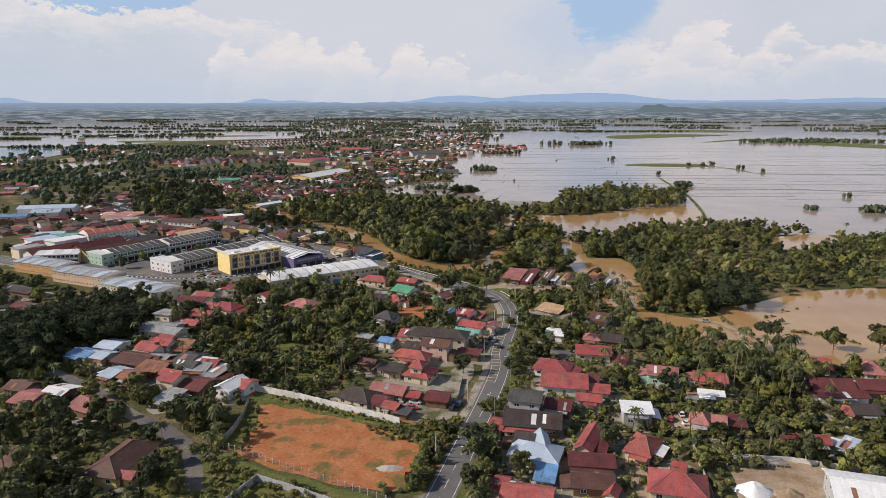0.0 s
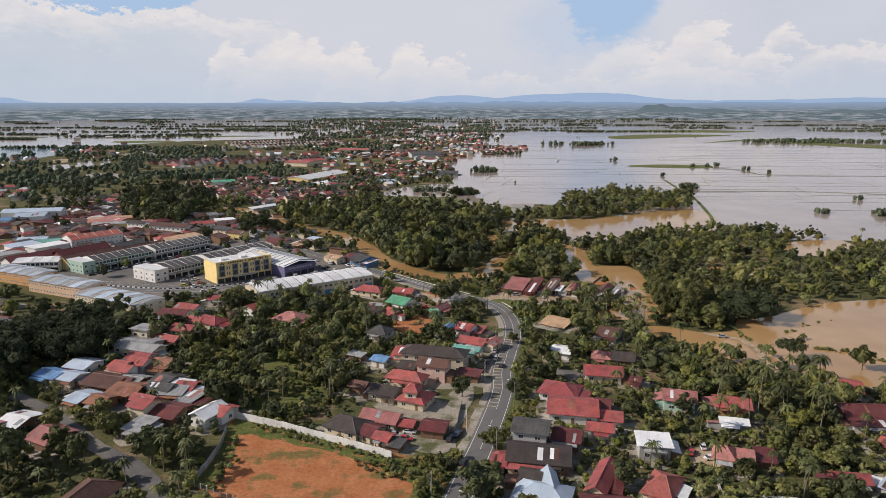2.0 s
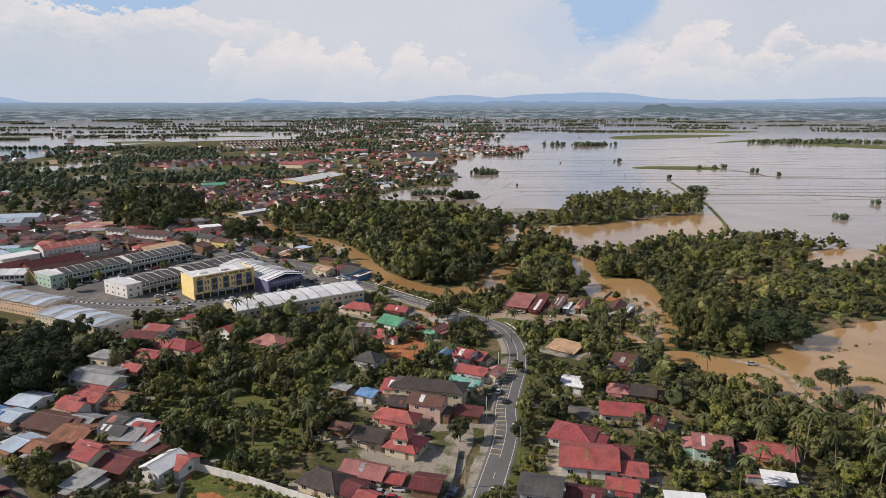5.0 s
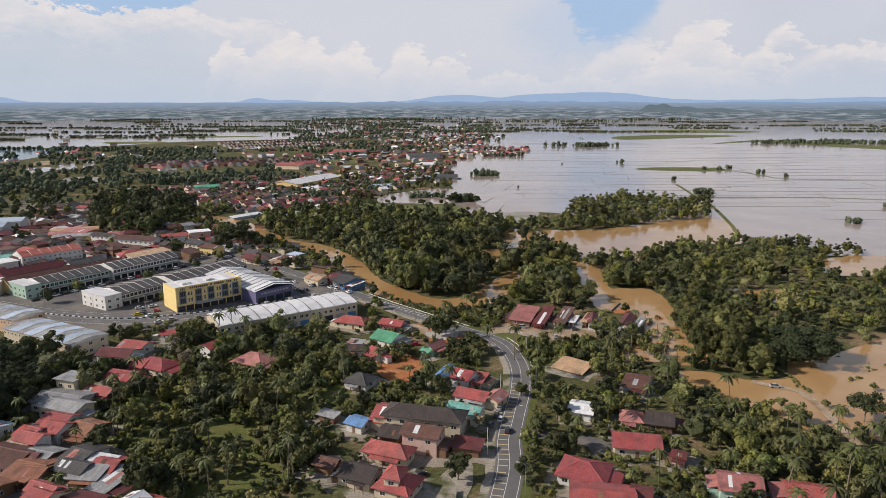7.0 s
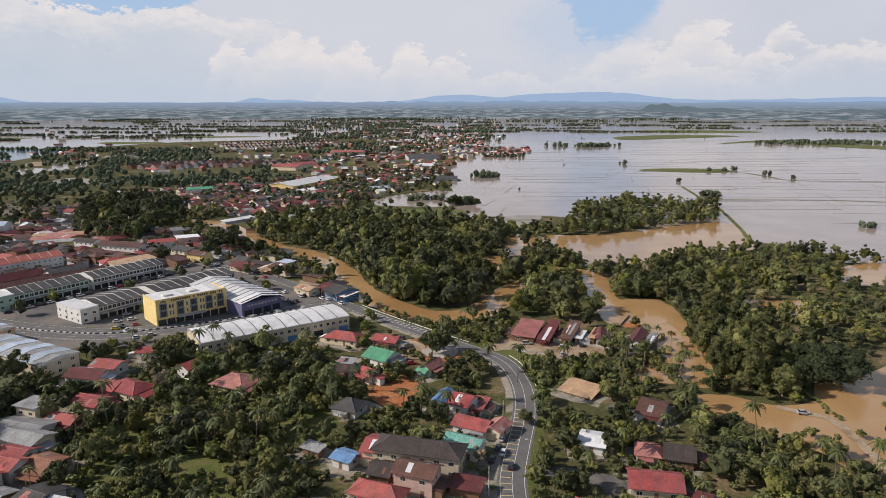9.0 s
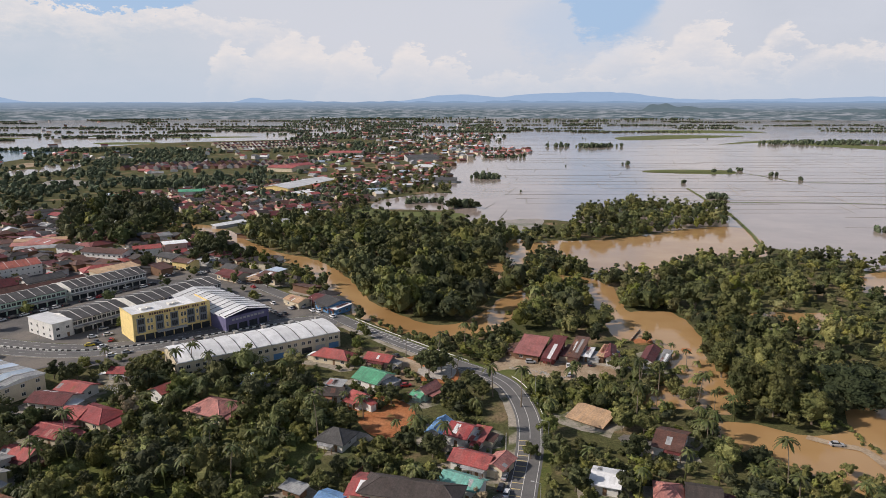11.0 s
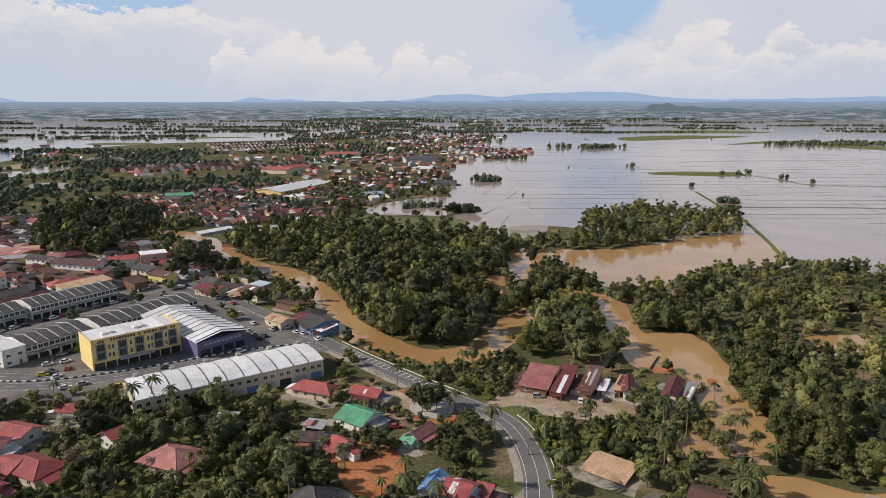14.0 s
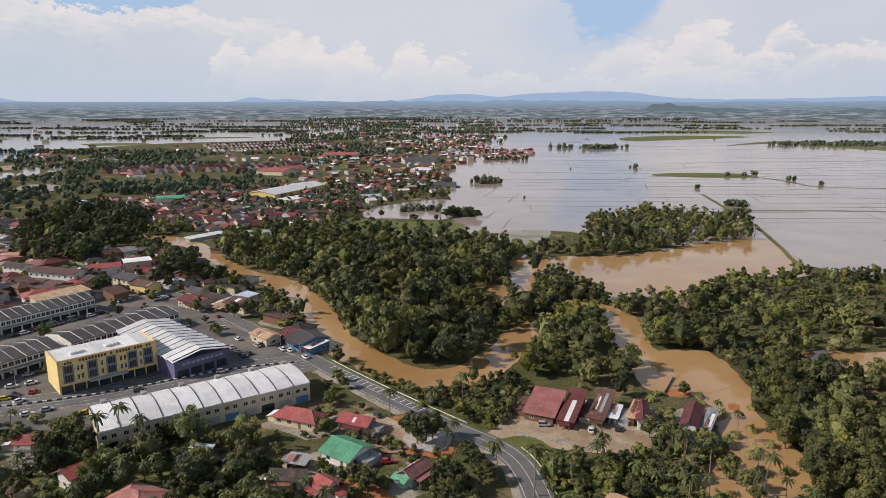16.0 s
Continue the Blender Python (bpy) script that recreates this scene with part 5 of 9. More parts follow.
# ---- trees ----
def blob(g, c, r, rng, flat=0.8):
    """A lumpy clump of foliage."""
    t = (1 + 5 ** 0.5) / 2
    vs = [(-1, t, 0), (1, t, 0), (-1, -t, 0), (1, -t, 0), (0, -1, t), (0, 1, t), (0, -1, -t), (0, 1, -t), (t, 0, -1), (t, 0, 1), (-t, 0, -1), (-t, 0, 1)]
    fs = [(0, 11, 5), (0, 5, 1), (0, 1, 7), (0, 7, 10), (0, 10, 11), (1, 5, 9), (5, 11, 4), (11, 10, 2), (10, 7, 6), (7, 1, 8),
          (3, 9, 4), (3, 4, 2), (3, 2, 6), (3, 6, 8), (3, 8, 9), (4, 9, 5), (2, 4, 11), (6, 2, 10), (8, 6, 7), (9, 8, 1)]
    n, a = len(g.v), rng.random() * 6.3
    ca, sa = math.cos(a), math.sin(a)
    for x, y, z in vs:
        k = r / 1.9 * rng.uniform(0.75, 1.25)
        g.v.append((c[0] + (x * ca - y * sa) * k, c[1] + (x * sa + y * ca) * k, c[2] + z * k * flat))
    g.f += [tuple(n + i for i in f) for f in fs]


def leaf_cards(g, centres, count, size, rng, flat=0.8):
    """Leaf sprays standing off the clumps, each a bent three-cornered blade."""
    for _ in range(count):
        c, r = centres[rng.randrange(len(centres))]
        d = Vector((rng.gauss(0, 1), rng.gauss(0, 1), rng.gauss(0.3, 0.9))).normalized()
        p = Vector(c) + Vector((d.x * r, d.y * r, d.z * r * flat)) * (0.66 + 0.46 * rng.random() ** 1.2)
        nrm = (d * 0.8 + Vector((rng.uniform(-0.8, 0.8), rng.uniform(-0.8, 0.8), rng.uniform(-0.2, 0.9)))).normalized()
        u = nrm.orthogonal().normalized()
        u.rotate(Matrix.Rotation(rng.random() * 6.3, 3, nrm))
        w = nrm.cross(u)
        s = size * rng.uniform(0.55, 1.5)
        g.quad(p - u * s * 0.55 - w * s * 0.25, p + u * s * 0.1 + w * s * 0.6, p + u * s * 0.6 - w * s * 0.35)


def tree_geo(rng, height, spread, lumps, cards, size, low=0.3, flat=0.8):
    """Trunk with limbs, and a full uneven crown of clumps with leaves standing off them."""
    tr, cr = Geo(), Geo()
    lean = (rng.uniform(-0.4, 0.4), rng.uniform(-0.4, 0.4))
    hb = height * low
    tr.tube([(0, 0, -0.2), (lean[0] * 0.4, lean[1] * 0.4, hb), (lean[0], lean[1], height * 0.75)], [height * 0.032, height * 0.022, height * 0.01])
    half = (height - hb) / 2
    cz, seed, centres = hb + half, rng.uniform(0, 90), []
    squash = flat / 0.8
    blob(cr, (lean[0], lean[1], cz - half * 0.08), spread * 0.62, rng, half * 0.74 * squash / (spread * 0.62))
    centres.append(((lean[0], lean[1], cz), spread * 0.70))
    for i in range(lumps):
        a = 6.283 * (i * 0.618 + rng.uniform(-0.1, 0.1))
        up = 0.97 - 1.5 * (i + 0.5) / lumps + rng.uniform(-0.12, 0.12)
        ring = math.sqrt(max(0.0, 1 - min(1, abs(up)) ** 2))
        reach = 0.74 * (1 + 0.50 * noise.noise((math.cos(a) * ring * 1.4 + seed, math.sin(a) * ring * 1.4, up * 1.4))) * rng.uniform(0.85, 1.1)
        r = spread * rng.uniform(0.20, 0.36) * (1.0 if lumps > 5 else 1.6)
        c = (lean[0] + spread * reach * ring * math.cos(a), lean[1] + spread * reach * ring * math.sin(a), max(r * 0.5, cz + half * reach * up * 1.12))
        centres.append((c, r))
        blob(cr, c, r * 0.68, rng, flat)
        if i % 3 == 0:
            tr.tube([(lean[0] * 0.5, lean[1] * 0.5, hb * 0.9), ((lean[0] * 0.5 + c[0]) / 2, (lean[1] * 0.5 + c[1]) / 2, (hb + c[2]) / 2), c], [height * 0.014, height * 0.01, height * 0.005], 4)
    leaf_cards(cr, centres[1:] + centres[:1], cards, size, rng, flat)
    return tr, cr


def palm_geo(rng, height, fronds=20, length=3.6, segs=5):
    """Coconut palm: a slim leaning trunk and drooping feathered fronds."""
    tr, cr = Geo(), Geo()
    bx, by = rng.uniform(-0.14, 0.14) * height, rng.uniform(-0.14, 0.14) * height
    pts = [(bx * k * k, by * k * k, -0.2 + (height + 0.2) * k) for k in (0, 0.25, 0.5, 0.75, 1)]
    tr.tube(pts, [0.26, 0.18, 0.15, 0.13, 0.13], 6)
    top = Vector((bx, by, height))
    for i in range(fronds):
        a = 6.283 * (i * 0.618 + rng.uniform(-0.04, 0.04))
        up = rng.uniform(-0.35, 1.05)
        out = Vector((math.cos(a), math.sin(a), 0))
        side = Vector((-math.sin(a), math.cos(a), 0))
        L = length * rng.uniform(0.8, 1.1)
        mid = []
        for k in range(segs + 1):
            s = k / segs
            mid.append(top + out * (L * s * (1 - 0.22 * max(0, -up) - 0.18 * s)) + Vector((0, 0, L * (up * 0.75 * s - (0.62 + 0.25 * up) * s * s))))
        for k in range(segs):
            s0, s1 = k / segs, (k + 1) / segs
            w0 = 0.40 * math.sin(math.pi * min(1, 0.12 + 0.86 * s0)) + 0.05
            w1 = 0.40 * math.sin(math.pi * min(1, 0.12 + 0.86 * s1)) * 0.72 + 0.03
            for sg in (-1, 1):
                cr.quad(mid[k], mid[k] + side * sg * w0 + Vector((0, 0, -0.42 * w0)) + out * 0.15, mid[k + 1] + side * sg * w1 + Vector((0, 0, -0.62 * w1)) + out * 0.1, mid[k + 1])
    return tr, cr


class Kind:
    """A kind of tree: a few variants, as meshes for single trees and as arrays for woods."""
    def __init__(self, name, leaf, label, category, makes):
        self.name, self.label, self.category = name, label, category
        self.variants = []
        for i, (tr, cr) in enumerate(makes):
            self.variants.append((tr.mesh("trunk", "bark"), cr.mesh("crown", leaf), cr))
        self.leaf = leaf

    def single(self, x, y, s, rng, group="", z=0.0):
        k = rng.randrange(len(self.variants))
        m = pose(x, y, z, 0, 0, rng.uniform(0, 360)) @ Matrix.Diagonal((s * rng.uniform(0.9, 1.1), s * rng.uniform(0.9, 1.1), s * rng.uniform(0.88, 1.14), 1))
        ob = base(self.name, 0, 0, 0, 0, self.label, self.category, group)
        ob.matrix_basis = m
        part("trunk", self.variants[k][0], ob)
        part("crown", self.variants[k][1], ob)
        return ob


def wood(name, items, leaf, label, low=False):
    """Many trees as one object: items are (arrays, x, y, scale, turn)."""
    vs, fs, off = [], [], 0
    for (v, f), x, y, s, a, sz in items:
        c, q = math.cos(a) * s, math.sin(a) * s
        w = np.empty_like(v)
        w[:, 0], w[:, 1], w[:, 2] = x + v[:, 0] * c - v[:, 1] * q, y + v[:, 0] * q + v[:, 1] * c, v[:, 2] * s * sz
        vs.append(w)
        fs.append((f, off))
        off += len(v)
    faces = [tuple(i + o for i in q) for f, o in fs for q in f]
    me = bpy.data.meshes.new(name)
    me.from_pydata(np.concatenate(vs).tolist(), [], faces)
    me.materials.append(MATS[leaf])
    rng = np.random.RandomState(len(items))
    tone = me.attributes.new("tint", "FLOAT_VECTOR", "POINT")
    tone.data.foreach_set("vector", np.repeat(rng.uniform(-1, 1, (len(items), 3)), [len(w) for w in vs], axis=0).astype(np.float32).ravel())
    me.update()
    return tagged(new(name, me), label, "trees", kind="stuff")


def arrays(g):
    return np.array(g.v, dtype=float), list(g.f)


rt = random.Random(11)
BROAD = Kind("tree", "leaf_mid", "leafy broad-crowned tree with dense green foliage", "tree", [tree_geo(rt, rt.uniform(7, 9.5), rt.uniform(3.6, 4.8), 11, 820, 0.70, low=0.16) for _ in range(6)])
DARK = Kind("tree", "leaf_dark", "dark green leafy orchard tree with a rounded crown", "tree", [tree_geo(rt, rt.uniform(7.5, 10), rt.uniform(3.5, 4.6), 11, 820, 0.70, low=0.16) for _ in range(6)])
BRIGHT = Kind("tree", "leaf_bright", "bright yellow-green leafy tree", "tree", [tree_geo(rt, rt.uniform(6, 8), rt.uniform(3.2, 4.0), 12, 740, 0.68, low=0.14) for _ in range(4)])
PALM = Kind("coconut_palm", "leaf_palm", "tall slim coconut palm with drooping feathered fronds", "palm tree", [palm_geo(rt, h) for h in (9, 11, 13, 10)])
BANANA = Kind("banana_plant", "leaf_bright", "low banana clump with broad yellow-green leaves", "plant", [palm_geo(rt, 1.6, 9, 2.4, 4) for _ in range(2)])
LITE = {"leaf_mid": [], "leaf_dark": [], "leaf_bright": []}
for key in LITE:
    for _ in range(7):
        LITE[key].append(arrays(tree_geo(rt, rt.uniform(7.5, 10), rt.uniform(3.4, 5.2), 8, 580, 0.60, low=0.06)[1]))
COARSE = {key: [arrays(tree_geo(rt, rt.uniform(7.5, 10), rt.uniform(3.4, 5.2), 6, 350, 0.72, low=0.04)[1]) for _ in range(5)] for key in LITE}
BUSH = {key: [arrays(tree_geo(rt, 2.4, 1.7, 1, 56, 0.58, low=0.02)[1]) for _ in range(5)] for key in LITE}
LITE["leaf_palm"] = []
for h in (9, 12, 11, 8):
    tr_, cr_ = palm_geo(rt, h, 15, 3.6, 4)
    n_ = len(cr_.v)
    cr_.v += tr_.v
    cr_.f += [tuple(n_ + i for i in f) for f in tr_.f]
    LITE["leaf_palm"].append(arrays(cr_))
FAR = [arrays(tree_geo(rt, 8, 4.4, 0, 18, 2.4, low=-0.25)[1]) for _ in range(4)]


def scatter(poly, gap, rng, edge=0.0):
    """Places spread over a region, no two nearer than gap, off the roads and houses."""
    xs, ys = [p[0] for p in poly], [p[1] for p in poly]
    out, cell = [], {}
    area = (max(xs) - min(xs)) * (max(ys) - min(ys))
    for _ in range(int(area / gap / gap * 2.2)):
        x, y = rng.uniform(min(xs), max(xs)), rng.uniform(min(ys), max(ys))
        if not inside(x, y, poly) or not free(x, y, edge):
            continue
        i, j = int(x // gap), int(y // gap)
        if any((x - a) ** 2 + (y - b) ** 2 < gap * gap for u in (-1, 0, 1) for v in (-1, 0, 1) for a, b in cell.get((i + u, j + v), ())):
            continue
        cell.setdefault((i, j), []).append((x, y))
        out.append((x, y))
    return out


POOL = {"leaf_mid": [], "leaf_dark": [], "leaf_bright": [], "leaf_palm": []}


def grove(poly, gap, blend, size, seed, near=0.0, edge=1.5):
    """Fills a region with trees. blend: shares of mid, dark, bright, palm. Those nearer than `near` along y stand singly."""
    rng = random.Random(seed)
    for x, y in scatter(poly, gap, rng, edge):
        if seed in (1, 21) and noise.noise((x * 0.032, y * 0.032, 77.0)) < -0.36:
            continue                        # grassy clearings in the orchard
        kind = rng.choices(("leaf_mid", "leaf_dark", "leaf_bright", "leaf_palm"), blend)[0]
        s = size * (0.55 + 0.85 * rng.random() ** 1.4)
        s *= 1.0 + 0.35 * noise.noise((x * 0.03, y * 0.03, seed))
        if s > 0.4 and before(x, y):
            s = 0.30 + 0.1 * rng.random()
        if kind != "leaf_palm" and noise.noise((x * 0.022, y * 0.022, seed + 5.5)) > 0.32:
            kind = "leaf_bright" if kind == "leaf_mid" else kind
        if kind == "leaf_palm":
            s = rng.uniform(0.68, 1.0)
        if y < near:
            {"leaf_mid": BROAD, "leaf_dark": DARK, "leaf_bright": BRIGHT, "leaf_palm": PALM}[kind].single(x, y, s * 1.05, rng, "village trees")
        else:
            shelf = LITE
            if kind != "leaf_palm" and size < 0.35:
                shelf, s = BUSH, s / 0.27
            elif kind != "leaf_palm" and y > 470:
                shelf = COARSE
            POOL[kind].append((rng.choice(shelf[kind]), x, y, s, rng.uniform(0, 6.28), rng.uniform(0.8, 1.25)))


take_line(smooth_line(RIVER, 3.0), 6.5)
grove([(-141.2, 300.1), (-124.3, 320.7), (-105.7, 351.9), (-88.1, 366.0), (-41.6, 366.1), (-26.6, 332.6), (-31.6, 273.3), (-36.2, 239.0), (-43.4, 221.1), (-67.6, 232.0), (-92.3, 244.6), (-109.3, 273.2)], 5.0, (0.30, 0.48, 0.12, 0.10), 0.80, 1, 275, 1.0)
grove([(-143.2, 216.4), (-122.1, 205.4), (-104.4, 221.1), (-92.4, 199.4), (-96.9, 186.4), (-117.1, 181.2), (-140.2, 191.7)], 8.5, (0.5, 0.3, 0.1, 0.1), 0.90, 3, 400, 1.5)
grove([(-126.1, 165.9), (-96.3, 160.4), (-78.9, 160.4), (-77.0, 178.0), (-89.2, 191.8), (-86.2, 216.4), (-69.5, 199.4), (-65.9, 178.0), (-62.2, 150.3), (-106.6, 137.1)], 8.0, (0.35, 0.25, 0.2, 0.2), 0.80, 4, 400, 1.5)
grove([(-60.2, 505.1), (-65.1, 564.3), (-56.7, 610.4), (-25.9, 643.4), (52.1, 634.1), (53.2, 571.7), (35.6, 515.9), (46.2, 481.8), (31.2, 457.3), (25.0, 436.1), (6.9, 417.7), (-11.0, 429.6), (-21.7, 436.0), (-37.8, 477.2)], 6.2, (0.36, 0.58, 0.06, 0), 1.35, 5, 0, 1.0)
grove([(-163.7, 631.5), (-144.6, 685.6), (-91.9, 702.6), (-65.4, 702.7), (54.3, 657.9), (-25.5, 637.6), (-59.1, 602.0), (-65.5, 557.5), (-91.5, 557.4), (-124.1, 578.4)], 6.6, (0.5, 0.45, 0.05, 0), 1.15, 6, 0, 1.0)
grove([(89.1, 435.8), (123.7, 465.1), (160.0, 561.6), (264.3, 583.6), (297.6, 523.3), (370.8, 506.3), (255.2, 364.2), (186.2, 345.8), (178.6, 360.2), (148.5, 330.7), (137.3, 328.3), (119.0, 309.6), (97.3, 320.5), (105.8, 349.2), (109.3, 380.3), (106.9, 398.5), (83.0, 408.4)], 5.6, (0.56, 0.38, 0.05, 0.01), 0.76, 7, 0, 1.0)
grove([(43.4, 457.3), (63.8, 551.3), (88.8, 532.9), (88.8, 477.6), (82.1, 423.8), (71.2, 394.4), (52.8, 412.2), (39.3, 412.2)], 5.6, (0.5, 0.4, 0.1, 0), 1.10, 8, 0, 1.0)
grove([(115.5, 679.7), (140.7, 779.1), (212.4, 799.1), (271.6, 779.6), (241.8, 669.1), (166.4, 628.9), (87.4, 614.3)], 6.0, (0.45, 0.4, 0.0, 0.15), 1.10, 9, 0, 1.0)
grove([(35.3, 343.2), (101.2, 378.8), (103.1, 292.1), (120.2, 269.9), (132.5, 247.7), (175.5, 247.7), (139.0, 191.9), (95.8, 173.4), (83.5, 181.4), (86.5, 221.2), (68.0, 247.6), (39.1, 273.3)], 6.2, (0.42, 0.20, 0.26, 0.12), 0.66, 10, 235, 1.8)
grove([(35.8, 349.6), (55.2, 351.2), (77.2, 359.7), (84.0, 351.3), (67.2, 329.7), (48.7, 336.3), (38.3, 340.5)], 6.0, (0.4, 0.15, 0.25, 0.2), 0.60, 11, 400, 1.2)
grove([(-17.4, 405.1), (3.3, 387.2), (16.2, 379.9), (31.3, 394.2), (29.4, 374.5), (19.4, 370.6), (7.1, 377.3), (-8.4, 391.8)], 5.0, (0.5, 0.2, 0.3, 0), 0.50, 12, 400, 1.5)
grove([(19.8, 266.4), (45.9, 304.5), (50.9, 273.3), (32.1, 253.6), (23.5, 221.1), (22.9, 236.3)], 6.5, (0.4, 0.1, 0.35, 0.15), 0.55, 13, 400, 1.5)
grove([(-42.0, 343.1), (-19.8, 366.1), (15.9, 332.7), (19.8, 304.5), (-5.6, 273.3), (-24.5, 273.3)], 8.5, (0.5, 0.2, 0.15, 0.15), 0.70, 14, 400, 1.5)
grove([(-120.4, 360.9), (-91.9, 364.6), (-42.4, 372.4), (-30.4, 364.8), (-42.2, 328.2), (-100.2, 328.0)], 7.0, (0.3, 0.4, 0.1, 0.2), 0.80, 15, 0, 1.2)
grove([(82.4, 304.6), (105.9, 304.6), (127.2, 269.9), (143.1, 260.0), (126.9, 236.4), (98.1, 241.9), (77.4, 266.5)], 7.0, (0.3, 0.4, 0.05, 0.25), 0.95, 16, 0, 1.2)
grove([(72.6, 178.1), (86.4, 188.2), (103.0, 181.4), (127.2, 181.4), (119.4, 168.9), (98.9, 173.4), (81.8, 173.4), (69.1, 160.5)], 6.0, (0.3, 0.2, 0.4, 0.1), 0.60, 17, 400, 1.2)
grove([(5.5, 168.8), (15.3, 178.0), (12.1, 155.3), (6.3, 150.4)], 5.0, (0.6, 0.2, 0.2, 0), 0.70, 18, 400, 1.0)
grove([(-181.4, 247.4), (-152.2, 304.4), (-118.3, 304.4), (-44.7, 366.1), (-7.4, 366.1), (18.2, 322.8), (15.6, 273.3), (-14.4, 259.8), (-34.9, 216.4), (-67.4, 231.0), (-69.5, 199.4), (-61.1, 178.0), (-76.7, 143.5), (-114.2, 137.1)], 4.8, (0.25, 0.55, 0.12, 0.08), 0.45, 21, 0, 1.2)
grove([(26.0, 247.6), (30.3, 304.5), (67.0, 366.2), (98.0, 366.2), (100.5, 280.6), (136.8, 247.7), (184.2, 247.7), (125.5, 150.4), (7.1, 137.2), (10.2, 171.8)], 5.6, (0.45, 0.25, 0.22, 0.08), 0.42, 22, 0, 1.2)
grove([(-262.5, 586.3), (-341.1, 760.8), (-335.7, 843.7), (-265.0, 786.7), (-221.2, 653.3), (-221.1, 586.4)], 7.0, (0.1, 0.9, 0, 0), 1.40, 23, 0, 1.0)
grove([(-401.6, 617.8), (-458.0, 813.9), (-364.4, 814.1), (-320.6, 713.9), (-342.7, 653.1)], 14.0, (0.3, 0.7, 0, 0), 1.00, 24, 0, 1.0)
grove([(-19.0, 420.5), (-33.4, 446.1), (-37.8, 477.2), (-62.0, 538.4), (-77.1, 550.9), (-69.3, 578.6), (-14.3, 477.3)], 6.0, (0.5, 0.3, 0.2, 0), 0.70, 25, 0, 1.0)
grove([(-28.0, 394.1), (-9.4, 379.8), (-17.9, 374.4), (-18.8, 354.3), (-23.1, 351.0), (-30.4, 364.8), (-34.9, 389.4)], 6.0, (0.5, 0.25, 0.25, 0), 0.50, 41, 0, 1.2)
grove([(-23.3, 420.5), (3.1, 394.2), (22.9, 370.6), (32.8, 380.8), (42.0, 394.3), (32.7, 420.7), (24.1, 420.6), (3.0, 401.5), (-11.7, 409.3)], 3.0, (0.5, 0.1, 0.4, 0), 0.42, 42, 0, 0.5)
grove([(31.5, 353.8), (48.4, 349.3), (76.0, 356.2), (90.4, 351.3), (79.0, 323.6), (37.7, 323.5)], 2.8, (0.4, 0.2, 0.4, 0), 0.32, 43, 0, 0.8)
grove([(34.2, 538.7), (72.3, 564.7), (70.6, 516.0), (94.7, 495.8), (116.8, 495.8), (143.6, 516.2), (164.5, 539.1), (177.0, 539.2), (142.4, 477.8), (94.1, 446.5), (79.7, 477.6), (45.7, 477.5)], 6.0, (0.5, 0.3, 0.2, 0), 0.80, 44, 0, 1.0)
grove([(-185.7, 247.4), (-155.6, 247.5), (-136.7, 236.2), (-107.7, 231.0), (-97.6, 207.6), (-120.6, 199.4), (-105.8, 181.3), (-87.3, 143.5), (-118.8, 143.4)], 7.0, (0.3, 0.6, 0.1, 0), 1.00, 45, 400, 1.0)
grove([(-61.1, 178.0), (-47.8, 169.4), (-26.6, 159.9), (-20.3, 155.2), (-29.8, 145.7), (-63.6, 143.5), (-75.2, 155.2), (-78.6, 178.0)], 1.9, (0.35, 0.05, 0.6, 0), 0.25, 46, 0, 0.8)
grove([(-18.5, 165.9), (-6.5, 163.2), (-2.2, 181.3), (1.0, 191.8), (-4.1, 193.7), (-7.0, 178.0), (-12.2, 160.4)], 2.2, (0.5, 0.1, 0.4, 0), 0.24, 47, 0, 0.3)
grove([(-80.6, 715.2), (-59.3, 657.4), (-26.2, 647.4), (26.6, 679.4), (54.3, 657.9), (50.8, 619.5), (-24.8, 628.2), (-65.9, 647.3)], 6.5, (0.5, 0.45, 0.05, 0), 0.90, 48, 0, 1.0)
grove([(122.7, 394.5), (141.2, 409.7), (183.7, 421.1), (134.0, 323.7), (109.9, 323.7), (112.5, 342.2), (114.8, 363.3)], 6.4, (0.42, 0.45, 0.08, 0.05), 1.10, 49, 0, 1.0)
grove([(-40.6, 420.4), (-33.3, 429.5), (-26.7, 398.9), (-33.8, 394.1)], 5.0, (0.6, 0.3, 0.1, 0), 0.80, 50, 0, 0.5)
grove([(-268.4, 406.3), (-299.8, 456.1), (-267.2, 496.5), (-219.4, 544.4), (-134.7, 531.7), (-89.2, 475.8), (-104.1, 406.5), (-150.2, 392.0), (-209.8, 391.9)], 20.0, (0.4, 0.6, 0, 0), 0.70, 51, 0, 1.0)
grove([(41.2, 643.7), (92.5, 643.9), (103.4, 610.9), (83.5, 591.3), (56.6, 571.7), (41.4, 594.3)], 6.0, (0.5, 0.45, 0.05, 0), 0.90, 52, 0, 1.0)
grove([(145.2, 273.4), (184.9, 273.5), (197.1, 247.7), (145.9, 178.1), (132.2, 191.9), (137.6, 226.1)], 7.0, (0.5, 0.2, 0.2, 0.1), 0.90, 53, 0, 1.2)
grove([(-60.7, 227.8), (-27.0, 212.8), (-15.3, 205.7), (-16.9, 202.9), (-34.1, 209.8), (-59.2, 221.7)], 1.3, (0.5, 0.1, 0.4, 0), 0.14, 54, 0, 0.0)
grove([(-25.7, 201.7), (-4.3, 201.7), (-5.8, 190.6), (-16.1, 192.4)], 1.5, (0.5, 0.1, 0.4, 0), 0.15, 55, 0, 0.0)
grove([(-61.3, 181.3), (-62.9, 207.6), (-63.4, 216.4), (-57.4, 207.6), (-57.3, 181.3)], 2.2, (0.4, 0.1, 0.5, 0), 0.20, 56, 0, 0.0)
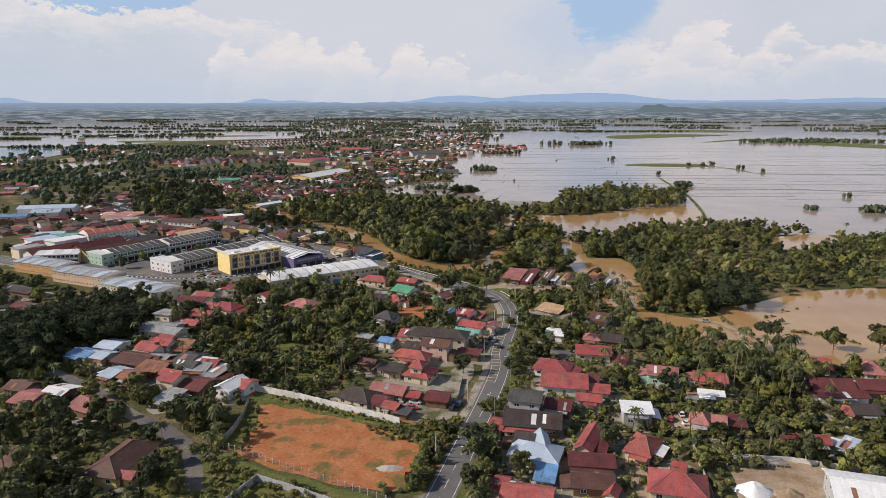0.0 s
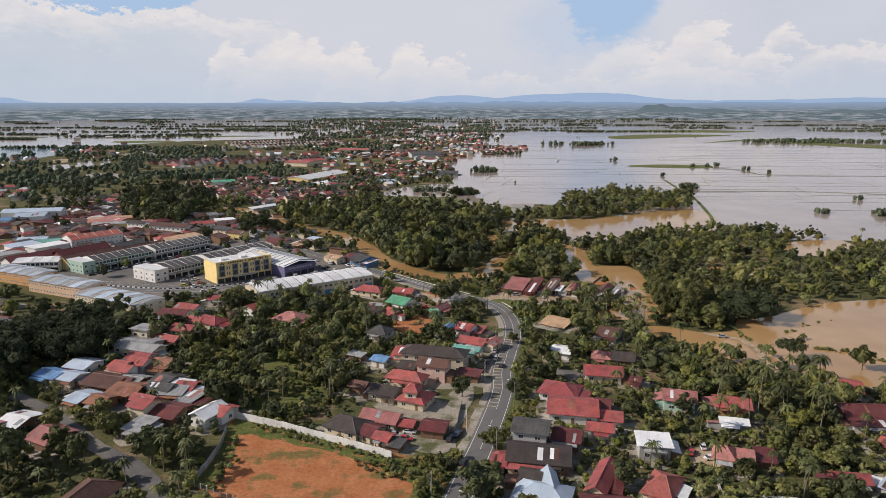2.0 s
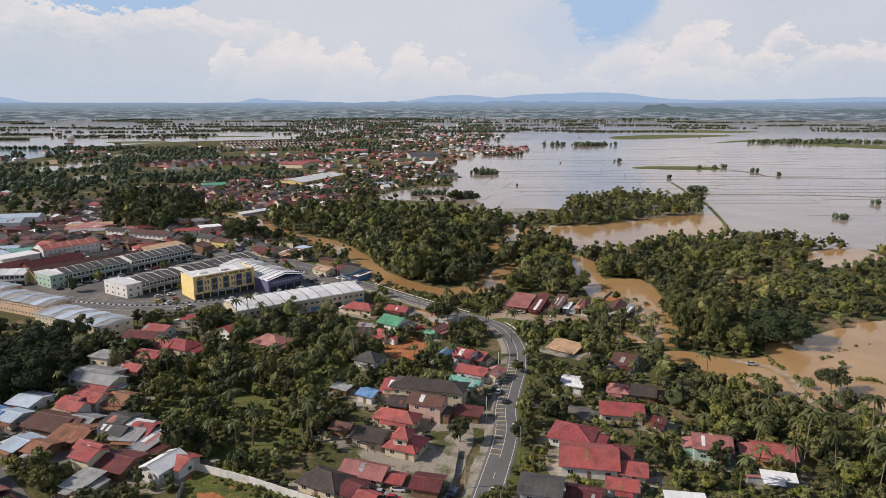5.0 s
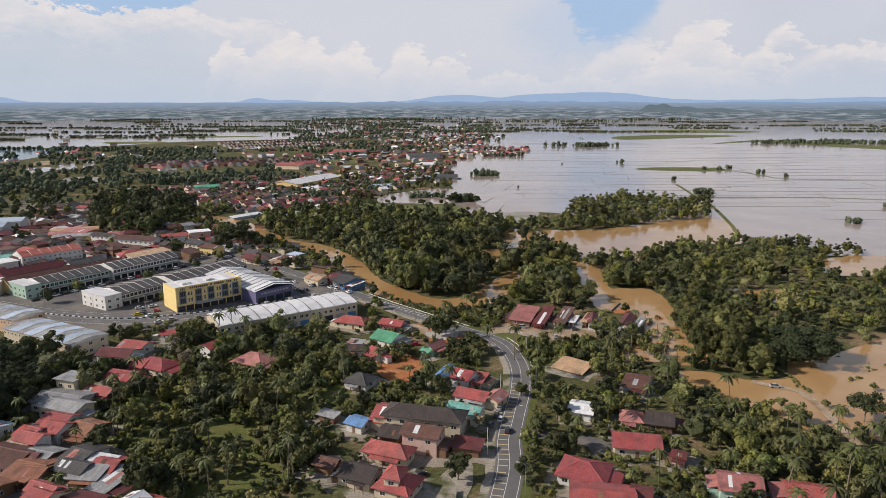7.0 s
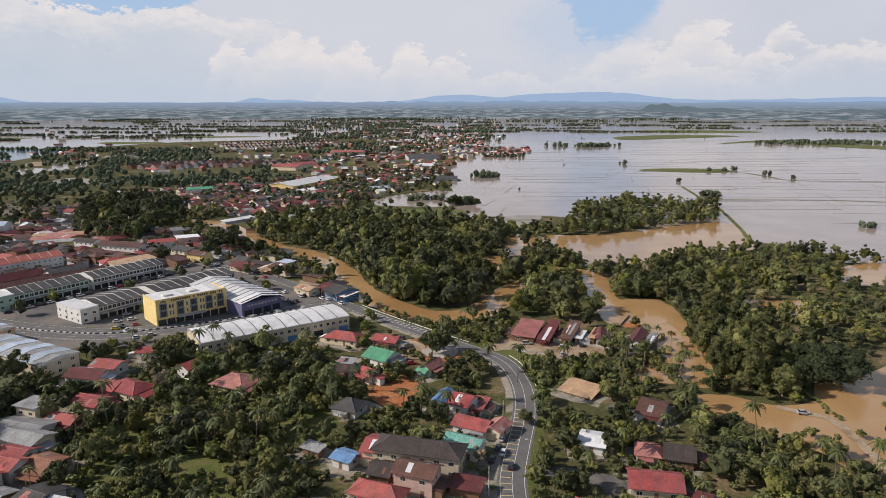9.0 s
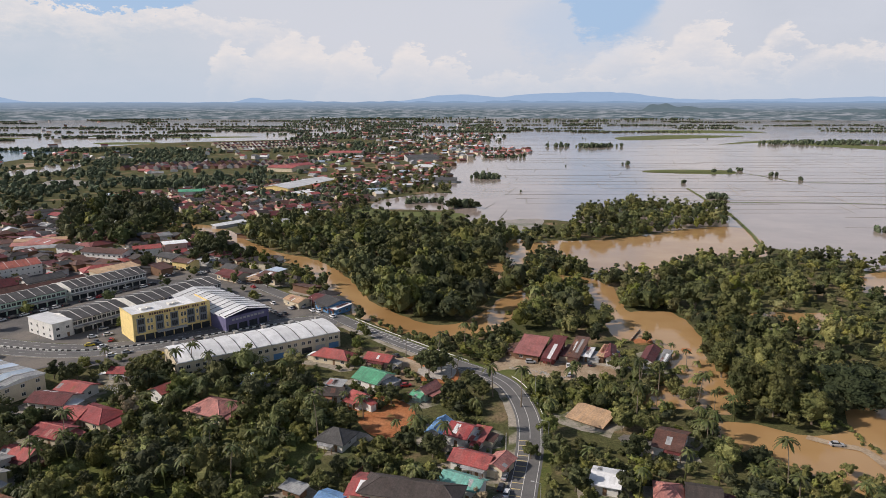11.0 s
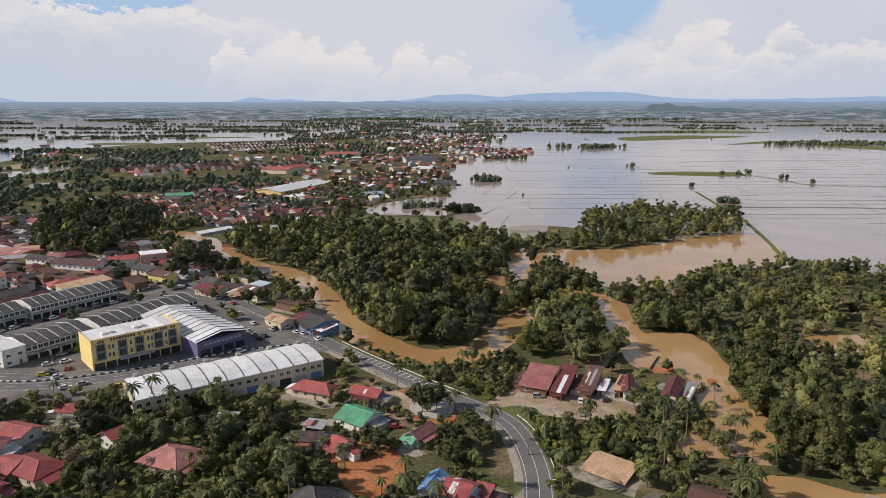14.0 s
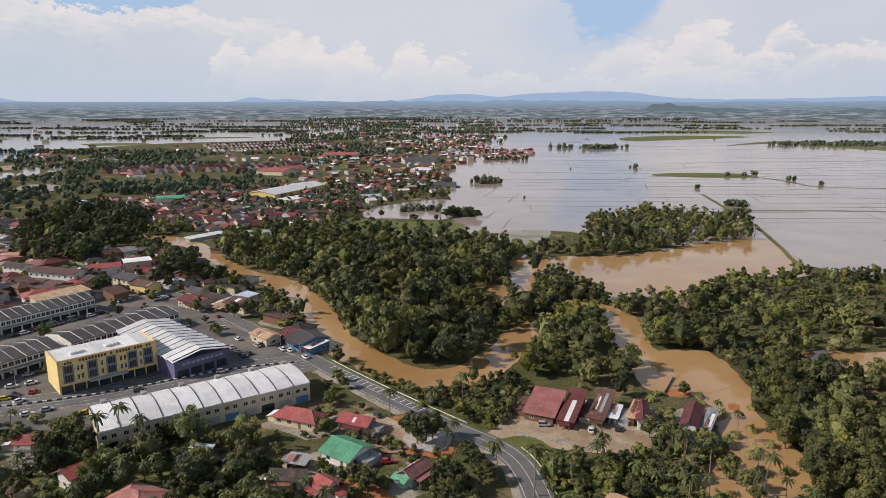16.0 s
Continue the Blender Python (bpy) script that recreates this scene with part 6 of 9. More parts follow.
grove([(-206.4, 332.4), (-169.0, 322.6), (-144.9, 317.9), (-128.7, 304.4), (-146.3, 291.9), (-185.0, 295.9)], 6.5, (0.2, 0.75, 0.0, 0.05), 1.10, 57, 0, 1.0)
grove([(-285, 402), (-228, 378), (-190, 353), (-165, 338), (-195, 330), (-235, 345), (-300, 380)], 6.0, (0.3, 0.6, 0.1, 0), 0.80, 92, 0, 1.0)
grove([(-253.4, 761.0), (-309.0, 909.5), (-245.7, 986.3), (-121.4, 1029.9), (-77.7, 910.1), (-87.6, 737.1), (-133.7, 723.2), (-182.9, 705.4)], 15.0, (0.4, 0.6, 0, 0), 0.80, 58, 0, 0.5)
grove([(-325.2, 496.4), (-381.6, 586.1), (-324.8, 617.9), (-264.9, 586.3), (-212.9, 628.3), (-172.7, 664.7), (-101.6, 544.5), (-174.6, 531.7), (-282.8, 544.3)], 17.0, (0.4, 0.6, 0, 0), 0.70, 59, 0, 0.5)
grove([(-181.4, 247.4), (-137.6, 273.2), (-97.6, 247.5), (-86.2, 216.4), (-101.4, 216.4), (-147.0, 247.5)], 2.6, (0.4, 0.4, 0.2, 0), 0.26, 60, 0, 0.8)
grove([(23.0, 216.5), (29.3, 247.6), (74.5, 273.4), (98.1, 247.6), (83.5, 207.7), (53.8, 191.8), (38.1, 199.5)], 3.6, (0.4, 0.2, 0.4, 0), 0.24, 61, 0, 0.8)
grove([(67.4, 191.8), (88.4, 221.2), (152.0, 221.2), (117.3, 166.0), (82.2, 178.1)], 3.4, (0.4, 0.2, 0.4, 0), 0.26, 62, 0, 0.8)
grove([(-189.1, 646.8), (-144.7, 578.3), (-107.3, 544.4), (-76.6, 521.0), (-54.8, 477.2), (-40.5, 439.2), (-47.4, 439.2), (-57.8, 472.9), (-83.0, 500.1), (-104.6, 515.4), (-152.8, 564.0)], 6.0, (0.45, 0.5, 0.05, 0), 0.75, 63, 0, 0.6)
grove([(-218.1, 667.5), (-186.7, 650.8), (-156.6, 601.7), (-161.8, 578.3), (-189.1, 609.9)], 8.0, (0.4, 0.6, 0, 0), 0.80, 64, 0, 0.6)
grove([(-138.4, 406.4), (-165.0, 544.4), (-104.0, 557.9), (-59.8, 496.8), (-39.8, 456.5), (-43.2, 414.1), (-73.3, 475.8)], 14.0, (0.4, 0.6, 0, 0), 0.60, 65, 0, 0.8)
grove([(-2.9, 202.9), (5.6, 202.9), (1.3, 185.5), (-4.7, 164.4), (-9.2, 164.9), (-6.5, 185.5)], 1.7, (0.6, 0.25, 0.15, 0), 0.42, 66, 0, 0.0)
grove([(-132.6, 359.1), (-121.5, 362.7), (-101.2, 373.0), (-89.7, 352.5), (-114.2, 350.8), (-120.7, 341.5)], 4.6, (0.35, 0.45, 0.15, 0.05), 0.55, 67, 0, 0.8)
grove([(-238.8, 340.7), (-200.5, 334.5), (-161.6, 324.5), (-139.0, 311.4), (-131.4, 332.5), (-120.5, 317.9), (-122.9, 296.0), (-153.3, 296.0), (-214.7, 304.3)], 5.5, (0.2, 0.7, 0.05, 0.05), 0.75, 68, 0, 0.8)
grove([(-142.8, 374.1), (-105.7, 382.1), (-103.2, 377.9), (-136.3, 364.5)], 4.2, (0.4, 0.3, 0.3, 0), 0.30, 69, 0, 0.6)
grove([(84.8, 445.1), (107.1, 465.3), (124.8, 457.5), (116.3, 431.9), (97.2, 426.8), (82.1, 428.0)], 5.0, (0.45, 0.45, 0.1, 0), 1.00, 70, 0, 0.5)
grove([(54.6, 553.9), (79.5, 567.1), (89.0, 519.4), (112.1, 517.4), (141.5, 517.4), (168.5, 548.1), (184.0, 554.3), (150.9, 504.4), (120.7, 490.3), (99.0, 490.2), (84.2, 497.5), (61.0, 530.2)], 4.6, (0.45, 0.45, 0.1, 0), 0.95, 71, 0, 0.3)
grove([(-83.7, 657.4), (-52.5, 668.1), (-17.5, 633.9), (13.3, 615.8), (75.3, 634.2), (69.4, 579.0), (46.5, 571.7), (-21.4, 578.7), (-69.3, 578.6)], 5.8, (0.5, 0.45, 0.05, 0), 1.00, 72, 0, 0.8)
grove([(108.6, 415.1), (121.2, 420.9), (123.7, 409.7), (116.9, 394.5), (108.5, 395.4), (104.9, 405.4)], 4.5, (0.45, 0.4, 0.15, 0), 0.95, 73, 0, 0.4)
grove([(106.2, 378.9), (125.3, 389.8), (114.7, 361.5), (106.3, 359.8), (101.2, 363.3)], 4.5, (0.4, 0.5, 0.1, 0), 1.10, 74, 0, 0.4)
grove([(91.8, 365.1), (98.4, 370.8), (88.8, 347.5), (85.3, 346.6)], 3.4, (0.6, 0.2, 0.2, 0), 0.60, 75, 0, 0.3)
grove([(-71.5, 748.0), (-42.8, 748.1), (-31.3, 720.6), (-58.6, 720.5)], 6.0, (0.5, 0.5, 0, 0), 0.60, 76, 0, 0.5)
grove([(-32.8, 742.4), (5.1, 739.7), (5.2, 728.7), (-31.8, 728.6)], 8.0, (0.5, 0.5, 0, 0), 0.50, 77, 0, 0.5)
grove([(-28.5, 681.5), (27.2, 695.7), (26.9, 686.3), (-27.9, 672.5)], 7.0, (0.5, 0.5, 0, 0), 0.45, 78, 0, 0.5)
grove([(85.2, 247.6), (129.1, 240.8), (166.8, 244.8), (182.3, 242.0), (167.9, 221.2), (118.3, 218.8), (81.1, 228.5)], 5.5, (0.45, 0.2, 0.15, 0.2), 0.85, 80, 0, 0.4)
grove([(-110.5, 904.5), (-109.0, 1148.1), (15.2, 1190.7), (13.3, 905.0), (-30.8, 882.5), (-64.1, 811.9), (-78.1, 728.4)], 10.0, (0.45, 0.55, 0, 0), 0.80, 81, 0, 0.5)
grove([(-109.3, 797.8), (-98.0, 861.2), (-67.8, 798.0), (-62.6, 753.8), (-89.7, 728.3)], 8.0, (0.5, 0.5, 0, 0), 0.80, 82, 0, 0.5)
grove([(-281.0, 609.6), (-204.4, 627.6), (-145.4, 571.0), (-102.0, 526.5), (-56.1, 477.2), (-45.2, 446.1), (-72.2, 468.7), (-133.7, 515.3), (-252.0, 563.7)], 13.0, (0.5, 0.5, 0, 0), 0.65, 83, 0, 0.5)
grove([(14.8, 392.9), (22.9, 398.5), (29.9, 392.9), (28.3, 380.8), (23.1, 372.9), (17.2, 380.0)], 2.4, (0.4, 0.0, 0.6, 0), 0.34, 84, 0, 0.3)
grove([(35.0, 354.6), (43.5, 356.6), (52.0, 350.5), (50.0, 334.3), (45.1, 332.2), (41.2, 343.1)], 2.6, (0.4, 0.1, 0.5, 0), 0.42, 85, 0, 0.5)
grove([(-24.1, 426.0), (-9.9, 412.5), (5.0, 397.5), (18.2, 382.9), (14.5, 381.6), (-0.9, 396.1), (-23.1, 418.0)], 2.4, (0.5, 0.1, 0.4, 0), 0.30, 86, 0, 0.2)
grove([(-255.3, 701.9), (-231.9, 719.8), (-201.6, 730.6), (-186.0, 699.8), (-200.2, 685.4), (-218.1, 667.5), (-226.8, 650.7)], 6.5, (0.4, 0.6, 0, 0), 0.90, 90, 0, 0.5)
grove([(-166.5, 714.9), (-135.6, 736.4), (-95.1, 720.3), (-90.6, 695.3), (-144.6, 685.6)], 7.0, (0.4, 0.6, 0, 0), 0.90, 91, 0, 0.5)


def undergrowth(poly, gap, seed):
    """Shrubs and saplings that close the ground between trees and houses."""
    rng = random.Random(seed)
    for x, y in scatter(poly, gap, rng, 0.9):
        if noise.noise((x * 0.045, y * 0.045, seed)) < -0.16:
            continue                        # small clearings
        kind = rng.choices(("leaf_mid", "leaf_dark", "leaf_bright"), (0.42, 0.36, 0.22))[0]
        POOL[kind].append((rng.choice(SHRUB), x, y, rng.uniform(0.55, 1.25), rng.uniform(0, 6.28), rng.uniform(0.7, 1.5)))


SHRUB = [arrays(tree_geo(rt, 2.0, 1.7, 0, 44, 0.62, low=0.0)[1]) for _ in range(8)]
undergrowth([(-141, 300), (-124, 321), (-106, 352), (-88, 366), (-20, 372), (14, 350), (22, 300), (-5, 285), (-30, 262), (-36, 239), (-43, 221), (-67, 232), (-92, 244), (-109, 273)], 2.5, 101)
undergrowth([(36, 345), (60, 352), (90, 352), (98, 310), (120, 272), (132, 250), (175, 248), (140, 192), (96, 173), (76, 181), (62, 214), (66, 248), (28, 250), (36, 300)], 2.5, 102)
undergrowth([(-181, 247), (-152, 300), (-118, 300), (-110, 262), (-92, 240), (-70, 230), (-66, 186), (-62, 150), (-120, 138)], 2.7, 103)
undergrowth([(6, 150), (14, 205), (60, 214), (130, 190), (125, 152)], 3.0, 104)
rs_ = random.Random(303)
for line_, n_, wide_ in (([(157.5, 293.2), (167.5, 289.4), (172.7, 284.5), (175.9, 278.4)], 46, 0.9), ([(131.8, 324.7), (133.2, 316.3), (133.0, 304.1)], 26, 0.8), ([(154.1, 314.1), (159.6, 316.3)], 8, 0.8), ([(166.1, 323.3), (185.8, 334.5)], 10, 1.5)):      # half-drowned scrub standing in the flood
    path_ = smooth_line(line_, 1.0)
    for _ in range(n_):
        x_, y_ = path_[rs_.randrange(len(path_))]
        POOL[rs_.choice(("leaf_mid", "leaf_bright"))].append((rs_.choice(SHRUB), x_ + rs_.gauss(0, wide_), y_ + rs_.gauss(0, wide_), rs_.uniform(0.3, 0.7), rs_.uniform(0, 6.28), rs_.uniform(0.6, 1.1)))
for key, items in POOL.items():
    if items:
        wood({"leaf_mid": "woodland", "leaf_dark": "dark_woodland", "leaf_bright": "bright_scrub", "leaf_palm": "palm_grove"}[key], items, key,
             {"leaf_mid": "dense green woodland beside the flooded river", "leaf_dark": "dark green crowded treetops", "leaf_bright": "bright yellow-green bushes and trees", "leaf_palm": "feathery palms among the trees"}[key])
# ---- river ----
g = Geo()
rl = smooth_line(RIVER, 3.0)
left, right = ragged(offset_line(rl, 8.5), 2.5), ragged(offset_line(rl, -8.5), 2.5)
for p, q in zip(left, right):
    g.v += [(p[0], p[1], 0.165), (q[0], q[1], 0.165)]
g.f = [(2 * i + 1, 2 * i + 3, 2 * i + 2, 2 * i) for i in range(len(rl) - 1)]
tagged(new("river", g.mesh("river", "brown_water")), "swollen muddy brown river winding between trees", "water", kind="structure")

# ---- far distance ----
# Backdrop colour with its own glow added; sun and sky do not light it.
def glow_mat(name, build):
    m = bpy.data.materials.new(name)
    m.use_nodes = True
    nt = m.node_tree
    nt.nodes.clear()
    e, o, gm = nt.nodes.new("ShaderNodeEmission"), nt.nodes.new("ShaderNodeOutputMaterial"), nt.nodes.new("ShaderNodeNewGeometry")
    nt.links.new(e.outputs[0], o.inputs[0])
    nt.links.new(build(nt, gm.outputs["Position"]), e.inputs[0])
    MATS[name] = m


def stripes(nt, pos):
    """Far fields and tree belts seen edge on, paling into painted blue horizon haze."""
    N, L = nt.nodes.new, nt.links.new
    sep = N("ShaderNodeSeparateXYZ")
    L(pos, sep.inputs[0])
    far = N("ShaderNodeMath")          # strips narrow towards the horizon
    far.operation = "SUBTRACT"
    far.inputs[0].default_value = 104.0
    L(sep.outputs[2], far.inputs[1])
    lg = N("ShaderNodeMath")
    lg.operation = "LOGARITHM"
    lg.inputs[1].default_value = 2.718
    L(far.outputs[0], lg.inputs[0])
    lz = N("ShaderNodeMath")
    lz.operation = "MULTIPLY"
    lz.inputs[1].default_value = 9.0
    L(lg.outputs[0], lz.inputs[0])
    lx = N("ShaderNodeMath")
    lx.operation = "MULTIPLY"
    lx.inputs[1].default_value = 0.011
    L(sep.outputs[0], lx.inputs[0])
    cb = N("ShaderNodeCombineXYZ")
    L(lx.outputs[0], cb.inputs[0])
    L(lz.outputs[0], cb.inputs[1])
    n = N("ShaderNodeTexNoise")
    n.inputs["Scale"].default_value, n.inputs["Detail"].default_value, n.inputs["Roughness"].default_value = 1.0, 9.0, 0.72
    L(cb.outputs[0], n.inputs["Vector"])
    r = N("ShaderNodeValToRGB")
    L(n.outputs["Fac"], r.inputs[0])
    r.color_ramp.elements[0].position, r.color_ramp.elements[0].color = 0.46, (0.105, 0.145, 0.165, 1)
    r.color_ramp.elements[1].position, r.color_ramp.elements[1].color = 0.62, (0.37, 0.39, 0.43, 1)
    # haze painted in: the colour runs to blue with height
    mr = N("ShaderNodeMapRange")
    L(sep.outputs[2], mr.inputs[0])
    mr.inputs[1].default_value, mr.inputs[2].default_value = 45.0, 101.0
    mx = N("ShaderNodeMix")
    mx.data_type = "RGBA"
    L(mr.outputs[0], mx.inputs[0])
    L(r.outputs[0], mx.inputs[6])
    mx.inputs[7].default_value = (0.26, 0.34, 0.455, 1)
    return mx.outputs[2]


def haze_tint(c1, c2):
    def build(nt, pos):
        n, mx, mp = nt.nodes.new("ShaderNodeTexNoise"), nt.nodes.new("ShaderNodeMix"), nt.nodes.new("ShaderNodeMapping")
        mp.inputs["Scale"].default_value = (0.006, 0.006, 0.02)
        nt.links.new(pos, mp.inputs[0])
        nt.links.new(mp.outputs[0], n.inputs["Vector"])
        n.inputs["Detail"].default_value = 5.0
        mx.data_type = "RGBA"
        nt.links.new(n.outputs["Fac"], mx.inputs[0])
        mx.inputs[6].default_value, mx.inputs[7].default_value = (*c1, 1), (*c2, 1)
        return mx.outputs[2]
    return build


glow_mat("far_land_haze", stripes)
# the hills' blue is distance haze, painted into their glowing colours
glow_mat("hill_far", haze_tint((0.31, 0.43, 0.61), (0.35, 0.47, 0.65)))
glow_mat("hill_mid", haze_tint((0.22, 0.325, 0.48), (0.27, 0.375, 0.53)))
glow_mat("hill_near", haze_tint((0.115, 0.160, 0.185), (0.165, 0.21, 0.235)))


def ridge(name, radius, peaks, base_h, rough, material, label, seed, low=-5.0, a0=-0.95, a1=0.95):
    """A range of hills as a curved strip far away: peaks are (azimuth, half width, height over the horizon)."""
    g, n = Geo(), 420
    for i in range(n + 1):
        a = a0 + (a1 - a0) * i / n
        h = base_h + sum(k * math.exp(-((a - c) / s) ** 2) for c, s, k in peaks)
        h += rough * (noise.fractal((a * 22, seed, 0), 1.0, 2.0, 4) + 0.35)
        x, y = radius * math.sin(a), radius * math.cos(a)
        g.v += [(x, y, low), (x, y, max(low + 0.05, 100 + h))]
    g.f = [(2 * i, 2 * i + 2, 2 * i + 3, 2 * i + 1) for i in range(n)]
    tagged(new(name, g.mesh(name, material)), label, "backdrop", kind="structure")


ridge("backdrop", 4780, (), 0.0, 0.6, "far_land_haze", "self-lit plain of flooded fields and tree belts reaching the horizon, haze painted in", 1.0)
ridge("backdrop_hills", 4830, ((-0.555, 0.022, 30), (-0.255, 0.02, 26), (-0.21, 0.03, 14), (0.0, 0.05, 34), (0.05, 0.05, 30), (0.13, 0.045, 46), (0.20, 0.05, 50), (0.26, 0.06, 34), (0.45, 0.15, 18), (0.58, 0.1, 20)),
      1.0, 8.0, "hill_far", "hills on the horizon with pale blue haze painted in", 4.0)
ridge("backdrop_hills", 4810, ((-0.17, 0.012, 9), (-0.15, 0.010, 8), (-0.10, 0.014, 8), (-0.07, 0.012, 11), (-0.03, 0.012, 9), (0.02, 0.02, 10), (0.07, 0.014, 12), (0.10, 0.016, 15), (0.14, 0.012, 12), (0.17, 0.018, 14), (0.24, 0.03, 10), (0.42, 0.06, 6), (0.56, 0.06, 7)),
      0.5, 4.5, "hill_mid", "wooded hills on the horizon with blue haze painted in", 8.0)
ridge("backdrop_hills", 4770, ((0.280, 0.010, 42), (0.298, 0.012, 44), (0.325, 0.018, 34), (0.37, 0.03, 26), (0.52, 0.03, 22), (0.585, 0.03, 46)), -58.0, 6.0, "hill_near", "low wooded hills at the edge of the fields, faint haze painted in", 12.0, low=46.0, a0=0.2)

# ---- far plain: bunds, grass strips, tree belts ----
rf_ = random.Random(5)


FAR_ITEMS = []


def belt(x, y, w, d, n, s=1.0, tall=1.0):
    """A clump or belt of distant trees."""
    for _ in range(n):
        a, r = rf_.random() * 6.283, math.sqrt(rf_.random())
        FAR_ITEMS.append((rf_.choice(FAR), x + w * r * math.cos(a), y + d * r * math.sin(a), s * rf_.uniform(0.7, 1.3), rf_.uniform(0, 6.28), tall * rf_.uniform(0.8, 1.3)))


def far_belts():
    for _ in range(58):
        y = 1850 + 2850 * rf_.random() ** 0.8
        belt(rf_.uniform(-0.78, 0.06) * y, y, rf_.uniform(60, 260), rf_.uniform(4, 12), rf_.randint(50, 110), 1.5, 0.6)
    for _ in range(46):
        y = 2300 + 2350 * rf_.random()
        belt(rf_.uniform(0.08, 0.75) * y, y, rf_.uniform(50, 200), rf_.uniform(4, 10), rf_.randint(30, 70), 1.4, 0.55)
    for _ in range(120):          # the built-up strip along the highway
        y = 1500 + 2900 * rf_.random() ** 1.2
        belt(rf_.uniform(-0.22, 0.07) * y, y, rf_.uniform(20, 90), rf_.uniform(15, 60), rf_.randint(8, 22), 1.1)
    for _ in range(10):           # lone trees on the bunds
        y = 900 + 2600 * rf_.random()
        belt(rf_.uniform(0.09, 0.7) * y, y, 4, 3, 1, 0.55)
    for x, y in scatter(PLAIN, 10.5, rf_, 3.0):
        lie = noise.noise((x * 0.0045, y * 0.011, 2.0)) + 0.5 * noise.noise((x * 0.02, y * 0.02, 7.0))
        if y > 1620 and lie < 0.42:
            continue                        # flooded fields
        if lie > (0.02 if y > 1050 else -0.12):
            belt(x, y, 4, 4, 1, 1.25, 0.85)
        elif lie < -0.02 and rf_.random() < 0.07:
            far_house(x, y, rf_.uniform(0, 180), rf_.uniform(9, 18), rf_.uniform(8, 11), rf_.choice((2.8, 2.8, 5.4)), 2.2, rf_.choice(("white", "grey", "pink", "brown", "slate", "maroon", "red")), rf_.choice(("cream", "white", "wood")))
    wood("far_trees", FAR_ITEMS, "leaf_far_haze", "belts of distant trees between flooded fields")


def bunds():
    g = Geo()

    def bar(x0, y0, x1, y1, w=0.5, h=0.16):
        d = Vector((x1 - x0, y1 - y0, 0))
        m = pose((x0 + x1) / 2, (y0 + y1) / 2, 0, 0, 0, math.degrees(math.atan2(d.y, d.x)))
        g.box(-d.length / 2, d.length / 2, -w / 2, w / 2, 0.0, h, m)
    for k in range(64):
        y = 640 + 26 * k * (1 + k / 55)
        x = 0.06 * y - 10 + rf_.uniform(0, 60)
        while x < 0.75 * y + 100:
            l = rf_.uniform(60, 260)
            if rf_.random() < 0.8 and not (y < 760 and x < 240):
                bar(x, y + rf_.uniform(-12, 12), x + l, y + rf_.uniform(-12, 12) - l * 0.04, rf_.uniform(0.3, 0.6))
            if rf_.random() < 0.75 and y > 720:
                t = rf_.uniform(30, 90)
                bar(x, y, x + rf_.uniform(0.05, 0.35) * t, y + t, 0.5)
            x += l
    tagged(new("field_bunds", g.mesh("field_bunds", "bund")), "low earth bunds dividing the flooded rice fields", "bund", kind="stuff")


bunds()

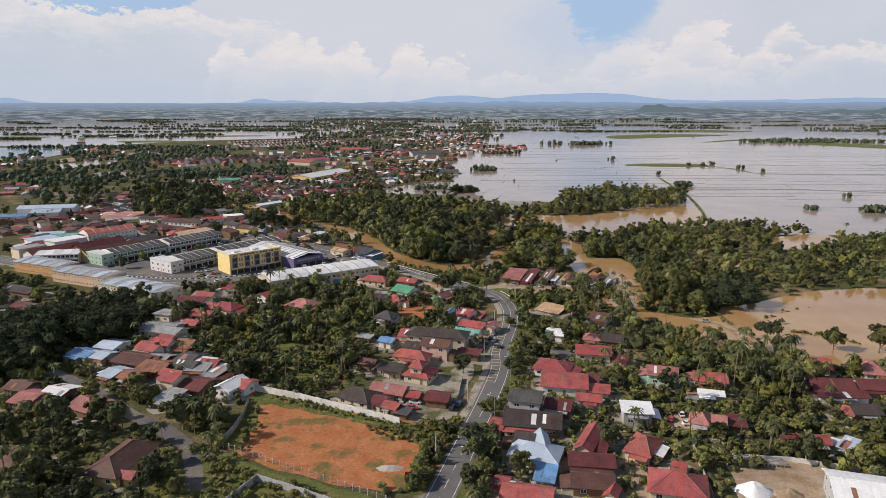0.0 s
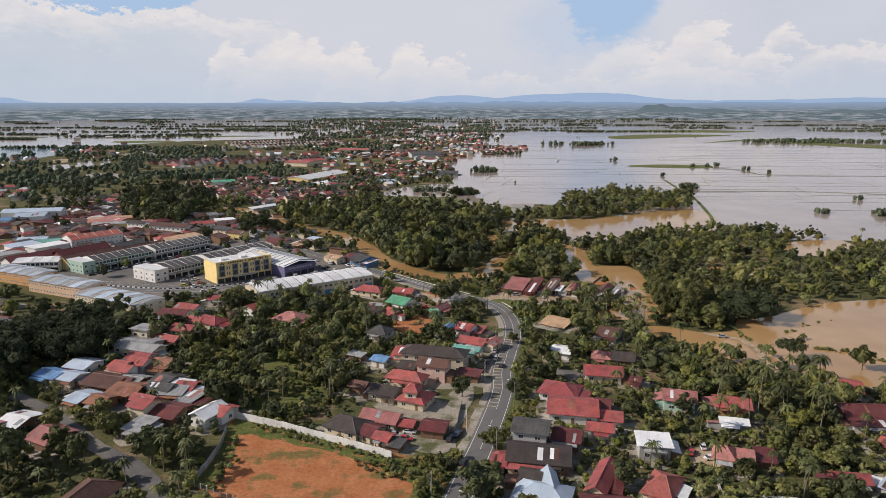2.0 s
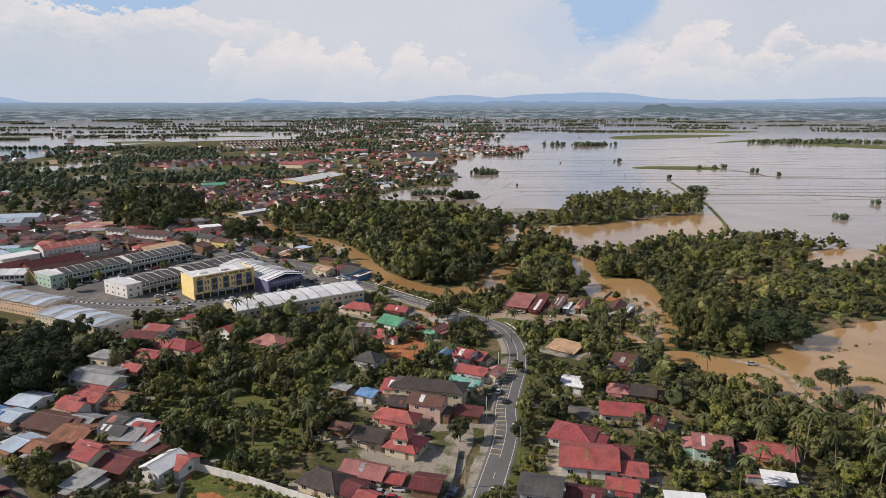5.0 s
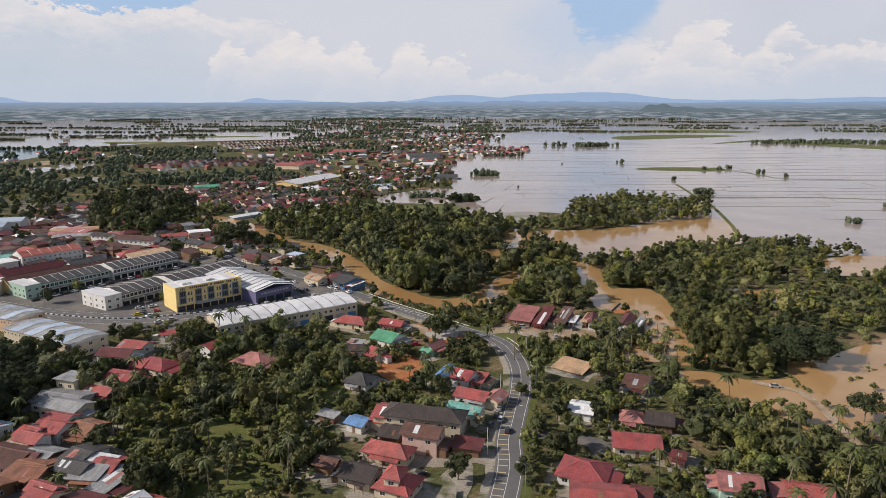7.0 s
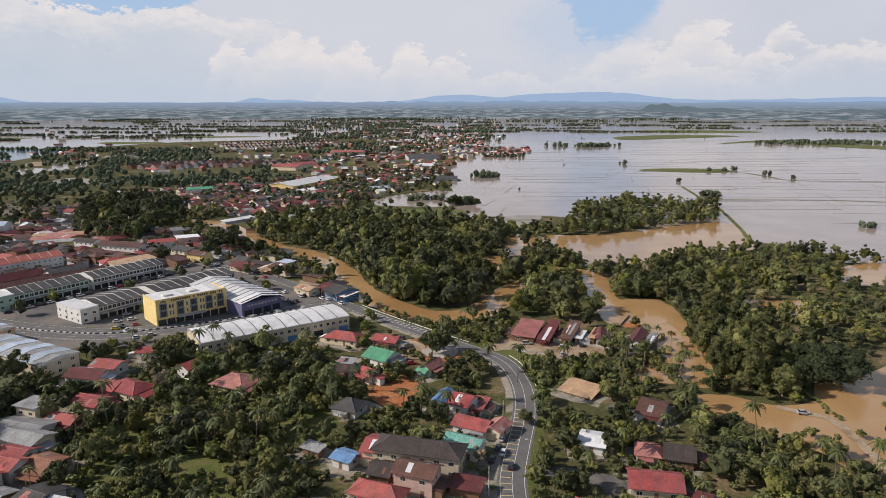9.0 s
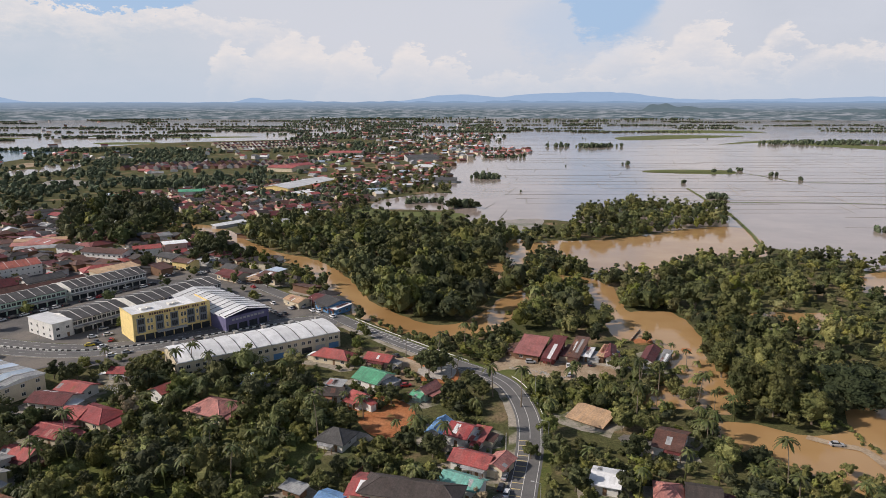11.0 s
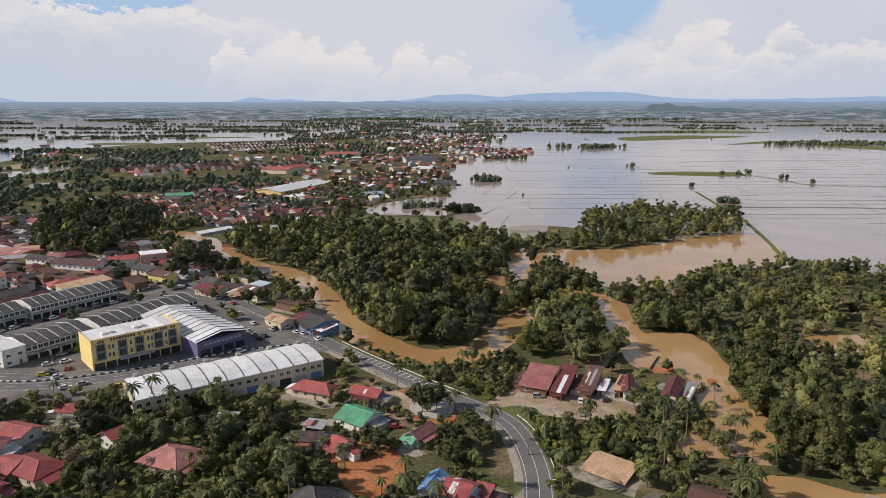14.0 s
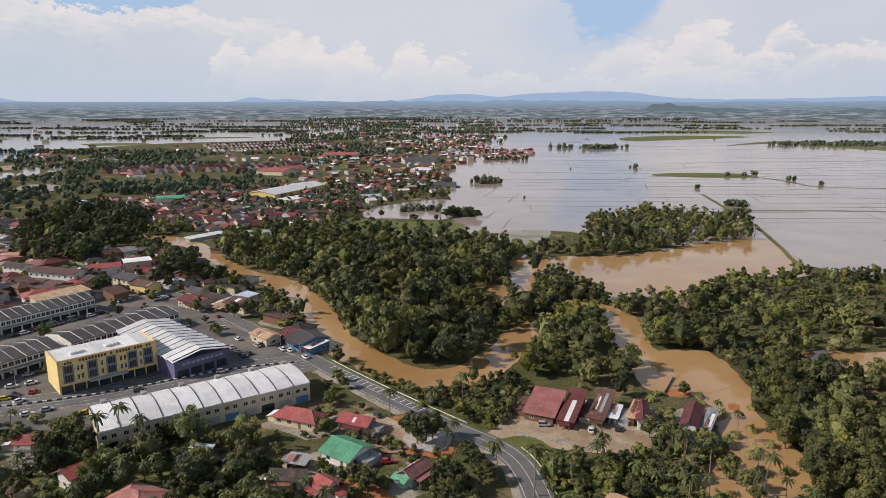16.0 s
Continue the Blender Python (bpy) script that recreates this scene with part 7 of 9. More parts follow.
# ---- town ----
def shop_row(x, y, rot, length, depth, h, bays, roof, wall, label, floors=2, rise=1.8, front=True, name="shop_row"):
    """A row of shop units: walls, one roof a unit, white fire walls between them, windows and dark shop fronts."""
    ob = base(name, x, y, 0, rot, label, "building")
    c, s = math.cos(radians(rot)), math.sin(radians(rot))
    take_rect(x + length / 2 * c - depth / 2 * s, y + length / 2 * s + depth / 2 * c, rot, length, depth)
    g = Geo()
    g.box(0, length, 0, depth, -0.2, h)
    for xx in (0.0, length):
        n = len(g.v)
        g.v += [(xx, 0, h), (xx, depth, h), (xx, depth / 2, h + rise - 0.05)]
        g.f.append((n, n + 2, n + 1) if xx == 0 else (n, n + 1, n + 2))
    part("wall", g.mesh("wall", "wall_" + wall), ob)
    bw = length / bays
    tones = (roof,) if isinstance(roof, str) else roof
    rms = [roof_mesh(bw - 0.05, depth + 1.0, h - 0.02, rise, "gable", "roof_" + tone) for tone in tones]
    fw = Geo()
    n = 0
    for sy, a, b in ((1, -0.35, depth / 2), (2, depth / 2, depth + 0.35)):
        z0, z1 = (h + 0.12, h + rise + 0.2) if sy == 1 else (h + rise + 0.2, h + 0.12)
        fw.v += [(-0.11, a, h - 0.4), (0.11, a, h - 0.4), (0.11, b, h - 0.4), (-0.11, b, h - 0.4), (-0.11, a, z0), (0.11, a, z0), (0.11, b, z1), (-0.11, b, z1)]
        fw.f += [tuple(n + i for i in q) for q in ((3, 2, 1, 0), (4, 5, 6, 7), (0, 1, 5, 4), (1, 2, 6, 5), (2, 3, 7, 6), (3, 0, 4, 7))]
        n += 8
    fm = fw.mesh("fire_wall", "wall_white")
    aw = Geo()
    aw.box(-bw / 2 + 0.1, bw / 2 - 0.1, -2.2, 0.0, 2.95, 3.6)
    am = aw.mesh("awning", "concrete")
    sf = Geo()
    sf.box(-bw / 2 + 0.4, bw / 2 - 0.4, -0.04, 0.02, 0.1, 2.7)
    sm = sf.mesh("shop_front", "glass_dark")
    for i in range(bays):
        cx = (i + 0.5) * bw
        part("roof", rms[i % len(rms)], ob, m=pose(cx, depth / 2, 0.12 * (i % 2)))
        part("fire_wall", fm, ob, m=pose(i * bw, 0, 0))
        if not front:
            for k in range(floors):
                for dx in (-0.28, 0.2):
                    add_window(ob, cx + dx * bw, 0.0, 1.1 + 3.1 * k, 0, 1.0, 1.0)
            continue
        for yy, r in ((0.0, 0),):
            part("shop_front", sm, ob, m=pose(cx, yy, 0, 0, 0, r))
            part("awning", am, ob, m=pose(cx, yy, 0, 0, 0, r))
            for k in range(1, floors):
                for dx in (-0.25, 0.25):
                    add_window(ob, cx + dx * bw, yy, 1.0 + 3.1 * k, r, min(2.0, bw * 0.42), 1.7)
    part("fire_wall", fm, ob, m=pose(length, 0, 0))
    for k in range(floors):
        for j in range(3):
            if rot > 0:           # one end wall of each row is blind
                add_window(ob, 0.0, depth * (j + 0.5) / 3, 1.0 + 3.1 * k, -90, 1.5, 1.3)
            else:
                add_window(ob, length, depth * (j + 0.5) / 3, 1.0 + 3.1 * k, 90, 1.5, 1.3)
    return ob


house(-218.9, 429.0, 56.6, 8.2, 18.0, 6.9, 0.5, "flat", "white", "mint", "mint corner shop with a pale flat roof", over=0.3, name="corner_shop", category="building")
house(-168.9, 410.2, 57.0, 9.2, 21.0, 6.9, 0.5, "flat", "white", "white", "white corner shop with a pale flat roof", over=0.3, name="corner_shop", category="building")
shop_row(-187, 461.5, 56.6, 43, 18, 6.6, 10, "slate", "white", "row of two-storey shops with grey roofs and white fire walls", rise=2.0)
shop_row(-209.6, 427.7, 56.6, 38, 17, 6.6, 8, "slate", "mint", "row of mint-walled shops with grey roofs", rise=2.0)
shop_row(-141, 433.5, 57, 50, 19, 6.4, 10, "slate", "white", "row of shops with grey roofs and curved white parapets", rise=1.8)
shop_row(-158.1, 408.6, 57, 27, 20, 6.4, 6, "slate", "white", "white shops with grey roofs beside a car park", rise=1.8)
shop_row(-261, 408, -25, 38, 15, 6.4, 9, ("sky", "grey"), "orange", "orange-walled shop block with a striped pale metal roof", rise=1.0, front=False)
shop_row(-224.5, 384, -25, 42, 15, 6.4, 9, ("grey", "sky", "grey"), "peach", "peach-walled shop block with a striped pale metal roof", rise=1.0, front=False)
shop_row(-184.5, 356, -27.8, 46, 16, 6.4, 9, ("grey", "sky"), "cream", "cream shop block with a striped pale metal roof", rise=1.0, front=False)
shop_row(-258, 492, 50, 36, 15, 6.6, 6, "terra", "white", "white two-storey shop houses with red roofs and white fire walls", rise=2.6, front=False)
shop_row(-258, 424, 10, 26, 16, 6.4, 5, "white", "white", "white two-storey shops with pale roofs", rise=1.2)


def yellow_block():
    """Three-storey yellow department store with grey window bays and a white roof."""
    ob = base("department_store", -126.5, 398, 0, 42.0, "three-storey yellow store with grey window bays and white roof", "building")
    L_, D_, H_ = 34.0, 16.5, 12.0
    take_rect(-126.5 + 17 * math.cos(radians(42)) - 8 * math.sin(radians(42)), 398 + 17 * math.sin(radians(42)) + 8 * math.cos(radians(42)), 42, L_, D_)
    g = Geo()
    g.box(0, L_, 0, D_, -0.2, H_ - 0.9)
    part("wall", g.mesh("wall", "wall_yellow"), ob)
    p = Geo()
    p.box(0, L_, 0, 0.3, H_ - 0.9, H_ + 0.5), p.box(0, 0.3, 0.3, D_, H_ - 0.9, H_ + 0.1), p.box(L_ - 0.3, L_, 0.3, D_, H_ - 0.9, H_ + 0.1)
    part("parapet", p.mesh("parapet", "wall_yellow"), ob)
    n = 7
    for i in range(n):
        w = (L_ - 0.8) / n
        r = Geo()
        r.box(0.4 + i * w, 0.4 + (i + 1) * w - 0.15, 0.5, D_ + 0.4, H_ - 0.85, H_ - 0.4 + 0.12 * (i % 2))
        rf = part("roof", r.mesh("roof", "roof_white"), ob)
    for cx, cy in ((7.0, 8.0), (9.5, 8.5), (19.0, 8.0), (21.5, 8.6)):
        part("roof_hatch", box_mesh("roof_hatch", 2.0, 3.4, 0.9, "wall_white", H_ - 0.4, 0.1), rf, m=pose(cx, cy, 0))
    for cx in (3.3, 11.2, 17.6, 25.0, 30.6):
        b = Geo()
        b.box(-1.75, 1.75, -0.16, 0.0, 3.8, 10.4)
        bay = part("window_bay", b.mesh("window_bay", "bay_grey"), ob, "grey projecting window bay", m=pose(cx, 0, 0))
        for z in (4.3, 7.6):
            for dx in (-0.85, 0.0, 0.85):
                gl = Geo()
                gl.box(dx - 0.36, dx + 0.36, -0.20, -0.16, z, z + 2.3)
                part("pane", gl.mesh("pane", "glass_dark"), bay)
    for cx in (6.4, 7.8, 14.4, 21.0, 22.4, 28.0):
        for z in (4.4, 7.6):
            add_window(ob, cx, 0, z, 0, 0.9, 2.0)
    for z in (4.4, 7.6):
        for cy in (4, 8, 12):
            add_window(ob, L_, cy, z, 90, 1.2, 1.6)
    for i in range(8):
        s = Geo()
        s.box(0.6 + i * 4.15, 4.3 + i * 4.15, -0.05, 0.02, 0.1, 2.9)
        part("shop_front", s.mesh("shop_front", "glass_dark"), ob)
    c = Geo()
    c.box(9.5, 22.5, -2.2, 0.0, 3.0, 3.5)
    part("canopy", c.mesh("canopy", "wall_grey"), ob, "grey canopy over the shop entrance")
    for i in range(24):       # the long sign along the parapet, drawn as plain bars
        if i in (9, 11, 17, 21):
            continue
        q = Geo()
        q.box(7.0 + i * 1.05, 7.0 + i * 1.05 + 0.72, -0.10, 0.0, H_ - 1.15, H_ - 0.15)
        part("sign_bar", q.mesh("sign_bar", "roof_brown"), ob)
    for i in range(3):
        q = Geo()
        q.box(2.2 + i * 0.9, 2.8 + i * 0.9, -0.10, 0.0, H_ - 1.3, H_ - 0.5 + 0.3 * (i == 1))
        part("sign_bar", q.mesh("sign_bar", "frame_dark"), ob)


yellow_block()


def arched_row(x, y, rot, length, depth, h, bays, label, step=0.0):
    """Long two-storey building under a low white roof made of stepped bays with dark joints."""
    ob = base("shop_block", x, y, 0, rot, label, "building")
    c, s = math.cos(radians(rot)), math.sin(radians(rot))
    take_rect(x + length / 2 * c - depth / 2 * s, y + length / 2 * s + depth / 2 * c, rot, length, depth)
    g = Geo()
    g.box(0, length, 0.4, depth - 0.4, -0.2, h)
    part("wall", g.mesh("wall", "wall_cream"), ob)
    bw = length / bays
    for i in range(bays):
        r = Geo()
        k = 8
        rows = []
        for j in range(k + 1):
            t = j / k
            z = h + 0.25 + 1.7 * math.sin(math.pi * (0.06 + 0.78 * t))
            rows.append((depth * t, z))
        x0, x1 = i * bw + 0.22, (i + 1) * bw
        for (ya, za), (yb, zb) in zip(rows, rows[1:]):
            r.quad((x0, ya, za), (x1, ya, za + 0.12), (x1, yb, zb + 0.12), (x0, yb, zb))
            r.quad((x0, yb, zb - 0.3), (x1, yb, zb - 0.3), (x1, ya, za - 0.3), (x0, ya, za - 0.3))
            r.quad((x0, ya, za - 0.3), (x0, ya, za), (x0, yb, zb), (x0, yb, zb - 0.3))
            r.quad((x1, yb, zb - 0.3), (x1, yb, zb + 0.12), (x1, ya, za + 0.12), (x1, ya, za - 0.3))
        r.quad((x0, 0, rows[0][1] - 0.3), (x1, 0, rows[0][1] - 0.3), (x1, 0, rows[0][1] + 0.12), (x0, 0, rows[0][1]))
        part("roof", r.mesh("roof", "roof_white"), ob)
        jt = Geo()
        for (ya, za), (yb, zb) in zip(rows, rows[1:]):
            jt.quad((x0 - 0.26, ya, za + 0.2), (x0 + 0.03, ya, za + 0.2), (x0 + 0.03, yb, zb + 0.2), (x0 - 0.26, yb, zb + 0.2))
            jt.quad((x0 + 0.03, ya, za - 0.2), (x0 + 0.03, yb, zb - 0.2), (x0 + 0.03, yb, zb + 0.2), (x0 + 0.03, ya, za + 0.2))
        part("gutter", jt.mesh("gutter", "roof_slate"), ob)
        cx = (i + 0.5) * bw
        for dx in (-0.24, 0.2):
            add_window(ob, cx + dx * bw, 0.4, h - 2.4, 0, 1.5, 1.4)
        sfm = Geo()
        sfm.box(cx - bw * 0.36, cx + bw * 0.36, 0.33, 0.42, 0.1, 2.5)
        part("shutter", sfm.mesh("shutter", ("glass_dark", "wall_grey", "wall_blue", "wall_grey")[i % 4]), ob)
        if i % 2 == 0:
            part("roof_box", box_mesh("roof_box", 1.8, 2.4, 1.5, "concrete", h + 0.5, 0.1), ob, "concrete tank box at the roof edge", m=pose(cx + 1.5, depth + 0.4, 0))
    for k in range(2):
        for j in range(3):
            add_window(ob, length, depth * (j + 0.5) / 3, 1.0 + 3 * k, 90, 1.4, 1.3)
    return ob


arched_row(-92.5, 357.0, 34.0, 66, 20, 6.2, 11, "long cream two-storey shop block with a white bay roof")


def market_hall():
    """Hall with a white roof of overlapping tiers and a purple front."""
    ob = base("market_hall", -91.5, 412, 0, 47.0, "large hall with a tiered white metal roof and purple front", "building")
    W_, D_, H_ = 22.0, 50.0, 6.5
    take_rect(-91.5 + 11 * 0.68 - 25 * 0.73, 412 + 11 * 0.73 + 25 * 0.68, 47, W_, D_)
    g = Geo()
    g.box(0, W_, 0, D_, -0.2, H_)
    part("wall", g.mesh("wall", "wall_purple"), ob)
    n = 11
    for i in range(n):
        d = D_ / n
        y0, y1, z0 = i * d, (i + 1) * d + 0.6, H_ + 0.3
        r = Geo()
        for xa, xb, za, zb in ((-0.6, W_ / 2, 0.0, 2.2), (W_ / 2, W_ + 0.6, 2.2, 0.0)):
            lo, hi = 0.0, 0.75
            q = [(xa, y0, z0 + za + lo), (xb, y0, z0 + zb + lo), (xb, y1, z0 + zb + hi), (xa, y1, z0 + za + hi)]
            r.quad(*q)
            r.quad(*[(a, b, c - 0.25) for a, b, c in reversed(q)])
            r.quad((xb, y1, z0 + zb - 0.4), (xa, y1, z0 + za - 0.4), (xa, y1, z0 + za + hi), (xb, y1, z0 + zb + hi))
            r.quad((xa, y0, z0 + za - 0.25), (xb, y0, z0 + zb - 0.25), (xb, y0, z0 + zb), (xa, y0, z0 + za))
        part("roof", r.mesh("roof", "roof_white"), ob)
        # dark strips stand in for the shadow that each roof tier casts
        gt = Geo()
        for xa, xb, za, zb in ((-0.6, W_ / 2, 0.0, 2.2), (W_ / 2, W_ + 0.6, 2.2, 0.0)):
            gt.quad((xa, y0 - 0.05, z0 + za + 0.80), (xb, y0 - 0.05, z0 + zb + 0.80), (xb, y0 + 0.12, z0 + zb + 0.82), (xa, y0 + 0.12, z0 + za + 0.82))
            gt.quad((xa, y0 - 0.05, z0 + za + 0.42), (xb, y0 - 0.05, z0 + zb + 0.42), (xb, y0 - 0.05, z0 + zb + 0.80), (xa, y0 - 0.05, z0 + za + 0.80))
        part("gutter", gt.mesh("gutter", "roof_slate"), ob)
    for i in range(4):
        q = Geo()
        q.box(1.2 + i * 5.2, 5.4 + i * 5.2, -0.05, 0.02, 0.1, 3.0)
        part("shop_front", q.mesh("shop_front", "glass_dark"), ob)
    for i in range(9):
        q = Geo()
        q.box(3.0 + i * 1.9, 4.3 + i * 1.9, -0.08, 0.0, 4.6, 5.5)
        part("sign_bar", q.mesh("sign_bar", "wall_grey"), ob)


market_hall()
TOWN_COL = {"brown": "brown", "dark": "dark", "maroon": "maroon", "red": "red", "grey": "pale grey", "white": "white", "pink": "faded red", "slate": "grey", "rust": "rusty", "sky": "blue-grey"}


def town(poly, gap, seed, weights, turn, size=(9, 15), two=0.4, joined=False):
    """Small houses and shops spread over a quarter; the distant quarters go into one object."""
    rng = random.Random(seed)
    for x, y in scatter(poly, gap, rng, 3.0 if joined else 4.0):
        w, d = rng.uniform(*size), rng.uniform(9, 13)
        col = rng.choices(tuple(TOWN_COL), weights)[0]
        e = 4.6 if rng.random() < two else 2.4
        rot, rise, style = turn + rng.choice((0, 90)) + rng.gauss(0, 6), rng.uniform(1.2, 2.2), rng.choice(("gable", "gable", "hip", "lean"))
        if joined:
            far_house(x, y, rot, w, d, e, rise, col, rng.choice(("wood", "grey", "grey", "cream", "wood")))
            take(x, y, 5.0)
            continue
        house(x, y, rot, w, d, e, rise, style, col, rng.choice(("white", "cream", "grey", "wood", "wood", "wood")),
              "%s %s roof" % ("two-storey town house with" if e > 5 else "low town house with a", TOWN_COL[col]), plain=True)


FAR_HOUSES = {"v": [], "f": [], "m": [], "mats": []}


def far_house(x, y, rot, w, d, e, rise, col, wall):
    fh = FAR_HOUSES
    for nm in ("roof_" + col, "wall_" + wall):
        if nm not in fh["mats"]:
            fh["mats"].append(nm)
    ri, wi = fh["mats"].index("roof_" + col), fh["mats"].index("wall_" + wall)
    m, n = pose(x, y, 0, 0, 0, rot), len(fh["v"])
    a, b = w / 2, d / 2
    pts = [(-a + 0.4, -b + 0.4, 0), (a - 0.4, -b + 0.4, 0), (a - 0.4, b - 0.4, 0), (-a + 0.4, b - 0.4, 0), (-a + 0.4, -b + 0.4, e), (a - 0.4, -b + 0.4, e), (a - 0.4, b - 0.4, e), (-a + 0.4, b - 0.4, e),
           (-a, -b, e - 0.2), (a, -b, e - 0.2), (a, b, e - 0.2), (-a, b, e - 0.2), (-a, 0, e + rise), (a, 0, e + rise)]
    fh["v"] += [tuple(m @ Vector(p)) for p in pts]
    for f, k in (((0, 1, 5, 4), wi), ((1, 2, 6, 5), wi), ((2, 3, 7, 6), wi), ((3, 0, 4, 7), wi), ((8, 9, 13, 12), ri), ((10, 11, 12, 13), ri), ((8, 12, 11), wi), ((9, 10, 13), wi)):
        fh["f"].append(tuple(n + i for i in f))
        fh["m"].append(k)


town([(-328.6, 501.6), (-385.6, 592.2), (-328.2, 624.4), (-389.2, 744.1), (-344.6, 768.7), (-267.7, 592.4), (-215.2, 634.8), (-174.5, 671.7), (-136.7, 624.7), (-102.6, 550.2), (-136.1, 537.3), (-176.4, 537.2), (-226.9, 563.5), (-285.7, 549.9), (-324.0, 537.0)], 10.6, 31, (7, 8, 5, 1.2, 0.8, 0.8, 0.8, 3, 1, 0.3), 52, (9, 17), 0.1)
town([(-256.0, 768.9), (-312.2, 919.0), (-248.2, 996.6), (-122.7, 1040.7), (-78.5, 919.6), (-88.5, 744.8), (-135.1, 730.7), (-184.8, 712.8)], 9.0, 32, (7, 6, 4, 1.6, 1.2, 1.2, 1, 2.5, 1, 0.3), 40, (8, 15), 0.1, True)
town([(-199.4, 1088.1), (-224.2, 1496.8), (-135.8, 1992.0), (127.4, 2385.7), (85.7, 1597.6), (5.6, 1140.9), (-11.5, 997.3), (-68.4, 885.1)], 25.0, 33, (4, 2, 2, 3, 2, 2, 3, 2, 1, 1), 30, (10, 18), 0.2, True)
town([(-363.2, 811.2), (-356.8, 897.9), (-297.9, 898.0), (-264.5, 794.9), (-306.7, 768.8)], 11.0, 34, (6, 5, 4, 2, 1, 0.5, 2, 2, 1, 0.3), 40, (9, 14), 0.1, True)
town([(-481.1, 743.9), (-549.1, 852.0), (-507.1, 852.1), (-444.3, 744.0)], 18.0, 35, (1, 1, 1, 3, 2, 2, 3, 1, 1, 1), 20, (10, 16), 0.2, True)
town([(-206.4, 307.5), (-230.9, 346.5), (-219.2, 346.5), (-192.8, 335.9), (-186.2, 321.1), (-190.6, 307.5)], 12.0, 36, (5, 3, 4, 1, 1, 0, 1, 2, 1, 0), 30, (10, 14), 0.2)
town([(74.0, 1377.8), (88.0, 1641.1), (200.1, 1687.6), (171.6, 1444.5)], 19.0, 37, (3, 0, 1, 6, 0, 1, 4, 0, 1, 0), 10, (10, 15), 0.1, True)
town([(-105.7, 912.1), (-100.1, 1104.3), (11.0, 1201.2), (10.4, 962.1), (-36.3, 926.6), (-67.3, 840.6), (-89.5, 804.4)], 13.0, 38, (6, 4, 4, 3, 2, 2, 1, 2, 1, 1), 30, (9, 16), 0.1, True)
town([(-281.9, 610.7), (-254.9, 635.9), (-211.9, 639.9), (-160.1, 582.5), (-102.5, 527.9), (-63.6, 487.4), (-49.4, 448.9), (-73.9, 475.1), (-112.2, 503.4), (-163.4, 535.8), (-217.5, 561.0), (-254.7, 567.7)], 10.0, 39, (7, 8, 4, 1, 1, 1, 0.5, 3, 1, 0.5), 56, (9, 15), 0.2)
town([(-300, 465), (-205, 476), (-160, 520), (-120, 520), (-78, 474), (-52, 452), (-46, 462), (-78, 500), (-130, 560), (-215, 610), (-300, 600)], 8.6, 44, (7, 8, 5, 1, 1, 1.2, 0.6, 4, 1, 0.6), 56, (8, 13), 0.3)
town([(-320.7, 672.2), (-350.8, 719.8), (-302.7, 707.3), (-241.3, 672.5), (-241.3, 639.8), (-289.6, 622.9)], 10.5, 40, (7, 7, 4, 2, 1, 1, 0.5, 3, 1, 0.5), 56, (9, 14), 0.1)
for k in range(48):           # terraces of the estate beyond the town, gables to the street
    far_house(-478 + 11.4 * (k % 24) + rf_.uniform(-1.5, 1.5), 1165 + 3.2 * (k % 24) + 62 * (k // 24) + rf_.uniform(-5, 5), 84 + rf_.gauss(0, 3), 15, 9.0, 4.2, 3.0, rf_.choice(("brown", "pink", "slate", "maroon", "pink")), rf_.choice(("pinkish", "wood", "grey")))
    take(-478 + 11.4 * (k % 24), 1160 + 3.2 * (k % 24) + 62 * (k // 24), 20)
for k in range(90):           # the second estate, with red-brown roofs
    x_, y_ = -470 + 8.2 * (k % 30) - 38 * (k // 30), 1630 + 5.0 * (k % 30) + 85 * (k // 30) + rf_.uniform(-6, 6)
    far_house(x_, y_, 75 + rf_.gauss(0, 4), 22, 10, 3.6, 3.0, rf_.choice(("red", "maroon", "brown", "pink", "maroon")), rf_.choice(("white", "cream")))
    take(x_, y_ - 12, 26)
for k in range(250):          # roofs along the highway and in the plain
    y_ = 1350 + 2900 * rf_.random() ** 1.5
    far_house((rf_.uniform(-0.20, 0.08) if k % 6 else rf_.uniform(-0.6, 0.05)) * y_, y_, rf_.uniform(0, 180), rf_.uniform(9, 22), rf_.uniform(7, 11), rf_.choice((3, 3, 6)), 2.5, rf_.choice(("white", "grey", "pink", "red", "brown", "brown", "slate", "maroon")), rf_.choice(("cream", "grey", "wood")))
for x_, y_, r_ in ((-678, 1255, 34), (-614, 1130, 34), (-611, 1200, 40), (-580, 1215, 36), (-575, 1160, 26), (-560, 1140, 20), (-480, 1000, 34), (-632, 1400, 14), (-630, 1450, 14), (-628, 1500, 14), (-626, 1550, 14)):
    take(x_, y_ - 12, r_)
PLAIN = [(-825.1, 847.0), (-574.6, 847.6), (-456.2, 847.8), (-405.8, 925.6), (-337.1, 1072.2), (-203.7, 1111.6), (-195.1, 1299.7), (-122.7, 1603.5), (-42.1, 2160.9), (-158.0, 2320.8), (-361.2, 1986.9), (-536.6, 1866.8), (-722.5, 1838.2), (-869.6, 1687.5), (-841.0, 1220.1), (-1134.5, 1172.5)]
belt(60, 1055, 21, 14, 30, 1.0)
belt(331, 1740, 93, 40, 60, 1.2)
belt(984, 1847, 196, 60, 150, 1.3)
belt(25, 793, 14, 12, 16, 1.0)
belt(111, 1421, 52, 25, 30, 0.9)
belt(684, 3923, 381, 40, 110, 1.5)
belt(1314, 4333, 246, 40, 60, 1.5)
belt(308, 1262, 10, 8, 6, 0.8)
belt(-458, 879, 101, 60, 50, 1.0)
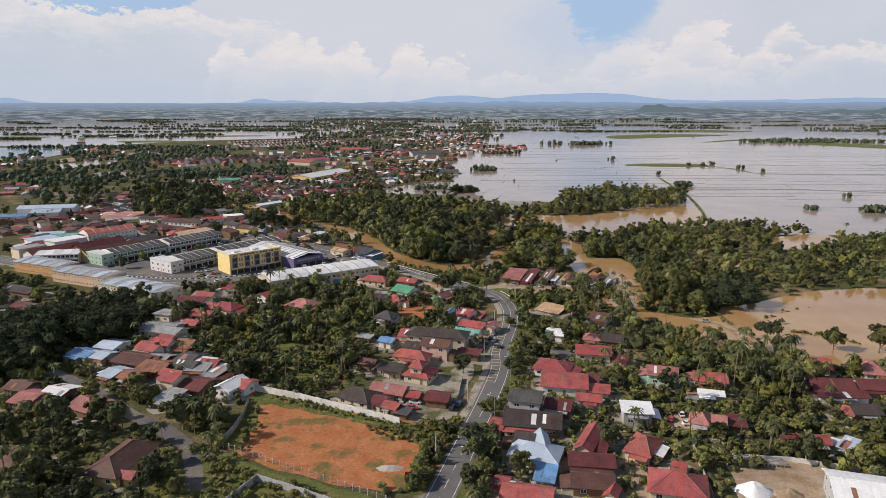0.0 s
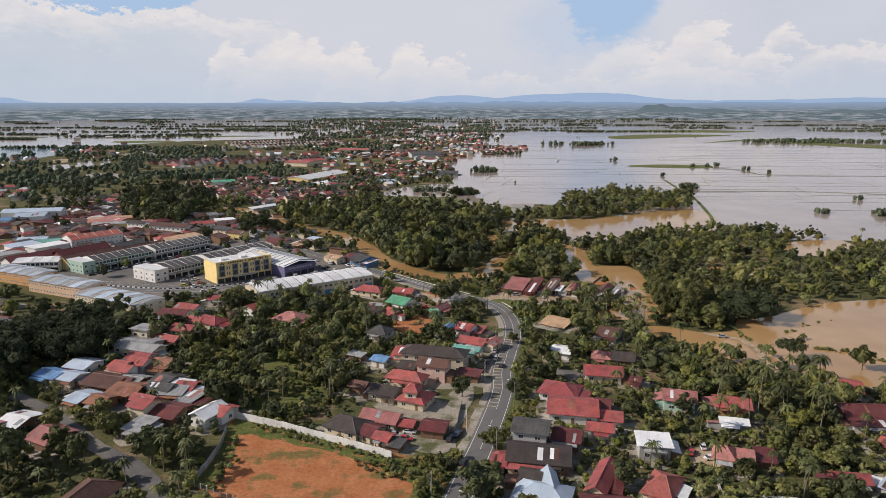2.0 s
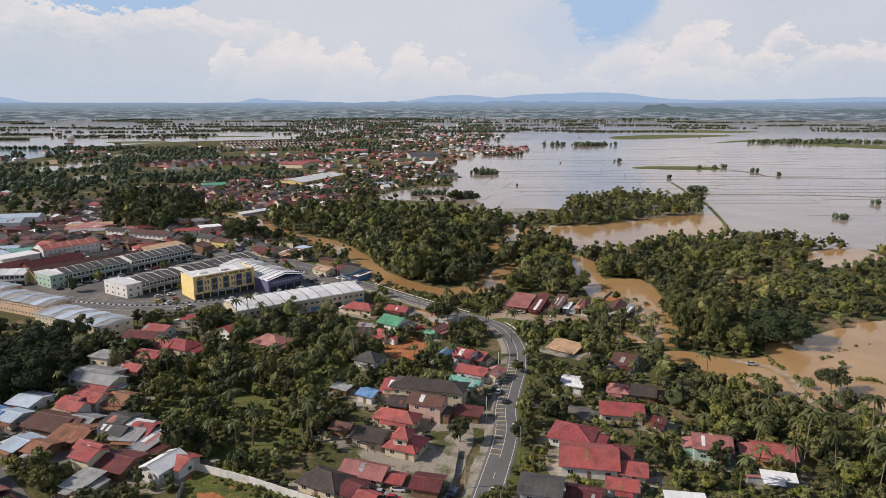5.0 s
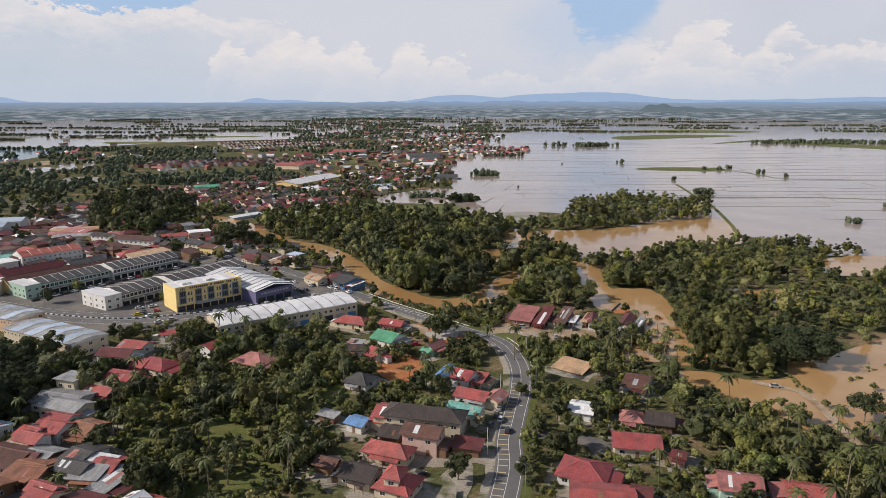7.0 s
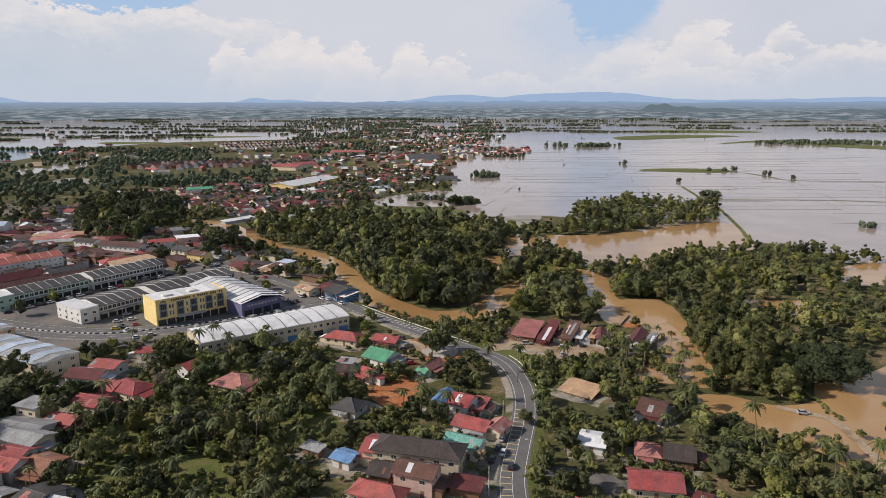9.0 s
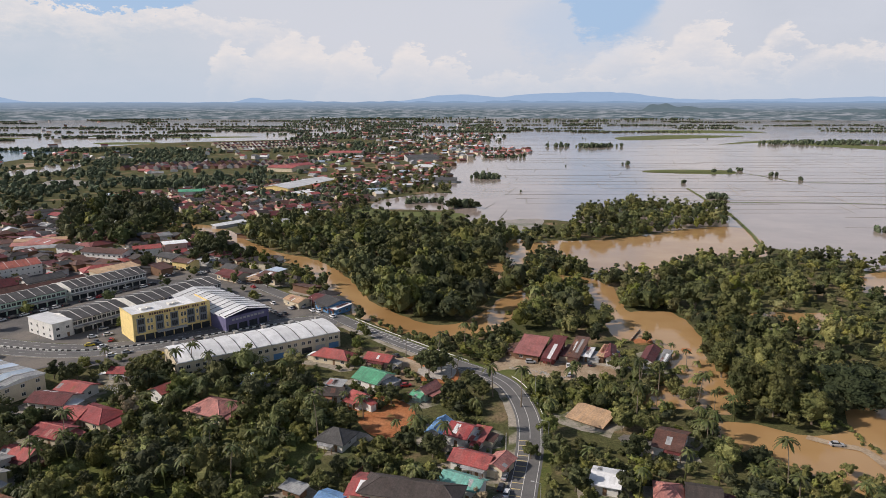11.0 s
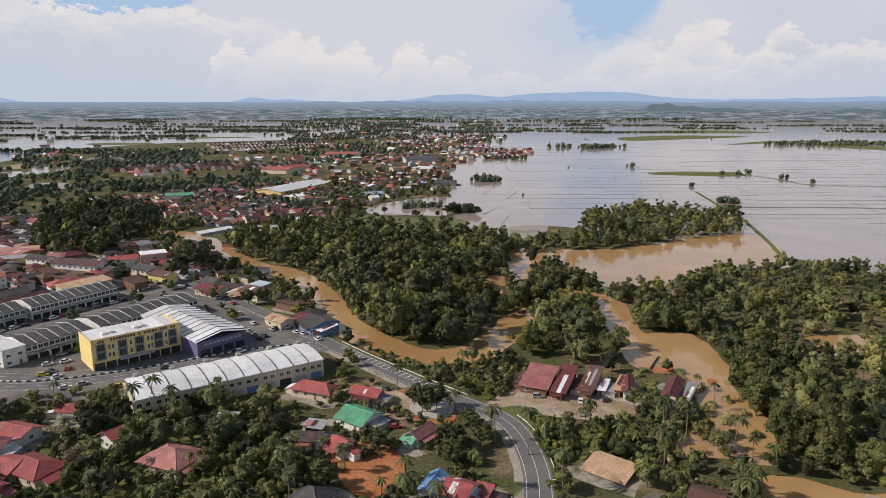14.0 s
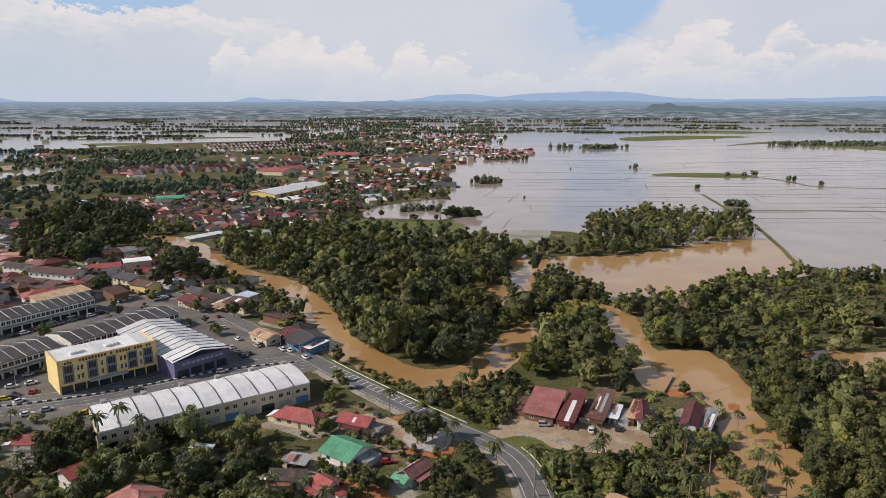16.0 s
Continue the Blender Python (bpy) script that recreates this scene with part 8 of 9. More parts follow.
belt(-890, 1600, 123, 14, 60, 1.0)
belt(-100, 912, 45, 60, 60, 1.0)
belt(-16, 820, 20, 15, 18, 0.8)
belt(-405, 3055, 296, 200, 120, 1.2)
belt(-326, 4808, 621, 300, 140, 1.4)
belt(123, 2727, 88, 200, 60, 1.2)
belt(-151, 820, 40, 30, 40, 0.9)
belt(-291, 1002, 115, 80, 200, 1.1)
belt(402, 1134, 4, 4, 3, 0.9)
belt(427, 1134, 4, 4, 3, 0.9)
belt(451, 1155, 4, 4, 3, 1.0)
belt(465, 1084, 6, 4, 4, 0.8)
belt(477, 1029, 3, 3, 2, 0.7)
belt(311, 995, 2, 2, 2, 0.9)
belt(440, 745, 5, 4, 3, 0.9)
belt(356, 656, 8, 8, 8, 0.8)
belt(404, 645, 11, 14, 14, 0.9)
belt(298, 850, 11, 8, 8, 1.0)
belt(-220, 879, 87, 60, 60, 0.9)
belt(-294, 767, 38, 30, 60, 1.3)
belt(-433, 767, 57, 30, 24, 1.0)
far_belts()
me_ = bpy.data.meshes.new("far_houses")
me_.from_pydata(FAR_HOUSES["v"], [], FAR_HOUSES["f"])
for nm in FAR_HOUSES["mats"]:
    me_.materials.append(MATS[nm])
me_.polygons.foreach_set("material_index", FAR_HOUSES["m"])
tagged(new("far_houses", me_), "crowd of small distant houses with red, brown and pale roofs", "houses", kind="stuff")


def village_yards():
    """Bare, trodden ground round the houses."""
    g, rng = Geo(), random.Random(9)
    for i, (x, y, rot, w, d) in enumerate(YARDS):
        n, m, k = 18, pose(x, y, 0, 0, 0, rot), len(g.v)
        z = 0.012 + i * 0.00012
        g.v.append(tuple(m @ Vector((0, 0, z))))
        for j in range(n):
            a = 6.283 * j / n
            q = (abs(math.cos(a)) ** 4 + abs(math.sin(a)) ** 4) ** -0.25
            e = 1.8 + 3.6 * rng.random()
            g.v.append(tuple(m @ Vector(((w / 2 + e) * q * math.cos(a), (d / 2 + e) * q * math.sin(a), z))))
        g.f += [(k, k + 1 + j, k + 1 + (j + 1) % n) for j in range(n)]
    tagged(new("yard_ground", g.mesh("yard_ground", "yard")), "trodden dirt and concrete round the houses", "ground", kind="structure")


village_yards()
# ---- road markings ----
def index_at(line, y):
    return min(range(len(line)), key=lambda i: abs(line[i][1] - y))


ra = smooth_line(ROAD, 1.5)
Z1 = 0.206
for off in (-3.3, 3.3):
    marks("edge_line", ra, off, 0, 0, 0.16, Z1, "line_white", road_a)
marks("centre_line", ra, 0.0, 3.0, 4.5, 0.15, Z1, "line_white", road_a, 0, index_at(ra, 236))
marks("centre_line", ra, 0.05, 0, 0, 0.15, Z1, "line_white", road_a, index_at(ra, 236), index_at(ra, 312))
marks("centre_line", ra, 0.0, 0, 0, 0.15, Z1, "line_white", road_a, index_at(ra, 312), index_at(ra, 372))
marks("centre_line", ra, 0.05, 0, 0, 0.15, Z1, "line_white", road_a, index_at(ra, 380), index_at(ra, 420))
bar_mesh = Geo()
bar_mesh.box(-1.45, 1.45, -0.20, 0.20, 0, 0.006)
bar_me = bar_mesh.mesh("rumble_bar", "line_yellow")
run = 0.0
for i in range(index_at(ra, 236), index_at(ra, 312)):
    dx, dy = ra[i + 1][0] - ra[i][0], ra[i + 1][1] - ra[i][1]
    run += math.hypot(dx, dy)
    if run > 2.4:
        run = 0.0
        a = math.degrees(math.atan2(dy, dx))
        part("rumble_bar", bar_me, road_a, m=pose(ra[i][0] - dy / 1.5 * 1.7, ra[i][1] + dx / 1.5 * 1.7, 0.204, 0, 0, a + 90))
bar_w = Geo()
bar_w.box(-1.45, 1.45, -0.20, 0.20, 0, 0.006)
bar_wm = bar_w.mesh("rumble_bar", "line_white")
for i in range(index_at(ra, 380), index_at(ra, 424)):
    dx, dy = ra[i + 1][0] - ra[i][0], ra[i + 1][1] - ra[i][1]
    run += math.hypot(dx, dy)
    if run > 2.4:
        run = 0.0
        a = math.degrees(math.atan2(dy, dx))
        part("rumble_bar", bar_wm, road_a, m=pose(ra[i][0] + dy / 1.5 * 1.7, ra[i][1] - dx / 1.5 * 1.7, 0.204, 0, 0, a + 90))
rb = smooth_line(ROAD_TOWN, 1.5)
for off in (-7.4, -1.3, 1.3, 7.4):
    marks("edge_line", rb, off, 0, 0, 0.15, 0.196, "line_white", road_b)
for off in (-4.3, 4.3):
    marks("lane_line", rb, off, 3.0, 4.5, 0.15, 0.196, "line_white", road_b)


def kerb(line, off, start, stop, label):
    """A kerb of alternating black and white blocks along a road."""
    ob = base("kerb", 0, 0, 0, 0, label, "kerb", kind="structure")
    ln = offset_line(line, off)
    for i in range(start, stop):
        (x0, y0), (x1, y1) = ln[i], ln[i + 1]
        l = math.hypot(x1 - x0, y1 - y0)
        part("kerb_block", KERB[i % 2], ob, m=pose((x0 + x1) / 2, (y0 + y1) / 2, 0.19, 0, 0, math.degrees(math.atan2(y1 - y0, x1 - x0))) @ Matrix.Diagonal((l, 1, 1, 1)))


KERB = (box_mesh("kerb_block", 1.0, 0.55, 0.45, "line_white", 0, 0.0), box_mesh("kerb_block", 1.0, 0.55, 0.45, "kerb_black", 0, 0.0))
kerb(rb, 0.0, 4, 110, "raised median of black and white kerb blocks")


# ---- cars ----
mat("tyre", (0.025, 0.025, 0.025), rough=0.85, bump=0.0)
for nm, c in {"white": (0.72, 0.73, 0.74), "silver": (0.42, 0.43, 0.45), "dark": (0.03, 0.032, 0.04), "red": (0.42, 0.03, 0.03), "yellow": (0.66, 0.5, 0.04), "blue": (0.05, 0.1, 0.26), "grey": (0.16, 0.165, 0.175)}.items():
    mat("car_" + nm, c, tuple(v * 0.95 for v in c), scale=1, rough=0.28, bump=0.0, fine_amt=0.02, spec=0.6)


def car_meshes(van=False):
    """A car body from a lofted profile, a glazed cabin and round wheels."""
    prof = [(-2.1, 0.45, 0.80), (-2.0, 0.35, 0.98), (-1.2, 0.32, 1.02), (0.7, 0.32, 0.98), (1.7, 0.35, 0.90), (2.1, 0.42, 0.72)]
    g = Geo()
    for x, z0, z1 in prof:
        k = 0.80 if abs(x) < 2.05 else 0.68
        g.v += [(x, -k, z0), (x, -k, z1 - 0.12), (x, -k + 0.12, z1), (x, k - 0.12, z1), (x, k, z1 - 0.12), (x, k, z0)]
    for i in range(len(prof) - 1):
        for j in range(6):
            a, b = i * 6 + j, i * 6 + (j + 1) % 6
            g.f.append((a, b, b + 6, a + 6))
    n = len(g.v)
    g.f += [tuple(range(6)), tuple(range(n - 1, n - 7, -1))]
    c = Geo()
    lo = [(-1.9 if van else -1.65, 0.72, 0.96), (1.05, 0.72, 0.96)]
    hi = [(-1.75 if van else -1.2, 0.60, 1.62 if van else 1.46), (0.25, 0.60, 1.62 if van else 1.46)]
    c.v = [(lo[0][0], -0.72, 0.96), (lo[1][0], -0.72, 0.96), (lo[1][0], 0.72, 0.96), (lo[0][0], 0.72, 0.96), (hi[0][0], -0.6, hi[0][2]), (hi[1][0], -0.6, hi[1][2]), (hi[1][0], 0.6, hi[1][2]), (hi[0][0], 0.6, hi[0][2])]
    c.f = [(0, 1, 5, 4), (1, 2, 6, 5), (2, 3, 7, 6), (3, 0, 4, 7), (4, 5, 6, 7)]
    r = Geo()
    z = hi[0][2]
    r.box(hi[0][0] - 0.03, hi[1][0] + 0.03, -0.62, 0.62, z, z + 0.05)
    w = Geo()
    for s in range(10):
        a0, a1 = 6.283 * s / 10, 6.283 * (s + 1) / 10
        p = [(0.32 * math.cos(a), 0.32 * math.sin(a)) for a in (a0, a1)]
        w.quad((p[0][0], -0.1, p[0][1]), (p[1][0], -0.1, p[1][1]), (p[1][0], 0.1, p[1][1]), (p[0][0], 0.1, p[0][1]))
        w.quad((0, -0.1, 0), (p[1][0], -0.1, p[1][1]), (p[0][0], -0.1, p[0][1])), w.quad((0, 0.1, 0), (p[0][0], 0.1, p[0][1]), (p[1][0], 0.1, p[1][1]))
    return g, c, r, w


CARS = {}


def car(x, y, rot, colour="white", van=False, z=0.12):
    key = (colour, van)
    if key not in CARS:
        g, c, r, w = car_meshes(van)
        lamp = box_mesh("headlight", 0.06, 0.34, 0.16, "frame_white")
        tail = box_mesh("tail_light", 0.06, 0.30, 0.18, "car_red")
        CARS[key] = (g.mesh("body", "car_" + colour), c.mesh("cabin", "glass_dark"), r.mesh("roof_panel", "car_" + colour), w.mesh("wheel", "tyre"), lamp, tail)
    b, c, r, w, lamp, tail = CARS[key]
    ob = base("van" if van else "car", x, y, z, rot, "%s %s standing on the ground" % (colour if colour != "dark" else "dark blue-black", "van" if van else "hatchback car"), "van" if van else "car", "cars")
    part("body", b, ob)
    part("cabin", c, ob, "dark tinted glazed cabin")
    part("roof_panel", r, ob)
    for wx in (-1.3, 1.3):
        for wy in (-0.74, 0.74):
            part("wheel", w, ob, m=pose(wx, wy, 0.32))
    for wy in (-0.5, 0.5):
        part("headlight", lamp, ob, m=pose(2.09, wy, 0.62))
        part("tail_light", tail, ob, m=pose(-2.1, wy, 0.66))
    take(x, y, 2.0)
    return ob


car(-142.4, 407.6, 40, "white")
car(-148.2, 415.6, 35, "silver")
car(-137.4, 400.1, 100, "red")
car(-142.8, 398.1, 130, "dark")
car(-141.7, 395.3, 20, "dark")
car(-143.5, 393.9, 20, "yellow")
car(-137.4, 392.1, 60, "white")
car(-145.5, 418.4, 40, "dark")
car(-147.7, 404.5, 30, "white")
car(-128.7, 382.0, 35, "white")
car(-124.1, 385.5, 35, "silver")
car(-110.0, 383.4, 40, "yellow")
car(-100.7, 401.7, 40, "grey")
car(-103.4, 423.1, 45, "silver")
car(-85.3, 421.4, 20, "white")
car(-76.4, 419.1, 30, "white", True)
car(-81.3, 455.6, 130, "white")
car(-70.5, 447.2, 130, "silver")
car(-65.7, 449.9, 130, "white")
car(-64.9, 455.7, 130, "white")
car(-58.9, 443.1, 130, "white")
car(-55.8, 441.8, 130, "white")
car(-47.7, 434.1, 130, "white")
car(-92.2, 470.9, 130, "silver")
car(-100.2, 487.7, 130, "red")
car(-111.3, 498.7, 130, "white")
car(-110.4, 474.9, 130, "white")
car(-138.7, 519.8, 56, "white")
car(-142.5, 521.9, 56, "white")
car(-128.1, 516.6, 130, "silver")
car(-158.0, 513.4, 56, "white")
car(-165.6, 496.7, 56, "white")
car(-170.5, 487.5, 56, "white")
car(-175.1, 478.8, 56, "white")
car(-181.0, 482.2, 56, "silver")
car(-73.0, 435.3, 130, "dark")
car(-71.7, 438.5, 130, "dark")
car(-76.8, 440.4, 130, "grey")
car(-80.6, 445.1, 130, "silver")
car(-69.7, 448.5, 130, "dark")
car(-153.8, 527.3, 56, "dark")
car(-159.3, 533.0, 56, "grey")
car(30.7, 390.7, -20, "white")
car(39.9, 374.8, 0, "silver", True)
car(37.7, 382.5, 10, "dark")
car(34.1, 383.8, 20, "silver")
car(54.0, 371.0, 80, "white")
car(62.7, 372.5, 75, "dark")
car(52.7, 361.6, 80, "silver")
car(-16.0, 350.9, 40, "grey")
car(-12.0, 354.7, 40, "silver")
car(-8.1, 351.8, 10, "red")
car(-12.8, 367.8, 45, "grey")
car(-13.6, 381.5, 125, "dark")
car(20.4, 294.3, 75, "dark")
car(22.3, 289.8, 75, "silver")
car(20.8, 284.3, 75, "dark")
car(22.0, 281.4, 75, "white")
car(18.5, 277.4, 75, "dark")
car(23.5, 273.6, 79, "dark")
car(123.0, 307.8, -8, "silver")
car(6.7, 199.8, 74, "dark")
car(-3.0, 247.5, 45, "dark")
car(-10.2, 214.1, -10, "red")
car(-13.7, 216.7, -15, "silver")
car(-9.4, 218.5, -10, "white")
car(77.9, 209.4, 85, "white", True)
car(73.5, 205.7, 60, "red")
car(77.9, 202.5, 10, "white")
car(-106.7, 230.4, -30, "dark")
car(-116.7, 239.2, 30, "silver")
car(5.4, 217.2, 70, "blue")
car(3.0, 214.1, 75, "dark")
car(-157.1, 519.7, 130, "white")
car(-149.3, 525.2, 130, "silver")
car(-145.8, 526.3, 130, "white")
car(-158.4, 512.4, 130, "dark")
car(-166.6, 498.6, 50, "white")
car(-171.1, 489.3, 50, "white")
car(-175.8, 484.0, 50, "silver")
car(-179.9, 478.0, 50, "white")
car(-137.0, 523.0, 130, "dark")
car(-172.8, 505.3, 50, "red")


rc_ = random.Random(21)
for k in range(18):           # the kerbside row before the shops
    u_ = 2.0 + k * 5.0 + rc_.uniform(-0.6, 0.6)
    ox_, oy_ = (-214, 421) if k < 9 else (-187, 461.5)
    u_ = u_ if k < 9 else u_ - 45.0
    car(ox_ + 0.551 * u_ + 0.835 * 6.4, oy_ + 0.835 * u_ - 0.551 * 6.4, 56.6 + rc_.gauss(0, 2), rc_.choice(("white", "white", "silver", "dark", "grey", "red")), rc_.random() < 0.2)


# ---- walls, fences and posts ----
def wall_run(name, pts, h, th, material, label, category, panel=2.4, cap=True):
    """A wall of separate panels between posts."""
    ob = base(name, pts[0][0], pts[0][1], 0, 0, label, category)
    me = box_mesh("panel", 1.0, th, h, material, -0.1, 0.0)
    pm = box_mesh("post", th * 1.6, th * 1.5, h + 0.05, material if material.startswith("wall") else "concrete", -0.1, 0.0)
    ox, oy = pts[0]
    for (x0, y0), (x1, y1) in zip(pts, pts[1:]):
        l = math.hypot(x1 - x0, y1 - y0)
        n = max(1, round(l / panel))
        a = math.degrees(math.atan2(y1 - y0, x1 - x0))
        for i in range(n):
            t = (i + 0.5) / n
            q = 1.0 + 0.03 * math.sin(i * 2.3 + x0)
            part("panel", me, ob, m=pose(x0 + (x1 - x0) * t - ox, y0 + (y1 - y0) * t - oy, 0, 0, 0, a) @ Matrix.Diagonal((l / n * 0.985, 1, q, 1)))
            part("post", pm, ob, m=pose(x0 + (x1 - x0) * i / n - ox, y0 + (y1 - y0) * i / n - oy, 0, 0, 0, a))
    take_line(pts, 1.0)
    return ob


def post_fence(pts, label):
    """Concrete posts with strands of wire."""
    ob = base("fence", pts[0][0], pts[0][1], 0, 0, label, "fence")
    pm = box_mesh("post", 0.24, 0.24, 2.0, "wall_white", -0.1)
    wm = box_mesh("wire", 1.0, 0.02, 0.02, "steel")
    ox, oy = pts[0]
    for (x0, y0), (x1, y1) in zip(pts, pts[1:]):
        l = math.hypot(x1 - x0, y1 - y0)
        n = max(1, round(l / 2.6))
        a = math.degrees(math.atan2(y1 - y0, x1 - x0))
        for i in range(n):
            part("post", pm, ob, m=pose(x0 + (x1 - x0) * i / n - ox, y0 + (y1 - y0) * i / n - oy, 0))
        for z in (0.6, 1.1, 1.6):
            part("wire", wm, ob, m=pose((x0 + x1) / 2 - ox, (y0 + y1) / 2 - oy, z, 0, 0, a) @ Matrix.Diagonal((l, 1, 1, 1)))
    return ob


wall_run("boundary_wall", [(-67.3, 229.3), (-49.5, 221.7), (-30.7, 211.9), (-13.8, 202.9)], 2.6, 0.16, "wall_white", "whitewashed concrete panel wall along the cleared lot", "wall")
wall_run("zinc_fence", [(-66.5, 219.8), (-65.0, 208.9), (-65.4, 197.9), (-66.1, 190.6)], 2.2, 0.08, "roof_grey", "curving grey sheet-metal fence", "fence", 1.2)
wall_run("boundary_wall", [(-55.5, 156.6), (-50.2, 169.1), (-39.1, 163.6), (-20.1, 153.0)], 2.4, 0.16, "wall_grey", "grey concrete wall round a paved yard", "wall")
wall_run("boundary_wall", [(74.4, 188.9), (72.1, 175.9), (69.7, 160.5)], 1.8, 0.14, "concrete", "weathered concrete wall beside palm trees", "wall")
wall_run("boundary_wall", [(7.1, 239.6), (5.6, 225.5), (3.0, 212.8)], 1.4, 0.14, "concrete", "low concrete wall beside the road yard", "wall")
wall_run("boundary_wall", [(83.3, 181.6), (99.3, 179.7), (112.7, 175.0), (121.6, 172.1)], 1.6, 0.14, "wall_white", "low white wall of the building yard", "wall")
wall_run("zinc_fence", [(-20.6, 286.7), (-15.0, 297.8)], 1.6, 0.08, "roof_rust", "rusty sheet-metal fence among palms", "fence", 1.2)
post_fence([(-65.3, 188.1), (-50.6, 179.6), (-34.5, 170.8), (-19.7, 162.5), (-12.1, 157.9)], "row of pale concrete fence posts along the lot")
wall_run("timber_fence", [(93.5, 413.9), (86.2, 400.6)], 1.0, 0.3, "timber", "dark timber fence standing in the flood", "fence")


def street_lamp(x, y, rot, h=9.0):
    ob = base("street_lamp", x, y, 0, rot, "tall slim steel street lamp with one arm", "street lamp", "street lamps")
    g = Geo()
    g.tube([(0, 0, -0.1), (0, 0, h)], [0.11, 0.07], 8)
    part("pole", g.mesh("pole", "steel"), ob)
    a = Geo()
    a.tube([(0, 0, h), (0.9, 0, h + 0.35), (1.9, 0, h + 0.5)], [0.06, 0.05, 0.05], 6)
    part("arm", a.mesh("arm", "steel"), ob)
    part("lamp_head", box_mesh("lamp_head", 0.8, 0.3, 0.14, "frame_white", h + 0.45, 0.03), ob, m=pose(2.1, 0, 0))


def utility_pole(x, y, rot, h=8.5):
    ob = base("utility_pole", x, y, 0, rot, "concrete utility pole with a short cross arm", "pole", "utility poles")
    g = Geo()
    g.tube([(0, 0, -0.1), (0, 0, h)], [0.16, 0.10], 8)
    part("pole", g.mesh("pole", "pole_concrete"), ob)
    part("cross_arm", box_mesh("cross_arm", 1.8, 0.1, 0.1, "timber", h - 0.7), ob)
    for dx in (-0.8, 0.0, 0.8):
        q = Geo()
        q.tube([(dx, 0, h - 0.6), (dx, 0, h - 0.35)], [0.06, 0.04], 6)
        part("insulator", q.mesh("insulator", "frame_white"), ob)


o_l, o_r = offset_line(ra, 5.4), offset_line(ra, -5.4)
for i in range(index_at(ra, 172), index_at(ra, 350), 22):
    street_lamp(o_r[i][0], o_r[i][1], math.degrees(math.atan2(ra[i][1] - o_r[i][1], ra[i][0] - o_r[i][0])))
for i in range(index_at(ra, 180), index_at(ra, 330), 26):
    utility_pole(o_l[i][0] - 1.0, o_l[i][1], 90)
for i in range(8, 110, 20):
    p = offset_line(rb, -9.0)[i]
    street_lamp(p[0], p[1], math.degrees(math.atan2(rb[i][1] - p[1], rb[i][0] - p[0])))


def guard_rail(line, off, start, stop, label):
    ob = base("guard_rail", 0, 0, 0, 0, label, "guard rail")
    ln = offset_line(line, off)
    pm, rm_ = box_mesh("post", 0.14, 0.14, 0.8, "frame_white", -0.05), box_mesh("rail", 1.0, 0.06, 0.3, "line_white", 0.5)
    for i in range(start, stop):
        (x0, y0), (x1, y1) = ln[i], ln[i + 1]
        l, a = math.hypot(x1 - x0, y1 - y0), math.degrees(math.atan2(y1 - y0, x1 - x0))
        part("rail", rm_, ob, m=pose((x0 + x1) / 2, (y0 + y1) / 2, 0, 0, 0, a) @ Matrix.Diagonal((l, 1, 1, 1)))
        if i % 2 == 0:
            part("post", pm, ob, m=pose(x0, y0, 0))


guard_rail(ra, -4.8, index_at(ra, 373), index_at(ra, 428), "white steel guard rail between road and river")
guard_rail(ra, -5.0, index_at(ra, 318), index_at(ra, 358), "white guard rail round the outside of the bend")


def chevron(x, y, rot):
    ob = base("chevron_sign", x, y, 0, rot, "yellow and black chevron bend sign on a post", "road sign", "chevron signs")
    part("post", box_mesh("post", 0.1, 0.1, 1.6, "steel", -0.1), ob)
    bd = part("board", box_mesh("board", 1.0, 0.05, 1.1, "line_yellow", 1.2), ob)
    g = Geo()
    g.prism([(-0.35, 0), (0.05, 0), (0.4, 0.5), (0.05, 1.0), (-0.35, 1.0), (0.0, 0.5)], 0, 0.02)
    part("chevron", g.mesh("chevron", "kerb_black"), bd, m=pose(0, -0.03, 1.25, 90, 0, 0))


for i in (index_at(ra, 325), index_at(ra, 340), index_at(ra, 353)):
    p = offset_line(ra, -6.2)[i]
    chevron(p[0], p[1], 10)


def heap(name, x, y, w, d, h, material, label, seed):
    """A loose heap with an uneven outline."""
    g, n, rings = Geo(), 22, 6
    for k in range(rings + 1):
        q = k / rings
        for i in range(n):
            a = 6.283 * i / n
            r = 1 + 0.25 * noise.noise((math.cos(a) * 1.7, math.sin(a) * 1.7, seed))
            z = h * (1 - q ** 1.4) * (1 + 0.5 * noise.noise((q * 3 * math.cos(a), q * 3 * math.sin(a), seed + 4)))
            g.v.append((w / 2 * q * r * math.cos(a), d / 2 * q * r * math.sin(a), z if k < rings else -0.05))
    for k in range(rings):
        for i in range(n):
            j = (i + 1) % n
            g.f.append((k * n + i, (k + 1) * n + i, (k + 1) * n + j, k * n + j))
    ob = new(name, g.mesh(name, material, True))
    ob.matrix_basis = pose(x, y, 0)
    take(x, y, max(w, d) / 2)
    return tagged(ob, label, name.replace("_", " "))


